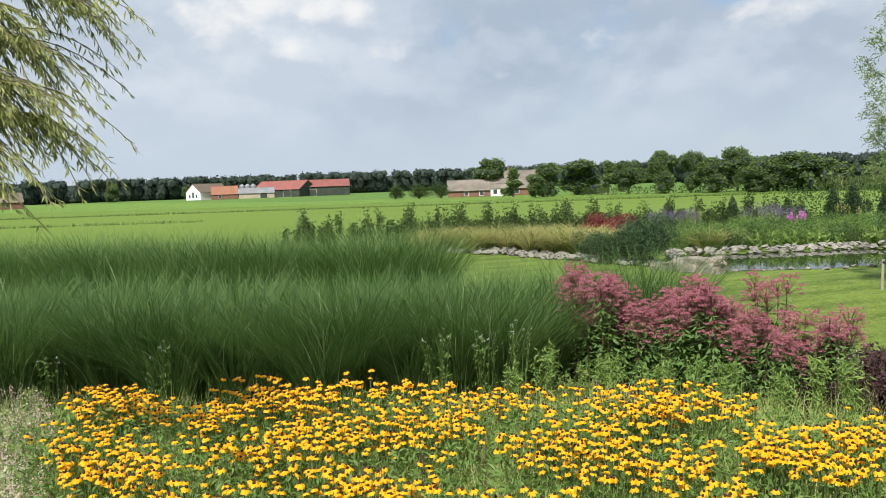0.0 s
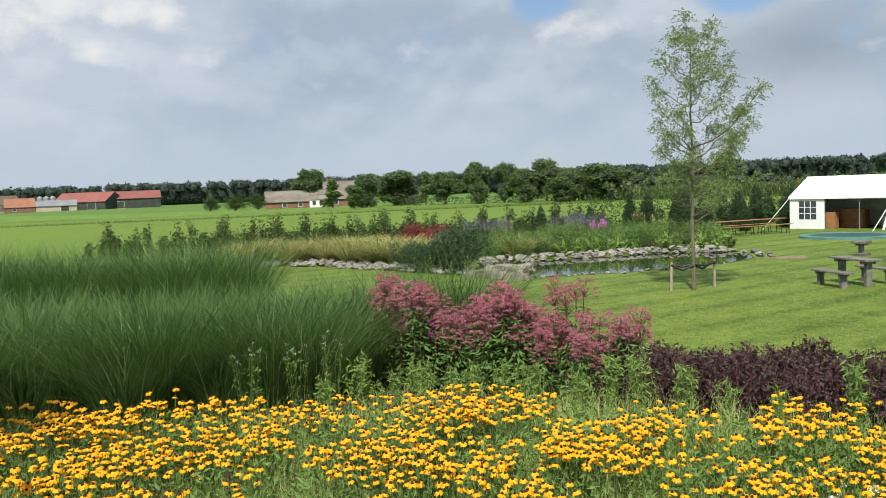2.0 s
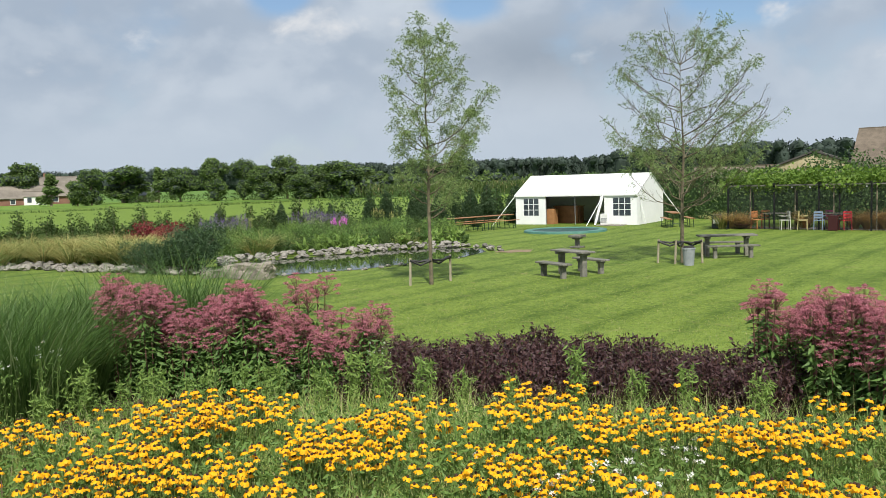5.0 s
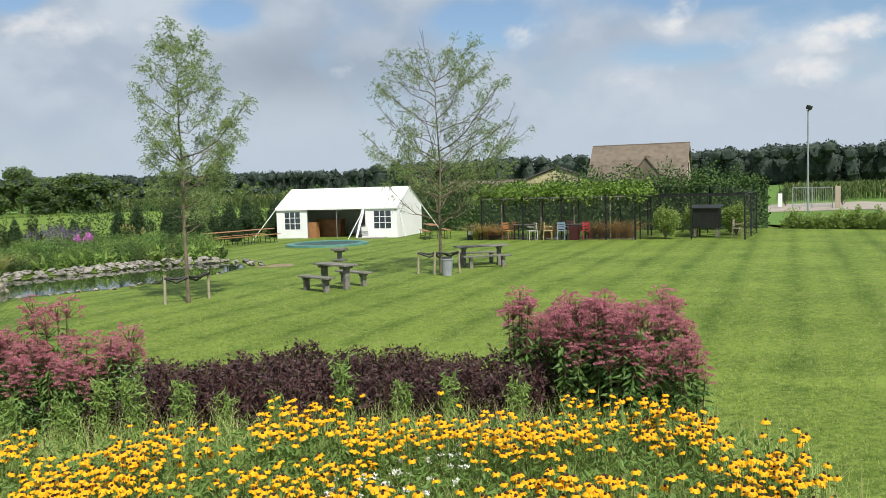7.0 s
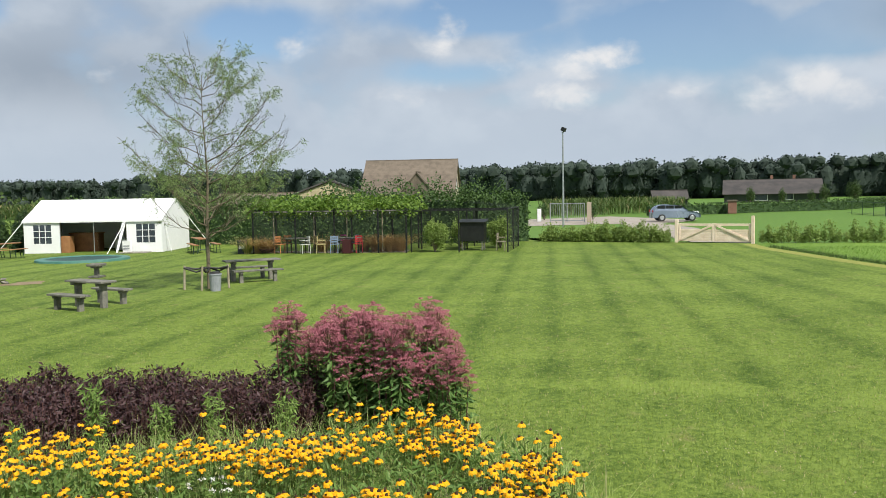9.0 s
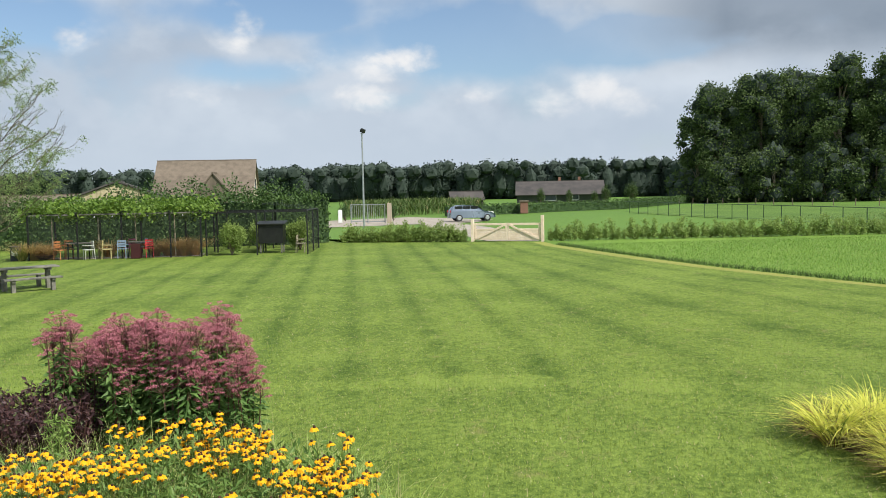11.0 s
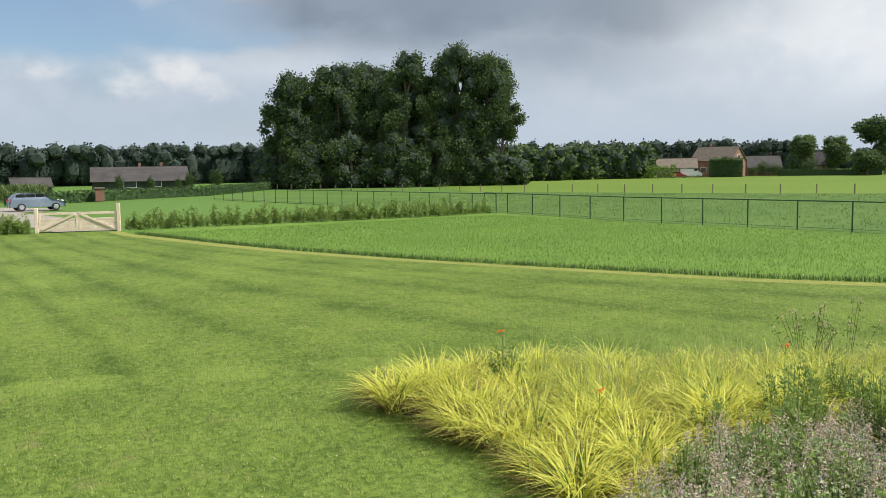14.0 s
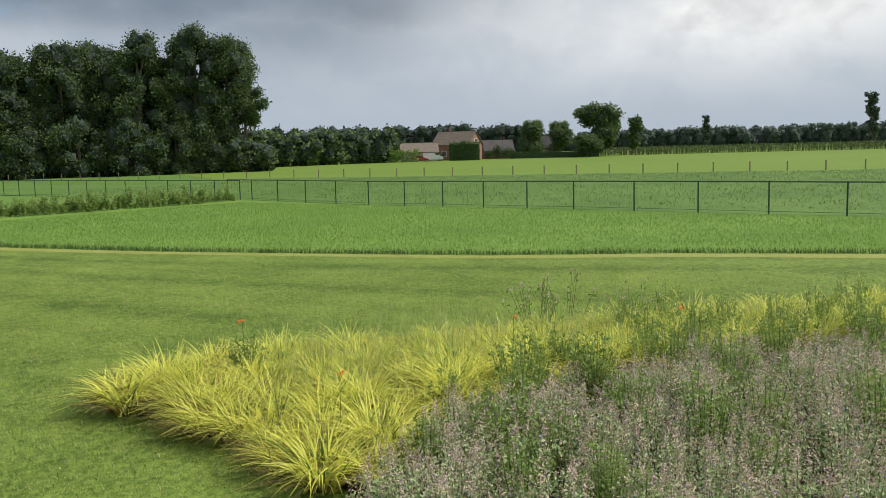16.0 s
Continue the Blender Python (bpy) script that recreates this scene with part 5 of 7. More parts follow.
def boulder():
    bm = bmesh.new()
    bmesh.ops.create_icosphere(bm, subdivisions=4, radius=1.0)
    for v in bm.verts:
        d = v.co.normalized()
        k = 0.88 + 0.24 * noise.noise(d * 1.6) + 0.10 * noise.noise(d * 4) + 0.04 * noise.noise(d * 11)
        q = lambda c, p: math.copysign(abs(c) ** p, c)
        v.co = Vector((q(d.x, 0.5) * 0.95 * k, q(d.y, 0.55) * 0.42 * k, max(-0.05, min(0.46 + 0.08 * d.x, q(d.z, 0.5) * 0.52 * k))))
    ob = part("boulder", bm, M["boulder"], smooth=False)
    ob.matrix_basis = pose(4.75, 26.75, 0.03, 0, 0, -46)
    tagged(ob, "long low warm-grey boulder at the pond's rim", "boulder")
    b2 = new("boulder", ob.data)
    b2.matrix_basis = pose(3.75, 27.75, 0.02, 0, 0, 30) @ Matrix.Scale(0.5, 4)
    tagged(b2, "short grey boulder beside the long one", "boulder")


boulder()


# shrubs and perennials round the pond
def straw_clump(mat="straw", label="straw-coloured clump of arching feather grass"):
    t = thing("fountain_grass", Matrix(), label, "ornamental grass", "straw-coloured grasses")
    n = 240
    a = RNG.uniform(0, 6.28, n)
    r = np.sqrt(RNG.uniform(0, 1, n)) * 0.16
    v, f = blades(np.stack([np.cos(a) * r, np.sin(a) * r, np.zeros(n)], -1), a, RNG.uniform(0.7, 1.2, n), RNG.uniform(0.1, 0.5, n), RNG.uniform(0.4, 1.0, n), np.full(n, 0.017), 5)
    link_mesh("blade_tuft", v, f, M[mat], t)
    return t


straws = [straw_clump() for _ in range(3)]
M["dry_grass"] = foliage("dry_orange_blade", (0.42, 0.27, 0.10), (0.68, 0.47, 0.21), None, 0, 0.35)
dry = [straw_clump("dry_grass", "dry orange-brown clump of tall grass beneath the arbour") for _ in range(2)]
spread(dry, [(33.0, 27.3), (33.3, 26.9), (32.7, 28.0), (33.5, 27.6), (32.9, 27.7), (32.5, 28.6), (29.8, 32.5), (30.1, 33.1), (29.4, 33.0), (31.6, 30.6), (33.2, 28.2)], "", (0.95, 1.25))
spread(straws, [tuple(p) for p in scatter([(-5.6, 36.6), (-5.0, 40.0), (1.2, 39.0), (3.4, 34.6), (2.6, 31.6), (1.2, 33.2), (-1.8, 36.4)], 0.70)] + [(6.2, 34.2), (6.6, 34.6), (29.0, 33.4)], "", (0.9, 1.5))


def dense_bush(name, label, lobes, count, leaf, mat, aspect=0.5, shell=0.35, category="shrub"):
    t = thing(name, Matrix(), label, category)
    v, f = join(*[tube([(0, 0, 0), (x * 0.5, y * 0.5, z * 0.6), (x, y, z)], [0.03, 0.02, 0.008], 4) for x, y, z, r, rz in lobes])
    link_mesh("branch", v, f, M["bark"], t)
    p = crown_points(lobes, count, shell)
    p[:, 2] = np.maximum(p[:, 2], 0.03)
    v, f = leaf_quads(p, RNG.uniform(0.6, 1.3, count) * leaf, aspect, 0.3)
    link_mesh("foliage", v, f, mat, t)
    return t


def mound(wide, h, n):
    return [(RNG.normal() * wide * 0.38, RNG.normal() * wide * 0.38, h * RNG.uniform(0.3, 0.68), wide * RNG.uniform(0.28, 0.42), h * RNG.uniform(0.26, 0.36)) for _ in range(n)]


pine = dense_bush("mountain_pine", "low spreading blue-green mountain pine", mound(1.15, 1.6, 20), 8000, 0.11, M["pine"], 0.25)
pine.matrix_basis = pose(3.2, 29.6, 0) @ Matrix.Scale(1.14, 4)
copy_scaled(pine, pose(2.2, 30.2, 0, 0, 0, 120) @ Matrix.Scale(0.8, 4))
red = dense_bush("red_barberry", "dark red barberry shrub", mound(0.75, 1.15, 12), 3000, 0.09, M["red_leaf"])
red.matrix_basis = pose(2.55, 38.3, 0) @ Matrix.Scale(1.3, 4)
copy_scaled(red, pose(3.5, 38.6, 0, 0, 0, 80) @ Matrix.Scale(1.25, 4))
copy_scaled(red, pose(3.2, 39.6, 0, 0, 0, 190) @ Matrix.Scale(1.05, 4))
yew = dense_bush("small_yew", "dark green upright young yew", [(0, 0, z, r, 0.34) for z, r in ((0.3, 0.5), (0.65, 0.52), (1.0, 0.46), (1.35, 0.38), (1.7, 0.24), (2.0, 0.12))] + mound(0.6, 1.5, 4), 6500, 0.11, M["conifer"], 0.4)
for i, (x, y, s) in enumerate([(17.2, 44.8, 1.05), (15.0, 46.0, 1.0), (19.0, 45.6, 1.0), (20.6, 46.6, 1.05), (22.0, 47.6, 1.1), (23.8, 49.0, 1.15), (18.2, 46.0, 1.1), (13.0, 47.0, 0.8), (26.4, 52.8, 1.0), (10.0, 46.2, 0.85), (28.4, 53.6, 1.1), (6.6, 45.6, 0.8), (24.6, 47.0, 1.0), (16.2, 46.6, 1.1), (21.2, 45.2, 0.8)]):
    m = pose(x, y, 0, 0, 0, i * 57) @ Matrix.Scale(s, 4)
    if i == 0:
        yew.matrix_basis = m
    else:
        copy_scaled(yew, m)
hostas = [leafy_clump("hosta", "broad-leaved fresh green plantain lily", "perennial", "", 0.5, 0.3, M["weed"], 60, 0.24, None, 12, 0.5, 0.6) for _ in range(2)]
mixed = [leafy_clump("border_perennial", "mid-green leafy border perennial behind the pond", "perennial", "border behind the pond", RNG.uniform(0.6, 0.95), 0.42, M[k], 420, 0.10, None, 14, a, 0.3) for k, a in (("weed", 0.2), ("susan_leaf", 0.45), ("pye_leaf", 0.3), ("whip_leaf", 0.3), ("straw", 0.08), ("hedge_leaf", 0.5), ("hedge_leaf", 0.3))]
BORDER = [(5.0, 33.8), (8.8, 34.1), (13.4, 34.5), (15.6, 34.6), (16.8, 38.0), (18.0, 42.0), (14.0, 44.6), (5.0, 42.6), (3.6, 37.0)]
spread(mixed, [tuple(p) for p in scatter(BORDER, 0.66)], "", (0.9, 1.3))
spread(hostas, [(9.6, 34.3), (10.2, 34.6), (10.7, 34.4), (11.6, 34.7), (12.8, 34.6), (9.2, 35.0), (8.2, 34.2), (14.2, 34.7), (10.4, 35.5), (15.2, 34.8)], "", (0.9, 1.3))
sage = [leafy_clump("purple_sage", "tall sage with lilac flower spikes", "perennial", "lilac sage", 1.25, 0.42, M["mint_leaf"], 300, 0.08, None, 22, 0.35, 0.2, "flower_spike", M["lilac"], 26, 0.035, 0.42, 0.8) for _ in range(2)]
spread(sage, [(5.8, 41.6), (6.5, 42.0), (7.2, 42.2), (6.9, 41.4), (10.2, 43.8), (10.9, 44.0), (11.6, 44.2), (12.2, 44.0), (11.2, 43.4), (12.8, 44.2), (6.1, 42.6), (5.2, 40.8)], "", (0.9, 1.15))
phlox = leafy_clump("pink_phlox", "bright pink flowering phlox", "perennial", "", 0.95, 0.22, M["pye_leaf"], 120, 0.09, None, 12, 0.3, 0.2, "flower_dome", M["phlox"], 26, 0.06, 0.16, 0.85)
spread([phlox], [(11.6, 41.2), (11.95, 41.0)], "", (0.95, 1.1))
bracken = leafy_clump("rusty_astilbe", "rusty brown faded astilbe plumes", "perennial", "", 1.1, 0.25, M["susan_leaf"], 80, 0.1, None, 12, 0.3, 0.2, "flower_spike", M["straw"], 20, 0.05, 0.4, 0.85)
spread([bracken], [(15.0, 45.6), (15.6, 45.8), (16.2, 45.4), (7.6, 43.0)], "", (0.9, 1.1))


def whip(h, mat="whip_leaf"):
    t = thing("hedge_whip", Matrix(), "young upright hedge plant with sparse leaves", "hedge plant", "row of young hedge plants")
    st, lv = [], []
    for i in range(4):
        a, r = RNG.uniform(0, 6.28), RNG.uniform(0.05, 0.3)
        x, y, z = math.cos(a) * r, math.sin(a) * r, h * RNG.uniform(0.5, 1.0)
        st.append(tube([(0, 0, 0), (x * 0.6, y * 0.6, z * 0.5), (x, y, z)], [0.014, 0.009, 0.004], 3))
        n = 120
        s = RNG.uniform(0.12, 1.0, (n, 1))
        p = np.concatenate([np.array([[x, y]]) * s + RNG.normal(size=(n, 2)) * 0.09, z * s], 1)
        lv.append(leaf_quads(p, RNG.uniform(0.08, 0.16, n), 0.55, 0.3))
    v, f = join(*st)
    link_mesh("stem", v, f, M["bark"], t)
    v, f = join(*lv)
    link_mesh("leaf", v, f, M[mat], t)
    return t


whips = [whip(h) for h in (1.5, 1.7, 1.9, 1.4)]
at = [(x, y + RNG.normal() * 0.25) for x, y, a in along([(-13.6, 44.4), (-7.4, 45.2)], 0.5)] + [(x, y + RNG.normal() * 0.3) for x, y, a in along([(-7.2, 45.0), (3.0, 45.2), (14.0, 46.2)], 0.34)]
at += [(x, y + RNG.normal() * 0.3) for x, y, a in along([(-5.6, 44.0), (4.0, 44.4)], 0.7)]
spread(whips, at, "", (0.85, 1.2))
hedge_line = [(-7.3, 44.6), (3.0, 44.9), (9.0, 45.4)]
M["row_leaf"] = foliage("row_plant_leaf", (0.13, 0.215, 0.045), (0.36, 0.46, 0.13), None, 0, 0.4)
low = [whip(h, "row_leaf") for h in (0.75, 1.0, 1.2, 1.45)]
at = [(x + RNG.normal() * 0.12, y) for x, y, a in along([(43.1, 24.2), (44.5, 17.3)], 0.24)] + [(x + 0.5 + RNG.normal() * 0.1, y) for x, y, a in along([(43.1, 24.4), (44.5, 17.4)], 0.3)]
at += [(x + RNG.normal() * 0.15, y) for x, y, a in along([(45.6, 12.8), (52.6, -3.0), (55.4, -7.4)], 0.34)] + [(x + 0.6 + RNG.normal() * 0.15, y) for x, y, a in along([(45.8, 12.6), (54.6, -5.4)], 0.5)]
spread(low, at, "", (0.55, 1.0))


# two young staked trees
def young_tree(h, profile, branches, skew, trunk_r, seed, label, leaf_mat, bare, steep, sprays, bend):
    """A young tree after its outline: limbs that reach the profile (height, reach), forks, twigs, and hanging sprays of paired leaflets."""
    rng = np.random.default_rng(seed)
    t = thing("young_tree", Matrix(), label, "tree", "staked young trees")
    zs, rs = [p[0] for p in profile], [p[1] for p in profile]
    lead = [(0, 0, -0.05)] + [(rng.normal() * 0.06 * k, rng.normal() * 0.06 * k, h * k) for k in (0.15, 0.32, 0.5, 0.66, 0.82, 0.97)]
    woods, tips = [tube(lead, [trunk_r, trunk_r * 0.85, trunk_r * 0.7, trunk_r * 0.5, trunk_r * 0.34, trunk_r * 0.2, 0.008], 7)], []

    def on_lead(z):
        k = min(5, max(0, next((i for i in range(6) if lead[i + 1][2] >= z), 5)))
        A, B = np.array(lead[k]), np.array(lead[k + 1])
        return A + (B - A) * min(1.0, (z - A[2]) / (B[2] - A[2]))

    def limb(o, e, r, up, deep):
        span = np.linalg.norm(e - o)
        mids = [o + (e - o) * s + np.array([0, 0, up * span * math.sin(math.pi * s) * -0.22]) + rng.normal(size=3) * span * 0.035 * math.sin(math.pi * s) for s in (0, 0.25, 0.5, 0.75, 1.0)]
        woods.append(tube(mids, [r, r * 0.78, r * 0.58, r * 0.4, max(0.003, r * 0.2)], 5 if deep == 0 else 4 if deep == 1 else 3))
        if deep == 2:
            tips.append((mids[3], mids[4]))
            return
        n = int(span * (3.6 if deep == 0 else 5.5)) + 2
        for j in range(n):
            s = 0.28 + 0.72 * (j + rng.uniform(0, 1)) / n
            k = min(3, int(s * 4))
            q = mids[k] + (mids[k + 1] - mids[k]) * min(1.0, s * 4 - k)
            d = (mids[k + 1] - mids[k]) / (np.linalg.norm(mids[k + 1] - mids[k]) + 1e-9)
            side = np.cross(d, [0, 0, 1.0]) * rng.choice([-1, 1]) * rng.uniform(0.3, 1.0)
            w = d * 0.8 + side + np.array([0, 0, rng.uniform(-0.25, 0.75)])
            w /= np.linalg.norm(w)
            limb(q, q + w * span * rng.uniform(0.2, 0.42) * (1.15 - 0.5 * s), max(0.004, r * 0.42), up * 0.5, deep + 1)
        tips.append((mids[3], mids[4]))

    for i in range(branches):
        z = zs[0] + (zs[-1] - zs[0]) * ((i + rng.uniform(0, 0.7)) / branches)
        a = i * 2.399 + rng.normal() * 0.25
        reach = np.interp(z, zs, rs) * rng.uniform(0.72, 1.0) * (1 + skew[0] * math.cos(a - skew[1]))
        z0 = max(h * 0.2, z - reach * steep)
        z0 = min(z0, h * 0.9)
        limb(on_lead(z0), np.array([math.cos(a) * reach, math.sin(a) * reach, z]), trunk_r * (0.34 if z0 < h * 0.6 else 0.24), bend, 0)
    v, f = join(*woods)
    link_mesh("trunk", v, f, M["branch"], t)
    at, hd = [], []
    for o, e in tips:
        g = math.sin(e[0] * 2.3 + seed) + math.sin(e[1] * 2.7 + seed * 2) + math.sin(e[2] * 2.1)
        if g + rng.normal() * 0.5 < bare:
            continue
        for _ in range(sprays):
            q = o + (e - o) * rng.uniform(0.2, 1.0) + rng.normal(size=3) * 0.05
            d = np.array([rng.normal() * 0.6, rng.normal() * 0.6, rng.uniform(-1.1, 0.1)]) + (e - o) / (np.linalg.norm(e - o) + 1e-9) * 0.6
            d /= np.linalg.norm(d)
            side = np.cross(d, rng.normal(size=3))
            side /= np.linalg.norm(side)
            for k in range(9):
                at.append(q + d * 0.028 * k + np.array([0, 0, -0.0012 * k * k]))
                hd.append(d * 0.8 + side * (0 if k == 8 else (1 if k % 2 else -1)))
    n = len(at)
    v, f = leaf_quads(np.array(at), rng.uniform(0.05, 0.085, n), 0.36, 0.2, None, np.array(hd))
    link_mesh("leaf_spray", v, f, leaf_mat, t)
    return t


tree_a = young_tree(7.0, [(2.5, 0.8), (3.0, 1.15), (3.8, 1.4), (4.8, 1.55), (5.6, 1.3), (6.4, 0.95), (7.15, 0.65)], 34, (0.24, 0.0), 0.062, 5, "slender young ash tree with light feathery leaves", M["ash_leaf"], -1.5, 0.75, 3, 0.5)
tree_a.matrix_basis = pose(8.78, 21.8, 0)
tree_b = young_tree(6.9, [(2.6, 1.7), (3.2, 2.2), (4.2, 2.55), (5.2, 2.5), (6.2, 2.2), (7.1, 1.6), (7.75, 0.7)], 40, (0.08, -0.6), 0.068, 12, "open-crowned young tree with many bare branches and few leaves", M["ash_leaf"], 0.1, 0.68, 2, 0.35)
tree_b.matrix_basis = pose(17.46, 21.93, 0)


def stake(x, y, h=0.78, lean=0):
    ob = part("tree_stake", rod(bmesh.new(), (0, 0, -0.05), (0, 0, h), 0.038, 0.035, 10), M["stake_wood"])
    ob.matrix_basis = pose(x, y, 0, lean, lean, 0)
    tagged(ob, "peeled round wooden tree stake in the lawn", "stake", "tree stakes")


def strap(points):
    ob = link_mesh("tree_strap", *tube(points, [0.034] * len(points), 6), M["strap"])
    tagged(ob, "slack black rubber strap tying a tree to its stake", "strap", "tree straps")


for x, y in ((8.2, 21.92), (9.52, 22.18), (17.02, 21.75), (17.88, 21.5), (16.86, 22.4)):
    stake(x, y, 0.76, RNG.uniform(-2, 2))
for (ax, ay), (bx, by) in (((8.2, 21.92), (8.78, 21.8)), ((9.52, 22.18), (8.78, 21.8)), ((17.02, 21.75), (17.46, 21.93)), ((17.88, 21.5), (17.46, 21.93)), ((16.86, 22.4), (17.46, 21.93))):
    dx, dy = (by - ay) * 0.06, (ax - bx) * 0.06
    for sgn, sag in ((1, 0.10), (-1, 0.03)):
        strap([(ax + dx * sgn, ay + dy * sgn, 0.70), ((ax + bx) / 2 + dx * sgn, (ay + by) / 2 + dy * sgn, 0.68 - sag * 1.3), (bx + dx * sgn * 1.6, by + dy * sgn * 1.6, 0.68)])


def picnic_table(m, L=1.9, W=0.62):
    t = thing("picnic_table", m, "weathered grey wooden picnic table on the lawn", "table", "picnic tables")
    for i in range(4):
        w = W / 4
        part("plank", a_box((L, w - 0.012, 0.05), (0, -W / 2 + w * (i + 0.5), 0.70), bevel=0.006), M["grey_wood"], t)
    for sx in (-1, 1):
        part("cleat", a_box((0.12, W * 0.82, 0.08), (sx * L * 0.34, 0, 0.635), bevel=0.008), M["grey_wood"], t)
        part("leg", a_box((0.13, 0.17, 0.62), (sx * L * 0.34, 0, 0.29), bevel=0.01), M["grey_wood"], t)
    return t


def picnic_bench(m, L=1.7):
    t = thing("picnic_bench", m, "weathered grey wooden bench beside a picnic table", "bench", "picnic benches")
    for y in (-0.085, 0.085):
        part("plank", a_box((L, 0.155, 0.05), (0, y, 0.40), bevel=0.006), M["grey_wood"], t)
    for sx in (-1, 1):
        part("cleat", a_box((0.10, 0.26, 0.07), (sx * L * 0.34, 0, 0.342), bevel=0.006), M["grey_wood"], t)
        part("leg", a_box((0.12, 0.15, 0.36), (sx * L * 0.34, 0, 0.15), bevel=0.008), M["grey_wood"], t)
    return t


picnic_table(pose(12.98, 21.25, 0, 0, 0, 96), 1.5, 0.5)
ba = picnic_bench(pose(12.28, 21.15, 0, 0, 0, 96), 1.36)
copy_thing(ba, pose(13.76, 21.5, 0, 0, 0, 96))
picnic_table(pose(19.95, 22.75, 0, 0, 0, -27))
bb = picnic_bench(pose(19.62, 22.08, 0, 0, 0, -27))
copy_thing(bb, pose(20.3, 23.45, 0, 0, 0, -27))


def side_table(m):
    t = thing("small_side_table", m, "small grey wooden side table on a post", "table")
    part("top", a_box((0.56, 0.5, 0.09), (0, 0, 0.47), bevel=0.01), M["grey_wood"], t)
    part("cleat", a_box((0.34, 0.3, 0.07), (0, 0, 0.39), bevel=0.008), M["grey_wood"], t)
    part("leg", a_box((0.15, 0.15, 0.36), (0, 0, 0.18), bevel=0.008), M["grey_wood"], t)
    part("foot_board", a_box((0.5, 0.42, 0.07), (0, 0, 0.035), bevel=0.008), M["grey_wood"], t)


side_table(pose(17.95, 28.95, 0, 0, 0, 30))


def litter_bin(x, y):
    t = thing("litter_bin", pose(x, y, 0), "grey plastic litter bin with a black liner beside a tree", "bin")
    part("body", a_rod((0, 0, 0), (0, 0, 0.50), 0.155, 0.19, 20), M["grey_plastic"], t, smooth=False)
    part("rim", a_rod((0, 0, 0.502), (0, 0, 0.545), 0.205, 0.20, 20), M["grey_plastic"], t)
    part("liner", a_rod((0, 0, 0.547), (0, 0, 0.60), 0.18, 0.13, 14), M["strap"], t, "black plastic liner")


litter_bin(17.15, 21.25)


def beer_table(m, L=2.2, W=0.5):
    t = thing("trestle_table", m, "orange varnished folding trestle table", "table", "trestle tables")
    part("tabletop", a_box((L, W, 0.03), (0, 0, 0.74), bevel=0.004), M["orange_wood"], t)
    for sx in (-1, 1):
        for sy in (-1, 1):
            part("leg", a_rod((sx * L * 0.36, sy * W * 0.36, 0), (sx * L * 0.33, sy * W * 0.34, 0.722), 0.02), M["green_metal"], t)
        part("stretcher", a_rod((sx * L * 0.352, -W * 0.355, 0.2), (sx * L * 0.352, W * 0.355, 0.2), 0.014), M["green_metal"], t)
    return t


def beer_bench(m, L=2.2):
    t = thing("trestle_bench", m, "orange varnished folding trestle bench", "bench", "trestle benches")
    part("seat", a_box((L, 0.25, 0.03), (0, 0, 0.46), bevel=0.004), M["orange_wood"], t)
    for sx in (-1, 1):
        for sy in (-1, 1):
            part("leg", a_rod((sx * L * 0.38, sy * 0.1, 0), (sx * L * 0.35, sy * 0.09, 0.445), 0.018), M["green_metal"], t)
        part("stretcher", a_rod((sx * L * 0.37, -0.098, 0.15), (sx * L * 0.37, 0.098, 0.15), 0.012), M["green_metal"], t)
    return t


tt, tb = beer_table(pose(19.0, 42.0, 0, 0, 0, 16)), beer_bench(pose(19.15, 41.35, 0, 0, 0, 16))
copy_thing(tt, pose(21.3, 42.7, 0, 0, 0, 16))
copy_thing(tb, pose(21.4, 42.05, 0, 0, 0, 16))
copy_thing(tb, pose(18.8, 42.7, 0, 0, 0, 16))
copy_thing(tb, pose(21.1, 43.4, 0, 0, 0, 16))
copy_thing(tt, pose(28.6, 36.6, 0, 0, 0, 62))
copy_thing(tb, pose(28.0, 36.4, 0, 0, 0, 62))
copy_thing(tb, pose(29.2, 36.1, 0, 0, 0, 62))


def trampoline(x, y, r=2.1):
    t = thing("trampoline", pose(x, y, 0), "round green in-ground trampoline", "trampoline")
    part("jump_mat", a_rod((0, 0, 0.0), (0, 0, 0.07), r * 0.84, r * 0.84, 40), M["trampoline_mat"], t)
    bm = bmesh.new()
    rings = [[bm.verts.new((math.cos(a) * q, math.sin(a) * q, z)) for a in [k * math.pi / 20 for k in range(40)]] for q, z in ((r * 0.8, 0.075), (r * 0.82, 0.11), (r * 0.97, 0.11), (r, 0.09), (r * 1.01, 0.0))]
    for A, B in zip(rings, rings[1:]):
        for k in range(40):
            bm.faces.new((A[k], B[k], B[(k + 1) % 40], A[(k + 1) % 40]))
    part("rim_pad", bm, M["trampoline_rim"], t, "green padded rim")


trampoline(22.7, 37.7)


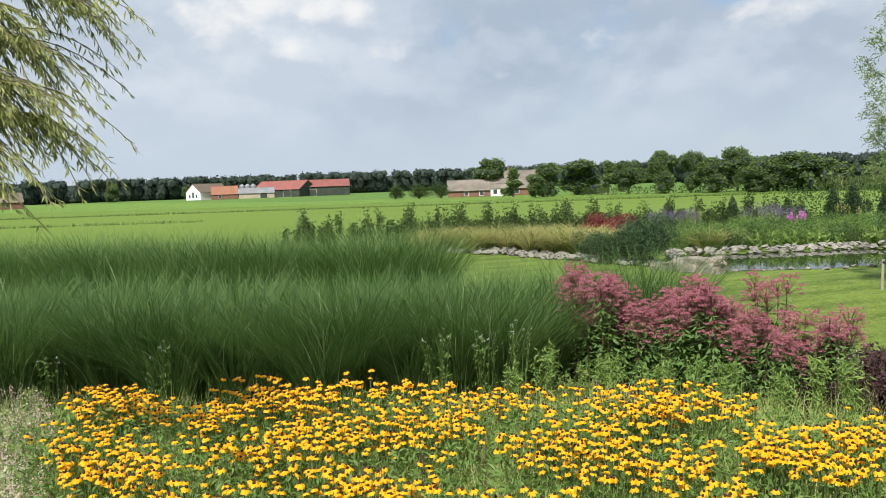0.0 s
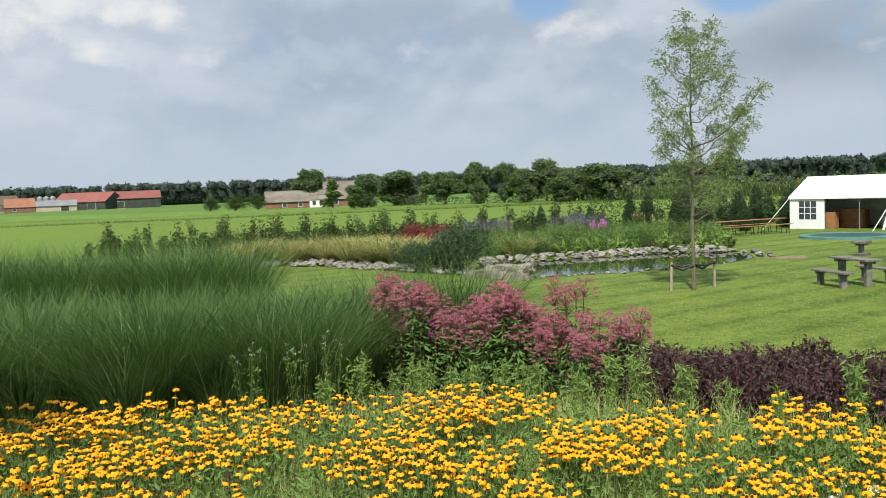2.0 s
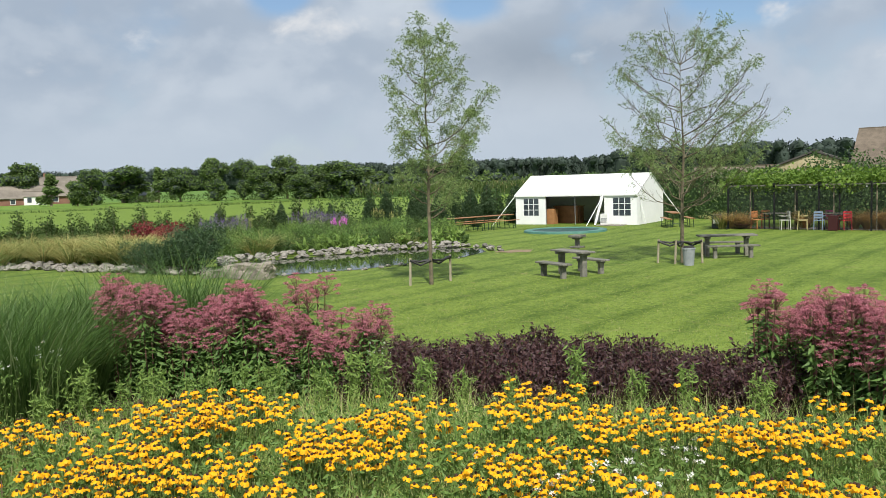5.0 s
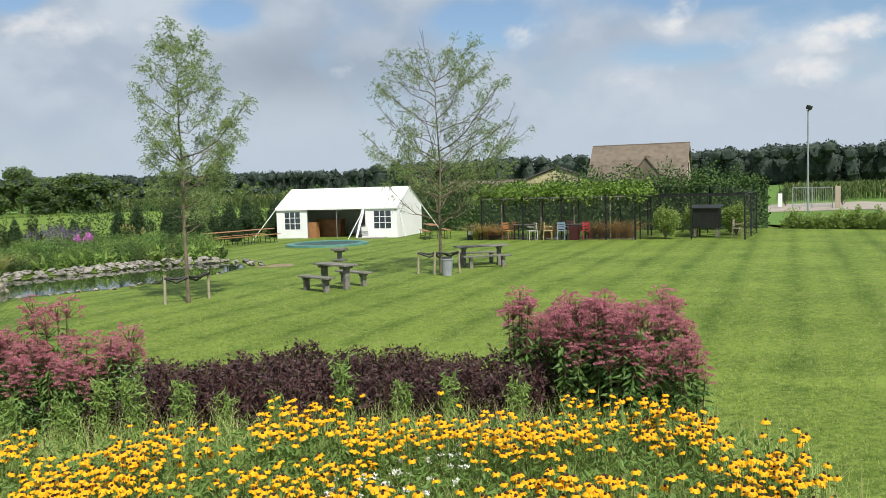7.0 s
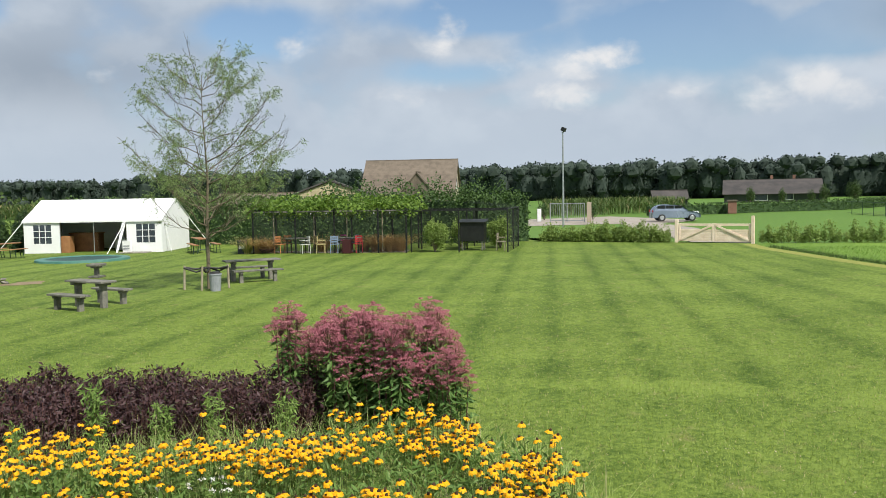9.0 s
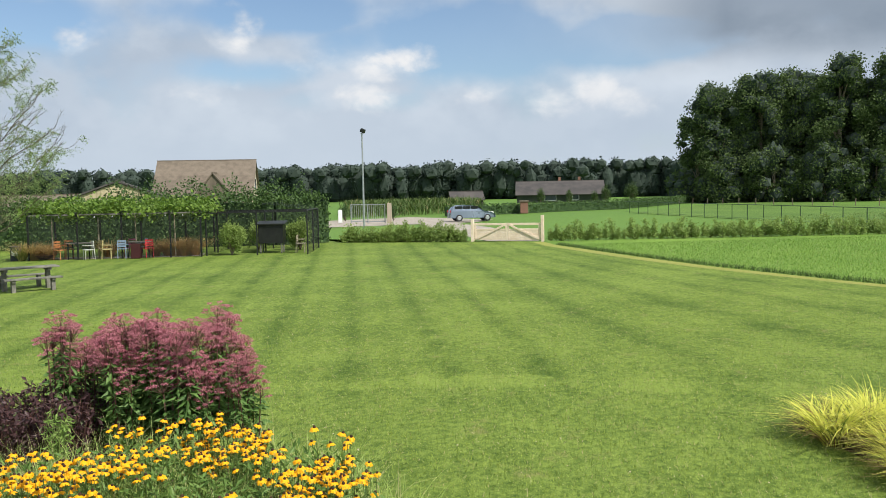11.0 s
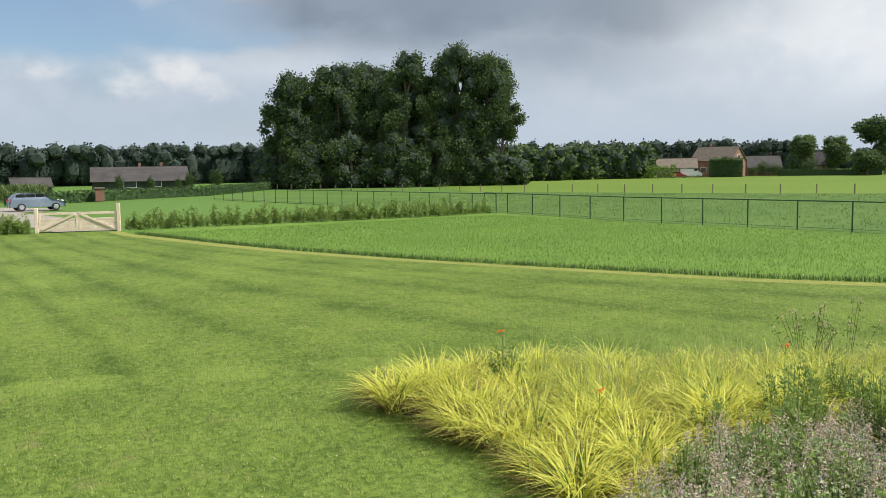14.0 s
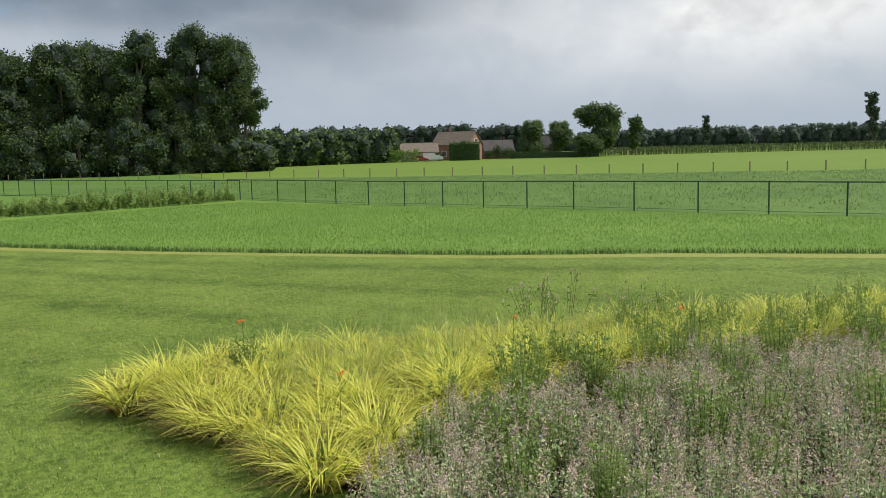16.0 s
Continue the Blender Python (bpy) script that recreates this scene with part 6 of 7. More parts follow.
# the party tent: x along its front, y into it
def tent(m, L=7.6, D=4.1, eave=1.74, ridge=2.86):
    t = thing("party_tent", m, "white gabled party tent with window panels and open front", "tent")
    C = M["canvas"]

    def panel(name, quads, label=""):
        bm = bmesh.new()
        for q in quads:
            bm.faces.new([bm.verts.new(p) for p in q])
        bmesh.ops.subdivide_edges(bm, edges=bm.edges[:], cuts=5, use_grid_fill=True)
        for v in bm.verts:
            w = 0.018 * noise.noise(Vector((v.co.x * 1.7, v.co.y * 1.7, v.co.z * 0.9)))
            v.co += Vector((w * 0.3, w, 0))
        bmesh.ops.solidify(bm, geom=bm.faces[:], thickness=0.012)
        return part(name, bm, C, t, label, False)

    panel("roof_sheet", [[(-0.06, -0.08, eave), (L + 0.06, -0.08, eave), (L + 0.06, D / 2, ridge), (-0.06, D / 2, ridge)]])
    panel("roof_sheet", [[(L + 0.06, D + 0.08, eave), (-0.06, D + 0.08, eave), (-0.06, D / 2, ridge), (L + 0.06, D / 2, ridge)]])
    panel("valance", [[(-0.06, -0.09, eave - 0.1), (L + 0.06, -0.09, eave - 0.1), (L + 0.06, -0.085, eave - 0.004), (-0.06, -0.085, eave - 0.004)]])
    for x in (0.0, L):
        panel("end_wall", [[(x, 0, 0.0), (x, D, 0.0), (x, D, eave), (x, 0, eave)]])
        panel("gable", [[(x, 0.02, eave), (x, D - 0.02, eave), (x, D / 2 + 0.05, ridge - 0.03), (x, D / 2 - 0.05, ridge - 0.03)]])
    panel("back_wall", [[(0, D, 0), (L, D, 0), (L, D, eave), (0, D, eave)]])
    for x0, x1, w0, w1 in ((0.0, 0.26, 0.07, 0.2), (0.745, 1.0, 0.815, 0.95)):
        a, b, c, d = L * x0, L * w0, L * w1, L * x1
        z0, z1 = 0.52, 1.52
        for q in ((a, b, 0, eave), (c, d, 0, eave), (b, c, 0, z0), (b, c, z1, eave)):
            panel("front_panel", [[(q[0], 0, q[2]), (q[1], 0, q[2]), (q[1], 0, q[3]), (q[0], 0, q[3])]])
        win = part("window", a_box((c - b, 0.008, z1 - z0), ((b + c) / 2, 0.004, (z0 + z1) / 2)), M["dark_pane"], t, "clear plastic window with white bars")
        for k in (1, 2):
            part("glazing_bar", a_box((0.035, 0.03, z1 - z0), (b + (c - b) * k / 3, -0.004, (z0 + z1) / 2)), C, win)
            part("glazing_bar", a_box((c - b, 0.026, 0.03), ((b + c) / 2, -0.004, z0 + (z1 - z0) * k / 3)), C, win)
    for x in (0.03, L * 0.26, L * 0.505, L * 0.745, L - 0.03):
        part("pole", a_rod((x, 0.05, 0), (x, 0.05, eave - 0.01), 0.022), M["steel"], t)
    for x, y, dx, dy in ((0, 0, -1.0, -1.1), (L, D, 1.0, 0.8), (L * 0.745, -0.03, -0.55, -1.2), (0.0, D, -1.0, 0.7), (L, 0.3, 0.3, 0.2)):
        part("guy_rope", a_rod((x, y, eave), (x + dx, y + dy, 0.0), 0.022 if dx > -0.6 else 0.018), C, t)
    # the folded-back door sheet
    panel("door_sheet", [[(L * 0.745, -0.03, eave - 0.12), (L * 0.72, -0.05, eave - 0.12), (L * 0.69, -0.5, 0.02), (L * 0.705, -0.5, 0.02)]])
    return t


TENT = pose(24.0, 45.45, 0, 0, 0, -57.2)
tent(TENT)


def in_tent(name, bm, mat, at, label, category):
    ob = part(name, bm, mat)
    ob.matrix_basis = TENT @ pose(*at)
    tagged(ob, label, category)
    return ob


M["bar_wood"] = surface("red_brown_bar_wood", (0.16, 0.06, 0.025), (0.28, 0.12, 0.05), 3, 40, 0.45)
M["white_paint"] = surface("white_paint", (0.72, 0.73, 0.72), (0.82, 0.82, 0.81), 2, 30, 0.5)
bar = thing("bar_counter", TENT @ pose(2.75, 1.5, 0), "red-brown wooden bar counter inside the tent", "counter")
part("front", a_box((1.5, 0.06, 0.98), (0, -0.3, 0.49), bevel=0.01), M["bar_wood"], bar)
part("side", a_box((0.06, 0.6, 0.98), (-0.78, 0.03, 0.49), bevel=0.01), M["orange_wood"], bar)
part("side", a_box((0.06, 0.6, 0.98), (0.78, 0.03, 0.49), bevel=0.01), M["bar_wood"], bar)
part("top", a_box((1.72, 0.74, 0.05), (0, 0, 1.006), bevel=0.01), M["bar_wood"], bar)
in_tent("cupboard", a_box((0.5, 0.5, 0.9), (0, 0, 0.45), bevel=0.01), M["orange_wood"], (2.15, 0.5, 0), "orange wooden cupboard in the tent's opening", "cupboard")
in_tent("chest_freezer", a_box((1.1, 0.6, 0.62), (0, 0, 0.31), bevel=0.03), M["white_paint"], (4.6, 2.4, 0), "white chest freezer standing inside the tent", "freezer")
in_tent("dark_poster", a_box((0.75, 0.03, 1.0), (0, 0, 0.5), bevel=0.005), M["strap"], (4.3, 3.9, 0.62), "dark poster hung on the tent's back wall", "poster")
sign = thing("pavement_sign", TENT @ pose(5.85, -0.5, 0, 0, 0, 8), "small white folding sign before the tent", "sign")
part("board", a_box((0.42, 0.04, 0.62), (0, 0, 0.33), (8, 0, 0), 0.006), M["white_paint"], sign)
part("back_board", a_box((0.42, 0.03, 0.62), (0, 0.16, 0.33), (-10, 0, 0), 0.006), M["white_paint"], sign)
for k in range(3):
    part("print_bar", a_box((0.32, 0.008, 0.05), (0, -0.052 + k * 0.014 * 1.0, 0.25 + k * 0.12), (8, 0, 0)), M["grey_plastic"], sign)
floor_slab = in_tent("paving_slab", a_box((1.5, 0.8, 0.05), (0, 0, 0.025), bevel=0.01), M["stone"], (6.3, -0.55, 0), "grey stone slab before the tent's window", "paving slab")

# ---- hedge, vine arbour, hen run ----
def hedge(name, line, h, wide, mat, label, per, leaf, base=0.0, ragged=0.15, kind="stuff", category="hedge"):
    """A clipped hedge: leaves over a long body, one piece of stuff."""
    P = np.array(line, float)
    d = np.diff(P, axis=0)
    L = np.linalg.norm(d, axis=1)
    n = int(L.sum() * per)
    k = RNG.choice(len(L), n, p=L / L.sum())
    s = RNG.uniform(0, 1, (n, 1))
    nrm = np.stack([-d[k, 1], d[k, 0]], -1) / L[k][:, None]
    u, w = RNG.uniform(-1, 1, n), RNG.uniform(0, 1, n)
    edge = RNG.uniform(0, 1, n) < 0.75
    u = np.where(edge & (w < 0.9), np.sign(u) * RNG.uniform(0.75, 1.05, n), u)
    at = P[k] + d[k] * s + nrm * (u * wide / 2)[:, None]
    bumps = 1 + ragged * (np.sin(at[:, 0] * 1.7) * np.sin(at[:, 1] * 2.3) + RNG.normal(size=n) * 0.35)
    z = base + (h - base) * np.where(RNG.uniform(0, 1, n) < 0.25, RNG.uniform(0.9, 1.0, n), w) * bumps
    v, f = leaf_quads(np.concatenate([at, z[:, None]], 1), RNG.uniform(0.6, 1.3, n) * leaf, 0.65, 0.3)
    return tagged(link_mesh(name, v, f, mat), label, category, kind=kind)


def hedge_core(line, h, wide):
    for (ax, ay), (bx, by) in zip(line, line[1:]):
        L = math.hypot(bx - ax, by - ay)
        ob = part("hedge_core", a_box((L, wide, h), (0, 0, h / 2)), M["conifer"])
        ob.matrix_basis = pose((ax + bx) / 2, (ay + by) / 2, 0, 0, 0, math.degrees(math.atan2(by - ay, bx - ax)))
        tagged(ob, "dark dense inner growth of a hedge", "hedge", kind="structure")


TALL = [(28.6, 49.6), (33.8, 42.4), (36.2, 37.0), (38.6, 31.6), (40.8, 27.4), (43.4, 25.6)]
hedge("tall_hedge", TALL, 2.75, 1.3, M["hedge_leaf"], "tall clipped dark green hornbeam hedge", 620, 0.17, 0, 0.10)
hedge_core(TALL, 2.4, 0.7)
hedge("tall_hedge", [(38.0, 36.5), (41.0, 30.0), (43.6, 27.2)], 3.3, 1.5, M["hedge_leaf"], "taller loose shrubs rising behind the clipped hedge", 420, 0.16, 1.0, 0.22)
hedge("tall_hedge", [(14.0, 51.0), (22.0, 53.6), (28.6, 50.6)], 1.9, 1.1, M["hedge_leaf"], "loose dark green hedge behind the lawn", 260, 0.15, 0, 0.2)
hedge("young_hedge", hedge_line, 0.95, 0.8, M["whip_leaf"], "dense dark foot of the young hedge row", 230, 0.12, 0, 0.3)
LOWH = [(43.2, 24.3), (44.5, 17.3)]
hedge("low_hedge", LOWH, 0.9, 0.8, M["low_leaf"], "low loose green hedge beside the gate", 190, 0.10, 0, 0.2)
hedge("low_hedge", [(45.8, 12.7), (52.6, -3.2), (55.2, -7.2)], 0.7, 0.9, M["low_leaf"], "low thin green hedge along the meadow", 70, 0.11, 0, 0.35)
dense = dense_bush("garden_tree", "light green bushy small tree behind the hedge", mound(1.3, 3.9, 14), 2600, 0.17, M["whip_leaf"])
dense.matrix_basis = pose(42.6, 29.4, 0)
for x, y, s in ((-31.5, 188, 2.1), (-26.0, 187.5, 2.4), (-21.0, 187, 2.2)):
    copy_scaled(dense, pose(x, y, 0, 0, 0, x * 9) @ Matrix.Diagonal((s, s, 1.05, 1)))
copy_scaled(dense, pose(32.4, 45.0, 0, 0, 0, 70) @ Matrix.Diagonal((1.5, 1.5, 0.86, 1)))
copy_scaled(dense, pose(30.0, 50.2, 0, 0, 0, 170) @ Matrix.Diagonal((1.2, 1.2, 0.72, 1)))
copy_scaled(dense, pose(37.6, 38.4, 0, 0, 0, 250) @ Matrix.Diagonal((1.4, 1.4, 0.85, 1)))


def netting():
    """Fine black mesh: mostly see-through."""
    m, n = material("black_netting")
    p = n.add("ShaderNodeBsdfPrincipled", Roughness=0.8)
    p.inputs["Base Color"].default_value = (0.012, 0.014, 0.014, 1)
    tr = n.add("ShaderNodeBsdfTransparent")
    mx = n.add("ShaderNodeMixShader", Fac=0.16)
    out = n.add("ShaderNodeOutputMaterial")
    n.link(tr.outputs[0], mx.inputs[1]); n.link(p.outputs[0], mx.inputs[2]); n.link(mx.outputs[0], out.inputs[0])
    return m


M["netting"] = netting()


def arbour():
    t = thing("vine_arbour", pose(29.0, 32.9, 0, 0, 0, math.degrees(math.atan2(-7.0, 3.65))), "vine-covered arbour on wooden and black posts", "arbour")
    L, D, H = 7.9, 3.4, 2.1
    for x in (0.9, 3.0, 4.7, 6.5):
        part("post", a_rod((x, 0.5, 0), (x, 0.52, H), 0.036, 0.032), M["stake_wood"], t, "pale round wooden post")
    for x in (0.0, 2.2, 4.2, 6.4, 7.8):
        part("post", a_box((0.07, 0.07, H + 0.04), (x, 0.0, H / 2)), M["black_metal"], t, "black metal post")
        part("post", a_box((0.07, 0.07, H + 0.04), (x, D, H / 2)), M["black_metal"], t, "black metal post")
        part("rafter", a_box((0.06, D + 0.3, 0.07), (x, D / 2, H + 0.06)), M["black_metal"], t)
    for y in (0.0, 0.52, D):
        part("beam", a_box((L, 0.06, 0.06), (L / 2, y, H - (0.01 if y else 0.02))), M["black_metal"] if y else M["grey_wood"], t)
    part("net_panel", a_box((L, 0.004, H - 0.1), (L / 2, -0.045, H / 2)), M["netting"], t, "fine black netting")
    n = 5600
    p = np.stack([RNG.uniform(-0.5, L + 0.3, n), RNG.uniform(-0.2, D + 0.4, n), H + 0.12 + RNG.normal(size=n) * 0.15 + 0.16 * np.sin(RNG.uniform(0, 6.28, n))], -1)
    p[:, 2] += 0.22 * np.sin(p[:, 0] * 2.1) * np.cos(p[:, 1] * 1.7) + 0.12 * np.sin(p[:, 0] * 5.3) + 0.08
    v, f = leaf_quads(p, RNG.uniform(0.11, 0.24, n), 0.85, 0.5)
    link_mesh("vine", v, f, M["vine_leaf"], t, "bright green vine leaves on the roof")
    for k in range(9):
        part("light_bulb", a_rod((0.6 + k * 0.8, 0.02, H - 0.16), (0.6 + k * 0.8, 0.02, H - 0.09), 0.03, 0.02), M["white_paint"], t)
    return t


arbour()
M["rust"] = surface("rusty_iron", (0.10, 0.04, 0.02), (0.2, 0.09, 0.05), 6, 40, 0.9)
sheet("terrace", [(29.1, 33.4), (30.4, 33.9), (34.4, 27.2), (32.9, 26.2)], 0.008, M["gravel"], "pale gravel terrace beneath the arbour", "terrace")


def paint(name, c):
    return surface(name, tuple(v * 0.85 for v in c), c, 3, 40, 0.45)


def garden_chair(m, mat, label):
    t = thing("garden_chair", m, label, "chair", "coloured garden chairs")
    part("seat", a_box((0.42, 0.42, 0.03), (0, 0, 0.45), bevel=0.006), mat, t)
    for sx in (-1, 1):
        part("front_leg", a_rod((sx * 0.18, -0.18, 0), (sx * 0.18, -0.17, 0.437), 0.016), mat, t)
        part("back_leg", a_rod((sx * 0.18, 0.24, 0), (sx * 0.18, 0.19, 0.86), 0.016), mat, t)
        part("arm_rest", a_box((0.04, 0.4, 0.025), (sx * 0.215, 0, 0.65)), mat, t)
    for z in (0.58, 0.70, 0.82):
        part("back_slat", a_box((0.36, 0.02, 0.08), (0, 0.2, z), (-8, 0, 0)), mat, t)
    return t


CH = [((0.62, 0.26, 0.10), "orange-brown wooden garden chair", 29.75, 31.75), ((0.50, 0.42, 0.20), "pale yellow metal garden chair", 30.6, 29.75), ((0.50, 0.42, 0.20), "pale yellow metal garden chair beside a table", 30.9, 30.2),
      ((0.26, 0.34, 0.48), "pale blue metal garden chair", 31.0, 29.2), ((0.55, 0.05, 0.06), "red painted metal garden chair", 31.6, 28.3), ((0.32, 0.46, 0.62), "grey-blue painted metal garden chair", 32.3, 29.2), ((0.60, 0.60, 0.55), "off-white folding garden chair", 30.15, 30.45),
      ((0.45, 0.08, 0.22), "dark pink garden chair", 31.9, 29.6), ((0.62, 0.26, 0.10), "orange-brown wooden garden chair at a table", 30.4, 31.9)]
for i, (c, label, x, y) in enumerate(CH):
    garden_chair(pose(x, y, 0.008, 0, 0, 40 * i), paint("chair_paint", c), label)


def garden_table(m, label):
    t = thing("garden_table", m, label, "table")
    part("tabletop", a_box((1.1, 0.75, 0.035), (0, 0, 0.74), bevel=0.006), M["grey_wood"], t)
    for sx in (-1, 1):
        for sy in (-1, 1):
            part("leg", a_box((0.05, 0.05, 0.722), (sx * 0.48, sy * 0.31, 0.361)), M["black_metal"], t)


garden_table(pose(30.35, 31.1, 0.008, 0, 0, -63), "grey wooden garden table beneath the arbour")
garden_table(pose(31.75, 28.85, 0.008, 0, 0, -63), "grey garden table set among coloured chairs")
planter = part("planter", a_box((0.4, 0.4, 0.68), (0, 0, 0.34), bevel=0.01), paint("dark_maroon", (0.05, 0.012, 0.014)))
planter.matrix_basis = pose(31.15, 28.55, 0.008, 0, 0, -60)
tagged(planter, "square dark maroon planter box on the terrace", "planter")
waste = thing("recycling_bin", pose(28.9, 33.6, 0, 0, 0, -50), "small black recycling bin with a white label", "bin")
part("body", a_box((0.42, 0.42, 0.62), (0, 0, 0.31), bevel=0.02), paint("bin_black", (0.03, 0.035, 0.045)), waste)
part("lid", a_box((0.45, 0.45, 0.06), (0, 0, 0.652), bevel=0.012), paint("bin_lid", (0.02, 0.02, 0.025)), waste)
part("paper_label", a_box((0.3, 0.006, 0.2), (0, -0.2135, 0.36)), M["white_paint"], waste, "white paper label")
fire = part("fire_bowl", a_rod((0, 0, 0.02), (0, 0, 0.2), 0.2, 0.42, 18), M["rust"])
fire.matrix_basis = pose(29.6, 32.6, 0.008)
tagged(fire, "rusty iron fire bowl on the terrace", "fire bowl")


def hen_run():
    ang = math.degrees(math.atan2(21.65 - 25.95, 34.92 - 32.95))
    t = thing("hen_run", pose(32.95, 25.95, 0, 0, 0, ang), "black framed hen run with fine netting", "hen run")
    L, D, H = 4.75, 4.6, 2.0
    for x in (0, L / 2, L):
        for y in (0, D / 2, D):
            part("post", a_box((0.06, 0.06, H), (x, y, H / 2)), M["black_metal"], t)
    for y in (0, D / 2, D):
        part("top_rail", a_box((L + 0.06, 0.05, 0.05), (L / 2, y, H + 0.027)), M["black_metal"], t)
    for x in (0, L):
        part("side_rail", a_box((0.05, D - 0.06, 0.05), (x, D / 2, H + 0.08)), M["black_metal"], t)
    for name, size, at in (("net_panel", (L, 0.004, H), (L / 2, D + 0.04, H / 2)), ("net_panel", (0.004, D, H), (L + 0.04, D / 2, H / 2)), ("net_panel", (0.004, D, H), (-0.04, D / 2, H / 2))):
        part(name, a_box(size, at), M["netting"], t, "fine black netting")
    bm = bmesh.new()
    vs = [bm.verts.new((x, y, H + 0.11 + 0.28 * math.sin(math.pi * x / L))) for y in (0, D) for x in np.linspace(0, L, 9)]
    for k in range(8):
        bm.faces.new((vs[k], vs[k + 1], vs[k + 10], vs[k + 9]))
    part("net_roof", bm, M["netting"], t, "bowed black netting roof")


hen_run()
coop = thing("hen_house", pose(35.5, 24.0, 0, 0, 0, -65), "black wooden hen house on legs", "hen house")
part("body", a_box((1.2, 0.9, 0.95), (0, 0, 0.95), bevel=0.01), M["black_metal"], coop)
part("roof", a_box((1.4, 1.1, 0.06), (0, 0, 1.46), (6, 0, 0), 0.008), M["black_metal"], coop)
for sx in (-1, 1):
    for sy in (-1, 1):
        part("leg", a_box((0.07, 0.07, 0.47), (sx * 0.5, sy * 0.36, 0.235)), M["grey_wood"], coop)
old = garden_chair(pose(35.75, 22.5, 0, 0, 0, 20), M["stake_wood"], "weathered grey wooden armchair in the hen run")
runbush = dense_bush("run_shrub", "bushy light green shrub inside the hen run", mound(0.75, 1.75, 14), 4200, 0.10, M["row_leaf"])
runbush.matrix_basis = pose(33.75, 25.1, 0)
copy_scaled(runbush, pose(36.7, 25.6, 0, 0, 0, 90) @ Matrix.Scale(0.9, 4))
copy_scaled(runbush, pose(37.4, 23.6, 0, 0, 0, 200) @ Matrix.Scale(1.0, 4))


# ---- gate, mast, fences ----
def gate():
    a, b = Vector((44.65, 16.96, 0)), Vector((45.19, 13.09, 0))
    ang = math.degrees(math.atan2(b.y - a.y, b.x - a.x))
    L = (b - a).length
    for i, (p, h) in enumerate(((a, 1.28), (b, 1.45))):
        bm = a_box((0.17, 0.17, h), (0, 0, h / 2), bevel=0.012)
        ob = part("gate_post", bm, M["pale_wood"])
        ob.matrix_basis = pose(p.x, p.y, -0.02, 0, 0, ang)
        tagged(ob, "square pale wooden gate post", "gate post", "gate posts")
    w = (L - 0.24) / 2
    for i in range(2):
        t = thing("field_gate", pose(*(a + (b - a).normalized() * (0.11 + i * (w + 0.02))), 0, 0, ang), "closed pale wooden double field gate leaf with a diagonal brace", "gate", "gate leaves")
        for x in (0.05, w - 0.05):
            part("stile", a_box((0.10, 0.06, 0.96), (x, 0, 0.55), bevel=0.006), M["pale_wood"], t)
        part("top_rail", a_box((w - 0.21, 0.055, 0.12), (w / 2, 0, 0.96), bevel=0.005), M["pale_wood"], t)
        part("rail", a_box((w - 0.21, 0.04, 0.10), (w / 2, 0, 0.66), bevel=0.005), M["pale_wood"], t)
        for k in range(4):
            part("board", a_box((w - 0.21, 0.03, 0.135), (w / 2, 0, 0.145 + k * 0.14), bevel=0.004), M["pale_wood"], t)
        rise = math.degrees(math.atan2(0.78, w - 0.2))
        part("brace", a_box((math.hypot(0.78, w - 0.2), 0.03, 0.10), (w / 2, -0.044, 0.54), (0, -rise if i == 0 else rise, 0), 0.004), M["pale_wood"], t)
        part("ground_bar", a_box((w, 0.05, 0.03), (w / 2, 0, 0.03)), M["black_metal"], t)


gate()


def mast(x, y, h=7.7):
    t = thing("light_mast", pose(x, y, 0), "tall slim grey light mast with a floodlight", "light mast")
    part("pole", a_rod((0, 0, 0), (0, 0, h - 0.2), 0.085, 0.055, 10), M["steel"], t)
    part("lamp_head", a_box((0.30, 0.36, 0.30), (0, -0.08, h - 0.02), (25, 0, 0), 0.03), M["black_metal"], t)
    part("bracket", a_box((0.34, 0.06, 0.06), (0, 0, h - 0.23)), M["steel"], t)


mast(60.3, 32.1)


def fence(line, step, h, label):
    t = thing("wire_fence", Matrix(), label, "fence")
    post = last = None
    for x, y, a in (along(line, step) if isinstance(step, float) else [q for k, d in enumerate(step) for q in along(line[k:k + 2], d)]):
        if last is not None and math.hypot(x - last[0], y - last[1]) < 1.2:
            continue
        last = (x, y)
        if post is None:
            post = part("post", a_rod((0, 0, -0.05), (0, 0, h), 0.032, 0.032, 8), M["green_metal"], t)
            post.matrix_basis = pose(x, y, 0)
        else:
            share("post", post.data, t, pose(x, y, 0))
    for (ax, ay), (bx, by) in zip(line, line[1:]):
        part("top_rail", a_rod((ax, ay, h - 0.02), (bx, by, h - 0.02), 0.026, 0.026, 6), M["green_metal"], t)
        part("bottom_wire", a_rod((ax, ay, 0.12), (bx, by, 0.12), 0.008, 0.008, 4), M["green_metal"], t)


fence([(57.3, -7.3), *list(reversed(FENCE))[1:]], (2.79, 2.43, 2.86, 2.95), 1.30, "dark green metal wire fence with a top rail")
fence(FENCE_AWAY[:2], 2.45, 1.25, "dark green metal wire fence running away along the pasture")
stake_me = None
for x, y, a in along([(152.0, 30.0), *STAKES], 3.4):
    if stake_me is None:
        first = part("field_stake", a_box((0.10, 0.10, 0.95), (0, 0, 0.45), bevel=0.008), M["bark"])
        stake_me, ob = first.data, first
    else:
        ob = new("field_stake", stake_me)
    ob.matrix_basis = pose(x, y, 0)
    tagged(ob, "short dark wooden fence stake in the grass field", "stake", "row of field stakes")


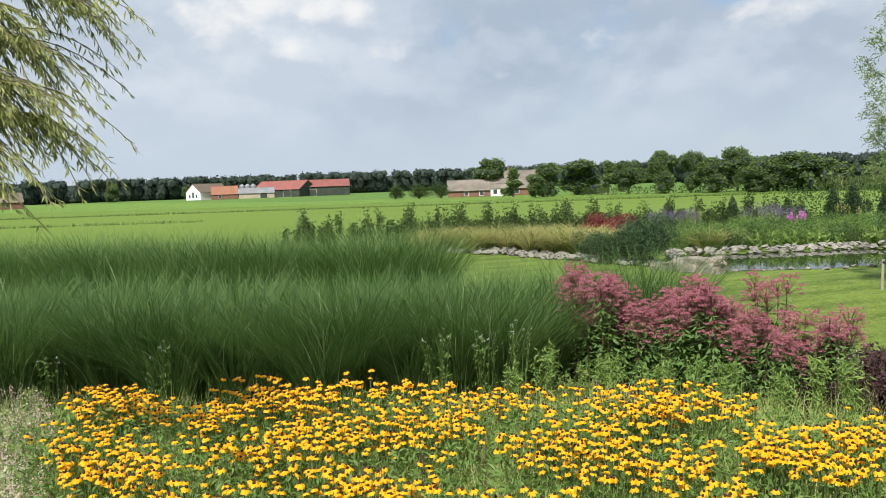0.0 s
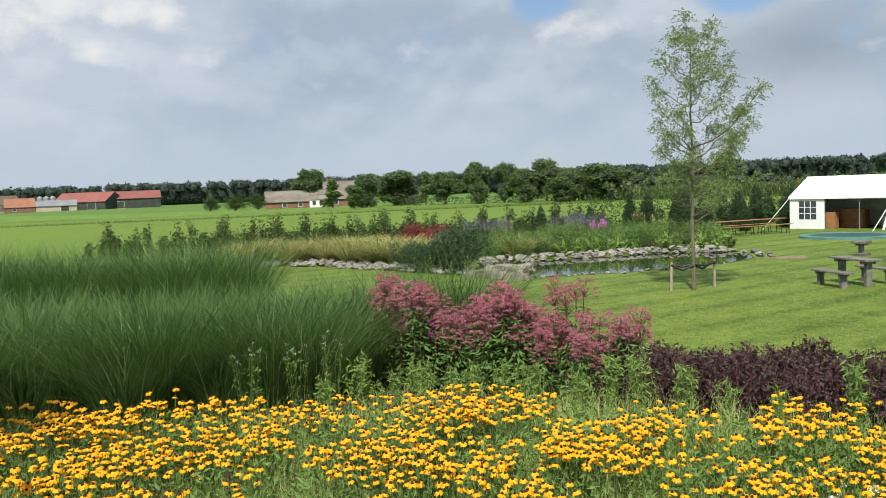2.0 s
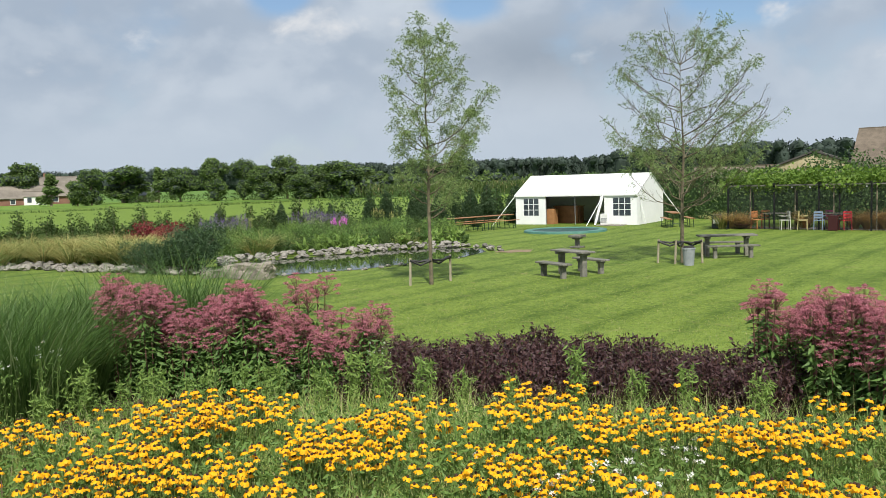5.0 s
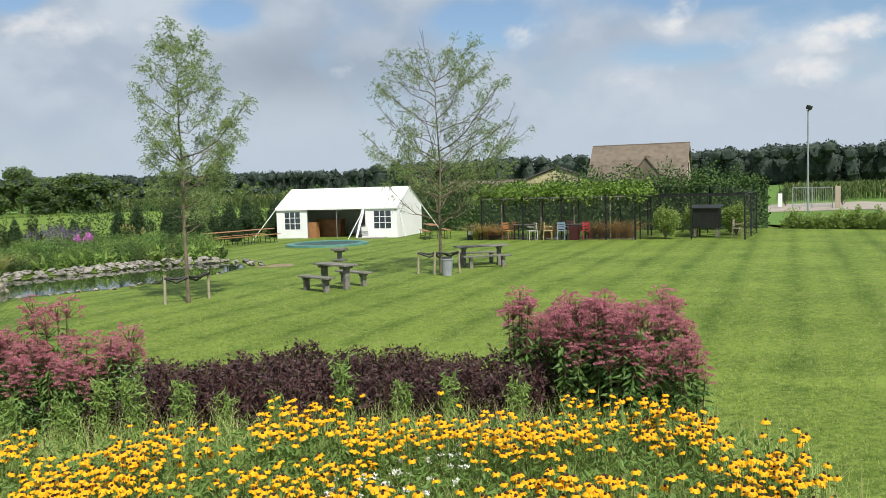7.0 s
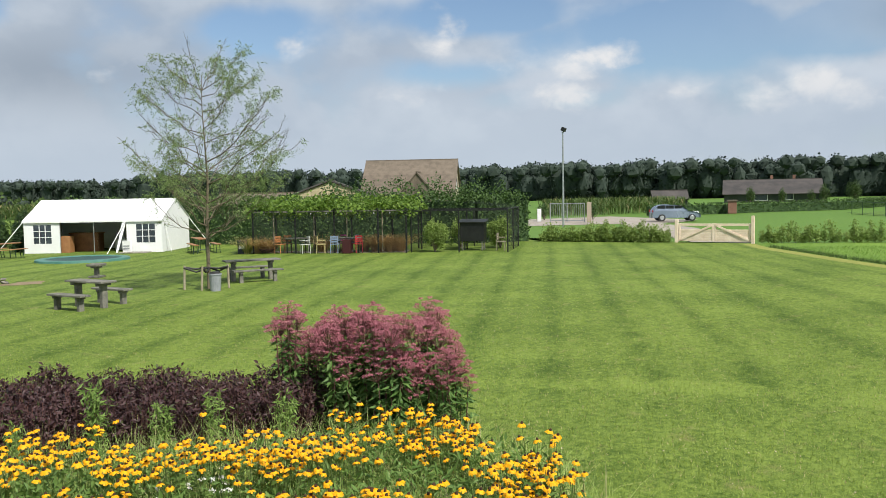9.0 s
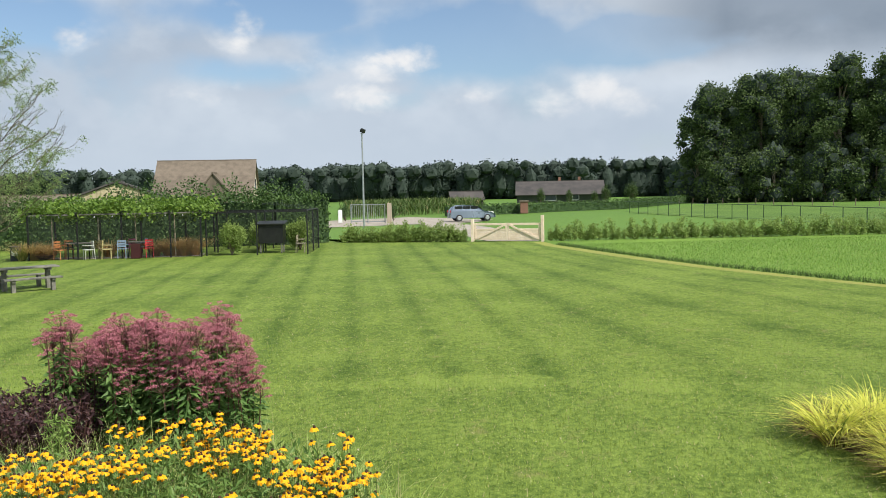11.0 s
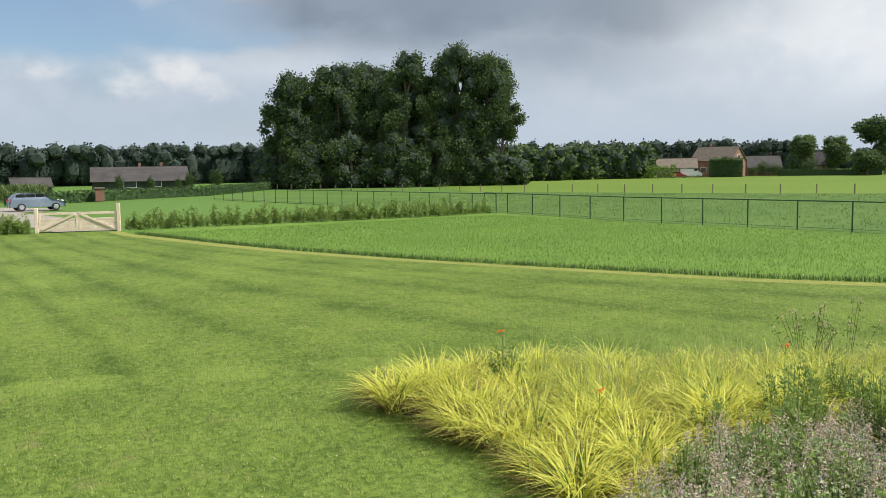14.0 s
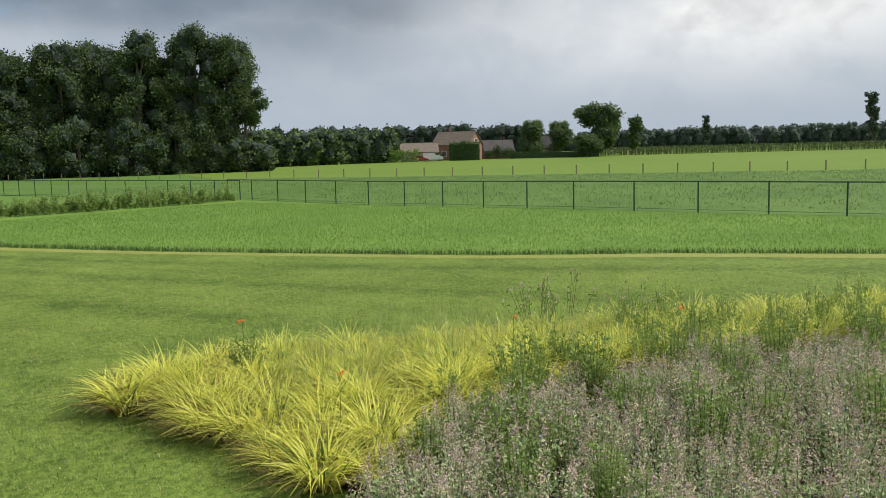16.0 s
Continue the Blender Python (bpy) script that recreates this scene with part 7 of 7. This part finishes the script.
# ---- cars ----
def car(m, paint_mat, label, L=4.2, W=1.75, H=1.48, van=False):
    t = thing("car", m, label, "car")
    bm = bmesh.new()
    prof = [(-0.5, 0.2), (-0.5, 0.5), (-0.485, 0.62), (-0.42, 0.86), (-0.32, 0.98), (-0.16, 1.0), (0.0, 0.97), (0.08, 0.9), (0.25, 0.63), (0.43, 0.53), (0.49, 0.42), (0.5, 0.2)]
    if van:
        prof = [(-0.5, 0.2), (-0.5, 0.95), (-0.48, 1.0), (0.2, 1.0), (0.27, 0.95), (0.36, 0.62), (0.48, 0.54), (0.5, 0.2)]
    rows = []
    for s, inset in ((-1, 0.10), (-1, 0.0), (1, 0.0), (1, 0.10)):
        rows.append([bm.verts.new((x * L, s * (W / 2 - (0.16 if z > 0.7 else 0.02)) * (1.0 if not inset else 0.9), z * H)) for x, z in prof])
    for A, B in zip(rows, rows[1:]):
        for k in range(len(prof) - 1):
            bm.faces.new((A[k], B[k], B[k + 1], A[k + 1]))
        bm.faces.new((A[-1], B[-1], B[0], A[0]))
    bm.faces.new(rows[0][::-1]); bm.faces.new(rows[-1])
    bmesh.ops.recalc_face_normals(bm, faces=bm.faces[:])
    part("body", bm, paint_mat, t, smooth=False)
    glass = M["car_glass"]
    for s in (-1, 1):
        y = s * (W / 2 - 0.15)
        for x0, x1 in (((-0.40, -0.235), (-0.225, -0.055), (-0.04, 0.11)) if not van else ((0.12, 0.28),)):
            part("side_window", a_box(((x1 - x0) * L, 0.03, 0.25 * H), ((x0 + x1) / 2 * L, y, 0.81 * H), (-s * 12, 0, 0), 0.01), glass, t)
        for x in (-0.31, 0.32):
            w = part("wheel", a_rod((x * L, s * (W / 2 - 0.2), 0.31), (x * L, s * (W / 2 + 0.005), 0.31), 0.31, 0.31, 18), M["strap"], t)
            part("rim", a_rod((x * L, s * (W / 2 + 0.006), 0.31), (x * L, s * (W / 2 + 0.02), 0.31), 0.2, 0.18, 12), M["steel"], w)
        part("headlight", a_box((0.2, 0.3, 0.12), (0.452 * L, s * 0.58, 0.52 * H), (0, 20, 0), 0.02), M["white_paint"], t)
        part("tail_light", a_box((0.06, 0.2, 0.2), (-0.5 * L, s * 0.68, 0.62 * H), bevel=0.01), paint("tail_red", (0.4, 0.02, 0.02)), t)
    part("windscreen", a_box((0.03, W * 0.72, 0.5), (0.165 * L if not van else 0.318 * L, 0, 0.8 * H), (0, -58 if not van else -35, 0)), glass, t)
    part("bumper", a_box((0.1, W * 0.92, 0.2), (0.497 * L, 0, 0.3 * H), bevel=0.03), paint_mat, t)
    return t


M["car_blue"] = surface("silver_blue_car_paint", (0.20, 0.25, 0.32), (0.25, 0.30, 0.38), 0.6, 2, 0.25, 0.3, 0.02)
M["car_glass"] = surface("dark_car_glass", (0.012, 0.015, 0.018), (0.03, 0.035, 0.04), 2, 10, 0.3, 0, 0.02, 0.002, 0.25)
M["car_white"] = surface("white_car_paint", (0.70, 0.71, 0.72), (0.78, 0.79, 0.79), 2, 10, 0.3, 0.0, 0.02)
M["car_red"] = surface("red_car_paint", (0.42, 0.05, 0.03), (0.5, 0.07, 0.04), 2, 10, 0.3, 0.0, 0.02)
car(pose(74.2, 28.3, 0, 0, 0, -56), M["car_blue"], "silver-blue family hatchback parked on the gravel yard")
car(pose(199.5, -75.0, 0, 0, 0, -107), M["car_white"], "white van parked by the houses", 5.0, 1.9, 2.1, True)
car(pose(199.0, -71.6, 0, 0, 0, -107), M["car_red"], "red car parked by the houses", 4.0, 1.7, 1.4)


# ---- buildings ----
M["brown_tile"] = surface("brown_roof_tile", (0.110, 0.088, 0.066), (0.185, 0.150, 0.115), 1.5, 12, 0.8, 0, 0.5, 0.03)
M["dark_tile"] = surface("dark_roof_tile", (0.045, 0.042, 0.042), (0.085, 0.075, 0.07), 0.6, 8, 0.8, 0, 0.5, 0.03)
M["red_tile"] = surface("red_sheet_roof", (0.20, 0.070, 0.058), (0.275, 0.10, 0.082), 0.3, 4, 0.7, 0, 0.3, 0.02)
M["orange_tile"] = surface("orange_roof_tile", (0.25, 0.115, 0.070), (0.33, 0.155, 0.095), 0.4, 5, 0.8, 0, 0.4, 0.03)
M["reed"] = surface("grey_brown_thatch", (0.14, 0.125, 0.105), (0.25, 0.22, 0.185), 0.5, 6, 0.95, 0, 0.6, 0.04)
M["brick"] = surface("red_brown_brick", (0.17, 0.085, 0.062), (0.26, 0.14, 0.10), 0.6, 9, 0.9, 0, 0.5, 0.02)
M["orange_brick"] = surface("orange_brown_brick", (0.21, 0.115, 0.078), (0.30, 0.18, 0.12), 0.6, 9, 0.9, 0, 0.5, 0.02)
M["pale_brick"] = surface("buff_brick", (0.36, 0.30, 0.23), (0.46, 0.40, 0.31), 0.6, 9, 0.9, 0, 0.5, 0.02)
M["dark_board"] = surface("dark_green_boarding", (0.03, 0.04, 0.032), (0.06, 0.07, 0.055), 0.6, 6, 0.85)
M["grey_sheet"] = surface("grey_fibre_roof", (0.16, 0.17, 0.18), (0.25, 0.26, 0.27), 0.4, 5, 0.85)
M["plank"] = surface("yellow_grey_boarding", (0.36, 0.30, 0.19), (0.52, 0.44, 0.29), 1.0, 10, 0.85)


def gabled(name, label, m, L, W, eave, ridge, wall, roof, windows=(), over=0.35, courses=0, category="house", chimney=None, boards=0, doors=()):
    """A house with a gable roof; its ridge runs along x. windows, doors: side (-1 front, 1 back, 2 and -2 the gable ends), place along, sill, width, height."""
    t = thing(name, m, label, category)
    bm = bmesh.new()
    for s in (-1, 1):
        pts = [(s * L / 2, -W / 2, 0), (s * L / 2, W / 2, 0), (s * L / 2, W / 2, eave), (s * L / 2, 0, ridge - 0.08), (s * L / 2, -W / 2, eave)]
        bm.faces.new([bm.verts.new(p) for p in pts])
    for s in (-1, 1):
        bm.faces.new([bm.verts.new(p) for p in ((-L / 2, s * W / 2, 0), (L / 2, s * W / 2, 0), (L / 2, s * W / 2, eave), (-L / 2, s * W / 2, eave))])
    bmesh.ops.remove_doubles(bm, verts=bm.verts[:], dist=0.001)
    bmesh.ops.recalc_face_normals(bm, faces=bm.faces[:])
    body = part("wall", bm, wall, t)
    run, rise = W / 2, ridge - eave
    slope = math.degrees(math.atan2(rise, run))
    long = math.hypot(run, rise) + over
    for s in (-1, 1):
        cx = s * (run + over * math.cos(radians(slope))) / 2
        cz = ridge - (rise + over * math.sin(radians(slope))) / 2
        slab = part("roof", a_box((L + over, long, 0.14), (0, cx, cz + 0.07), (-s * slope, 0, 0)), roof, t)
        if courses and s == -1:
            step = long / courses
            me = None
            for k in range(courses):
                d = (k + 0.5) * step
                p = pose(0, -d * math.cos(radians(slope)), ridge + 0.16 - d * math.sin(radians(slope)), slope + 6.0, 0, 0)
                if me is None:
                    c = part("tile_course", a_box((L + over + 0.04, step * 1.04, 0.05)), roof, slab)
                    me = c.data
                    c.matrix_basis = p
                else:
                    share("tile_course", me, slab, p)
    part("ridge_cap", a_box((L + over + 0.05, 0.26, 0.12), (0, 0, ridge + 0.15)), roof, t)
    for kind, items in (("window", windows), ("door", doors)):
        for side, at, sill, w, h in items:
            if abs(side) == 1:
                place, size = (at, side * (W / 2 + 0.02), sill + h / 2), (w, 0.08, h)
            else:
                place, size = (math.copysign(L / 2 + 0.02, side), at, sill + h / 2), (0.08, w, h)
            fr = part(kind, a_box(tuple(v + (0.16 if v > 0.1 else 0) for v in size), place), M["white_paint"], t, "white framed opening")
            part("pane", a_box(tuple(v if v > 0.1 else 0.12 for v in size), place), M["dark_pane"] if kind == "window" else M["dark_board"], fr)
    if boards:
        for s in (-1,):
            me = None
            for k in range(boards):
                y = -W / 2 + W * (k + 0.5) / boards
                top = eave + (ridge - eave) * (1 - abs(y) / (W / 2)) - 0.12
                part("board", a_box((0.05, W / boards * 0.82, top), (s * (L / 2 + 0.03), y, top / 2)), wall, body)
    if chimney:
        for x, y in chimney:
            part("chimney", a_box((0.5, 0.5, 1.2), (x, y, ridge + 0.3), bevel=0.02), M["brick"], t)
    return t


# the brown-roofed house and the boarded barn behind the hedge
gabled("house", "house with a steep brown tiled roof behind the hedge", pose(85.4, 66.8, 0, 0, 0, -60), 11.2, 9.4, 2.6, 6.9, M["pale_brick"], M["brown_tile"], [(2, 0, 3.4, 1.1, 1.3), (2, -2, 0.9, 1.1, 1.2), (-1, 3.5, 0.8, 1.6, 1.2)], 0.5, 17)
dormer = gabled("house", "cross gable of the brown-roofed house", pose(83.4, 64.2, 0, 0, 0, 30), 4.0, 3.8, 3.0, 5.3, M["brown_tile"], M["brown_tile"], [], 0.3, 0)
gabled("barn", "low barn with weathered vertical boarding", pose(62.0, 58.5, 0, 0, 0, 40), 9.0, 9.0, 2.5, 4.15, M["plank"], M["dark_tile"], [], 0.5, 0, "barn", None, 26)
gabled("shed", "low long shed with a pale orange tiled roof", pose(58.0, 63.5, 0, 0, 0, -52), 9.0, 5.0, 1.9, 3.0, M["pale_brick"], M["brown_tile"], [], 0.4, 0, "shed")

# the dark-roofed house behind the yard
gabled("house", "long low house with a dark tiled roof behind a hedge", pose(170.5, 45.6, 0, 0, 0, -73), 17.2, 9.0, 1.7, 4.15, M["dark_board"], M["dark_tile"], [(-1, -2.0, 0.4, 2.2, 1.2), (-1, 3.0, 0.5, 1.2, 1.0)], 0.6, 12, "house", [(0.0, 0.4), (4.0, 0.4)])
gabled("shed", "small dark shed with a low roof", pose(116.0, 45.0, 0, 0, 0, -60), 4.6, 3.0, 1.5, 2.5, M["dark_board"], M["dark_tile"], [], 0.4, 0, "shed")
HF = [(96.2, 31.2), (104.0, 28.0), (112.6, 22.0), (152.0, 17.0)]
hedge("boundary_hedge", [(88.0, 36.5), *HF], 1.15, 1.0, M["hedge_leaf"], "long low clipped boundary hedge", 90, 0.24, 0, 0.05)
hedge_core([(88.0, 36.5), *HF], 0.98, 0.6)
pillar = thing("brick_pillar", pose(95.8, 29.9, 0, 0, 0, 20), "square red brick gate pillar with a cap", "pillar")
part("shaft", a_box((0.9, 0.9, 1.35), (0, 0, 0.675), bevel=0.02), M["brick"], pillar)
part("cap", a_box((1.1, 1.1, 0.16), (0, 0, 1.432), bevel=0.02), M["brown_tile"], pillar)
for x, y, s in ((158, 46, 0.9), (156, 40, 0.8), (155, 33, 1.0), (163, 29.5, 1.15), (160, 36, 0.7)):
    copy_scaled(dense, pose(x, y, 0, 0, 0, x * 7) @ Matrix.Scale(s, 4))


# yard gate of steel mesh, boards and posts
def yard_gate():
    ang = math.degrees(math.atan2(34.9 - 38.5, 69.6 - 69.8))
    t = thing("yard_gate", pose(69.8, 38.5, 0, 0, 0, ang), "grey steel mesh gate at the gravel yard", "gate")
    for x in (0, 1.8, 3.6):
        part("upright", a_rod((x, 0, 0), (x, 0, 1.75), 0.05), M["steel"], t)
    for z in (0.15, 1.7):
        part("rail", a_rod((0, 0, z), (3.6, 0, z), 0.035), M["steel"], t)
    for k in range(17):
        part("bar", a_rod((0.2 * (k + 1), 0, 0.16), (0.2 * (k + 1), 0, 1.69), 0.012, 0.012, 5), M["steel"], t)


yard_gate()
for x, y, w, h, mk, lab in ((69.7, 34.5, 0.4, 1.8, "pale_brick", "pale brick gate pier at the yard"), (70.4, 40.0, 0.35, 1.2, "white_paint", "white board standing at the yard")):
    ob = part("gate_pier", a_box((w, w, h), (0, 0, h / 2), bevel=0.02), M[mk])
    ob.matrix_basis = pose(x, y, 0, 0, 0, 25)
    tagged(ob, lab, "gate pier")
yb = dense_bush("yard_shrub", "small green shrub beside the yard gate", mound(0.8, 1.9, 8), 900, 0.14, M["hedge_leaf"])
yb.matrix_basis = pose(74.0, 41.5, 0)
copy_scaled(yb, pose(76.0, 37.2, 0, 0, 0, 50))
copy_scaled(yb, pose(68.0, 41.6, 0, 0, 0, 150))

# the houses beyond the pasture
gabled("house", "orange brick house with a brown tiled roof beyond the pasture", pose(213.0, -87.2, 0, 0, 0, -137), 10.5, 8.5, 4.2, 7.4, M["orange_brick"], M["brown_tile"], [(-1, -2.0, 1.0, 1.4, 1.3), (2, 0, 4.2, 1.4, 1.2), (2, -2, 1, 1.6, 1.4)], 0.6, 9, "house", [(-2.5, 0.5)])
gabled("house", "low house with a reddish hipped roof", pose(211.0, -75.5, 0, 0, 0, -107), 9.5, 8.0, 2.4, 4.6, M["pale_brick"], M["brown_tile"], [(-1, 1.5, 0.8, 2.0, 1.3)], 0.5, 0)
gabled("house", "low brick house with a grey roof", pose(216.5, -100.5, 0, 0, 0, -107), 8.0, 8.0, 2.2, 5.0, M["brick"], M["dark_tile"], [(-1, 1.0, 0.8, 1.6, 1.3)], 0.5, 0, "house", [(2.0, 0.4)])
gabled("house", "dark-roofed house half hidden by trees", pose(218.5, -115.5, 0, 0, 0, -137), 8.0, 8.0, 2.6, 6.0, M["brick"], M["dark_tile"], [], 0.5, 0)
for x, y, s in ((206.0, -107.0, 1.5), (210.0, -97.0, 1.2), (205.5, -84.0, 0.95), (207.0, -68.0, 0.8), (204.0, -92.0, 0.8), (203.0, -97.0, 1.0), (201, -104, 1.2), (207.5, -65.0, 0.9)):
    copy_scaled(dense, pose(x, y, 0, 0, 0, x * 3) @ Matrix.Diagonal((s * 1.3, s * 1.3, s, 1)))
hedge("boundary_hedge", [(203.0, -98.0), (198.0, -108.0), (192.0, -118.0)], 1.6, 1.2, M["hedge_leaf"], "dark clipped hedge before the houses", 60, 0.3, 0, 0.05)
hedge_core([(203.0, -98.0), (198.0, -108.0), (192.0, -118.0)], 1.4, 0.8)

hedge("tall_hedge", [(201.0, -80.0), (198.0, -87.0)], 4.4, 3.0, M["hedge_leaf"], "tall dark clipped hedge before the brown-roofed house", 260, 0.4, 0, 0.06)
hedge_core([(201.0, -80.0), (198.0, -87.0)], 4.0, 2.0)
hedge("garden_shrubs", [(198.0, -63.5), (196.0, -70.0)], 2.6, 2.4, M["vine_leaf"], "yellow-green garden shrubs beside the houses", 180, 0.35, 0, 0.2, "stuff", "shrub")

# farms beyond the north field
FA = math.degrees(math.atan2(7, 18))
gabled("farmhouse", "white-gabled old farmhouse with a long brown roof", pose(-144.5, 364.0, 0, 0, 0, 62), 16.0, 9.5, 3.4, 7.0, M["white_paint"], M["brown_tile"], [(-2, 0, 1.0, 1.2, 2.4), (-2, -2.2, 1.0, 1.0, 1.4), (-2, 2.2, 1.0, 1.0, 1.4)], 0.5, 0, "farmhouse")
gabled("farm_shed", "farm shed with a bright orange tiled roof", pose(-134.5, 358.0, 0, 0, 0, 22), 11.0, 8.0, 2.2, 5.6, M["brick"], M["orange_tile"], [(-1, -2, 0.6, 1.2, 1.0)], 0.4, 0, "shed")
gabled("farm_shed", "grey-roofed open farm shed", pose(-121.5, 362.0, 0, 0, 0, 18), 15.0, 10.0, 2.2, 4.4, M["pale_brick"], M["grey_sheet"], [], 0.4, 0, "shed", doors=[(-1, 3, 0, 3, 2)])
gabled("red_barn", "large dark barn with a red sheet roof", pose(-114.5, 381.0, 0, 0, 0, -18), 25.0, 14.0, 3.4, 7.2, M["dark_board"], M["red_tile"], [], 0.5, 0, "barn", doors=[(-1, 6, 0, 4, 3)])
gabled("red_barn", "long dark barn with a red sheet roof", pose(-97.0, 386.0, 0, 0, 0, 15), 22.0, 12.0, 4.2, 7.2, M["dark_board"], M["red_tile"], [], 0.5, 0, "barn", doors=[(-1, -6, 0, 4, 3)])
for k in range(3):
    silo = thing("silo", pose(-127.0 - k * 2.6, 374.0, 0), "grey farm silo beside the barns", "silo", "silos")
    part("shell", a_rod((0, 0, 0), (0, 0, 5.6), 1.2, 1.2, 14), M["steel"], silo)
    part("cap", a_rod((0, 0, 5.6), (0, 0, 6.4), 1.25, 0.3, 14), M["steel"], silo)
gabled("farmhouse", "long brick farmhouse wing with a thatched roof", pose(-13.8, 197.6, 0, 0, 0, 4), 13.5, 7.0, 1.5, 3.75, M["brick"], M["reed"], [(-1, -2.5, 0.3, 0.9, 0.9), (-1, 1.0, 0.3, 0.9, 0.9)], 0.4, 0, "farmhouse")
gabled("farmhouse", "tall farmhouse with a steep thatched roof", pose(-4.0, 201.0, 0, 0, 0, 4), 7.0, 9.5, 1.8, 5.6, M["brick"], M["reed"], [(-1, -1.0, 0.5, 1.0, 1.2)], 0.5, 0, "farmhouse", [(-2.6, 0.2)])
gabled("farmhouse", "white rendered farmhouse front with windows", pose(-8.4, 193.6, 0, 0, 0, 4), 4.2, 2.6, 1.7, 2.6, M["white_paint"], M["reed"], [(-1, -1.1, 0.5, 0.8, 1.0), (-1, 0.9, 0.5, 0.8, 1.0)], 0.2, 0, "farmhouse")
gabled("farm_shed", "grey-roofed shed among the trees", pose(11.2, 183.0, 0, 0, 0, -4), 7.0, 6.0, 1.4, 3.3, M["pale_brick"], M["grey_sheet"], [], 0.4, 0, "shed")
gabled("farmhouse", "small far brick cottage", pose(-166.0, 252.0, 0, 0, 0, 40), 9.0, 7.0, 2.2, 5.0, M["brick"], M["brown_tile"], [(-1, 0, 0.8, 1.2, 1.2)], 0.4, 0, "cottage")
hedge("boundary_hedge", [(8.0, 163.0), (24.0, 160.0), (44.0, 148.0), (52, 141)], 1.25, 1.0, M["whip_leaf"], "long yellowish clipped hedge along the field", 60, 0.3, 0, 0.08)


# ---- the willow at the edge of the garden ----
def willow():
    t = thing("willow", Matrix(), "weeping willow with long hanging leafy shoots", "tree")
    woods = [tube([(-8.6, 7.6, -0.05), (-8.5, 7.6, 1.6), (-8.2, 7.4, 3.4), (-7.6, 7.2, 5.2), (-7.0, 7.0, 7.0)], [0.26, 0.22, 0.18, 0.12, 0.05], 9)]
    lv_at, lv_dir = [], []
    starts = []
    for k in range(9):
        a = RNG.uniform(-0.7, 0.5)
        s = Vector((-8.0 + 0.1 * k, 7.4, 3.0 + 0.42 * k))
        e = Vector((-4.35 + RNG.uniform(-0.4, 0.25), 6.7 + a, 3.45 + 0.2 * k))
        mid = (s + e) / 2 + Vector((0, 0, 0.35))
        woods.append(tube([s, mid, e], [0.06, 0.035, 0.012], 5))
        starts += [mid.lerp(e, RNG.uniform(0.45, 1.0)) for _ in range(36)]
    for s in starts:
        reach = RNG.uniform(0.5, 1.5)
        d = Vector((RNG.uniform(0.35, 0.9), RNG.uniform(-0.35, 0.25), RNG.uniform(-0.25, 0.15)))
        pts, p = [], s.copy()
        for k in range(8):
            pts.append(p.copy())
            p = p + d * reach / 8
            d = d + Vector((0, 0, -0.14))
        woods.append(tube(pts, [0.006] * 4 + [0.004] * 3 + [0.002], 3))
        for k in range(7):
            for _ in range(8):
                q = pts[k].lerp(pts[k + 1], RNG.uniform(0, 1))
                w = (pts[k + 1] - pts[k]).normalized()
                lv_at.append(tuple(q)); lv_dir.append((w.x + RNG.normal() * 0.4, w.y + RNG.normal() * 0.4, w.z - 0.55))
    v, f = join(*woods)
    link_mesh("trunk", v, f, M["branch"], t)
    n = len(lv_at)
    v, f = leaf_quads(np.array(lv_at), RNG.uniform(0.06, 0.11, n), 0.17, 0.1, None, np.array(lv_dir))
    link_mesh("leaf", v, f, M["willow"], t)


willow()
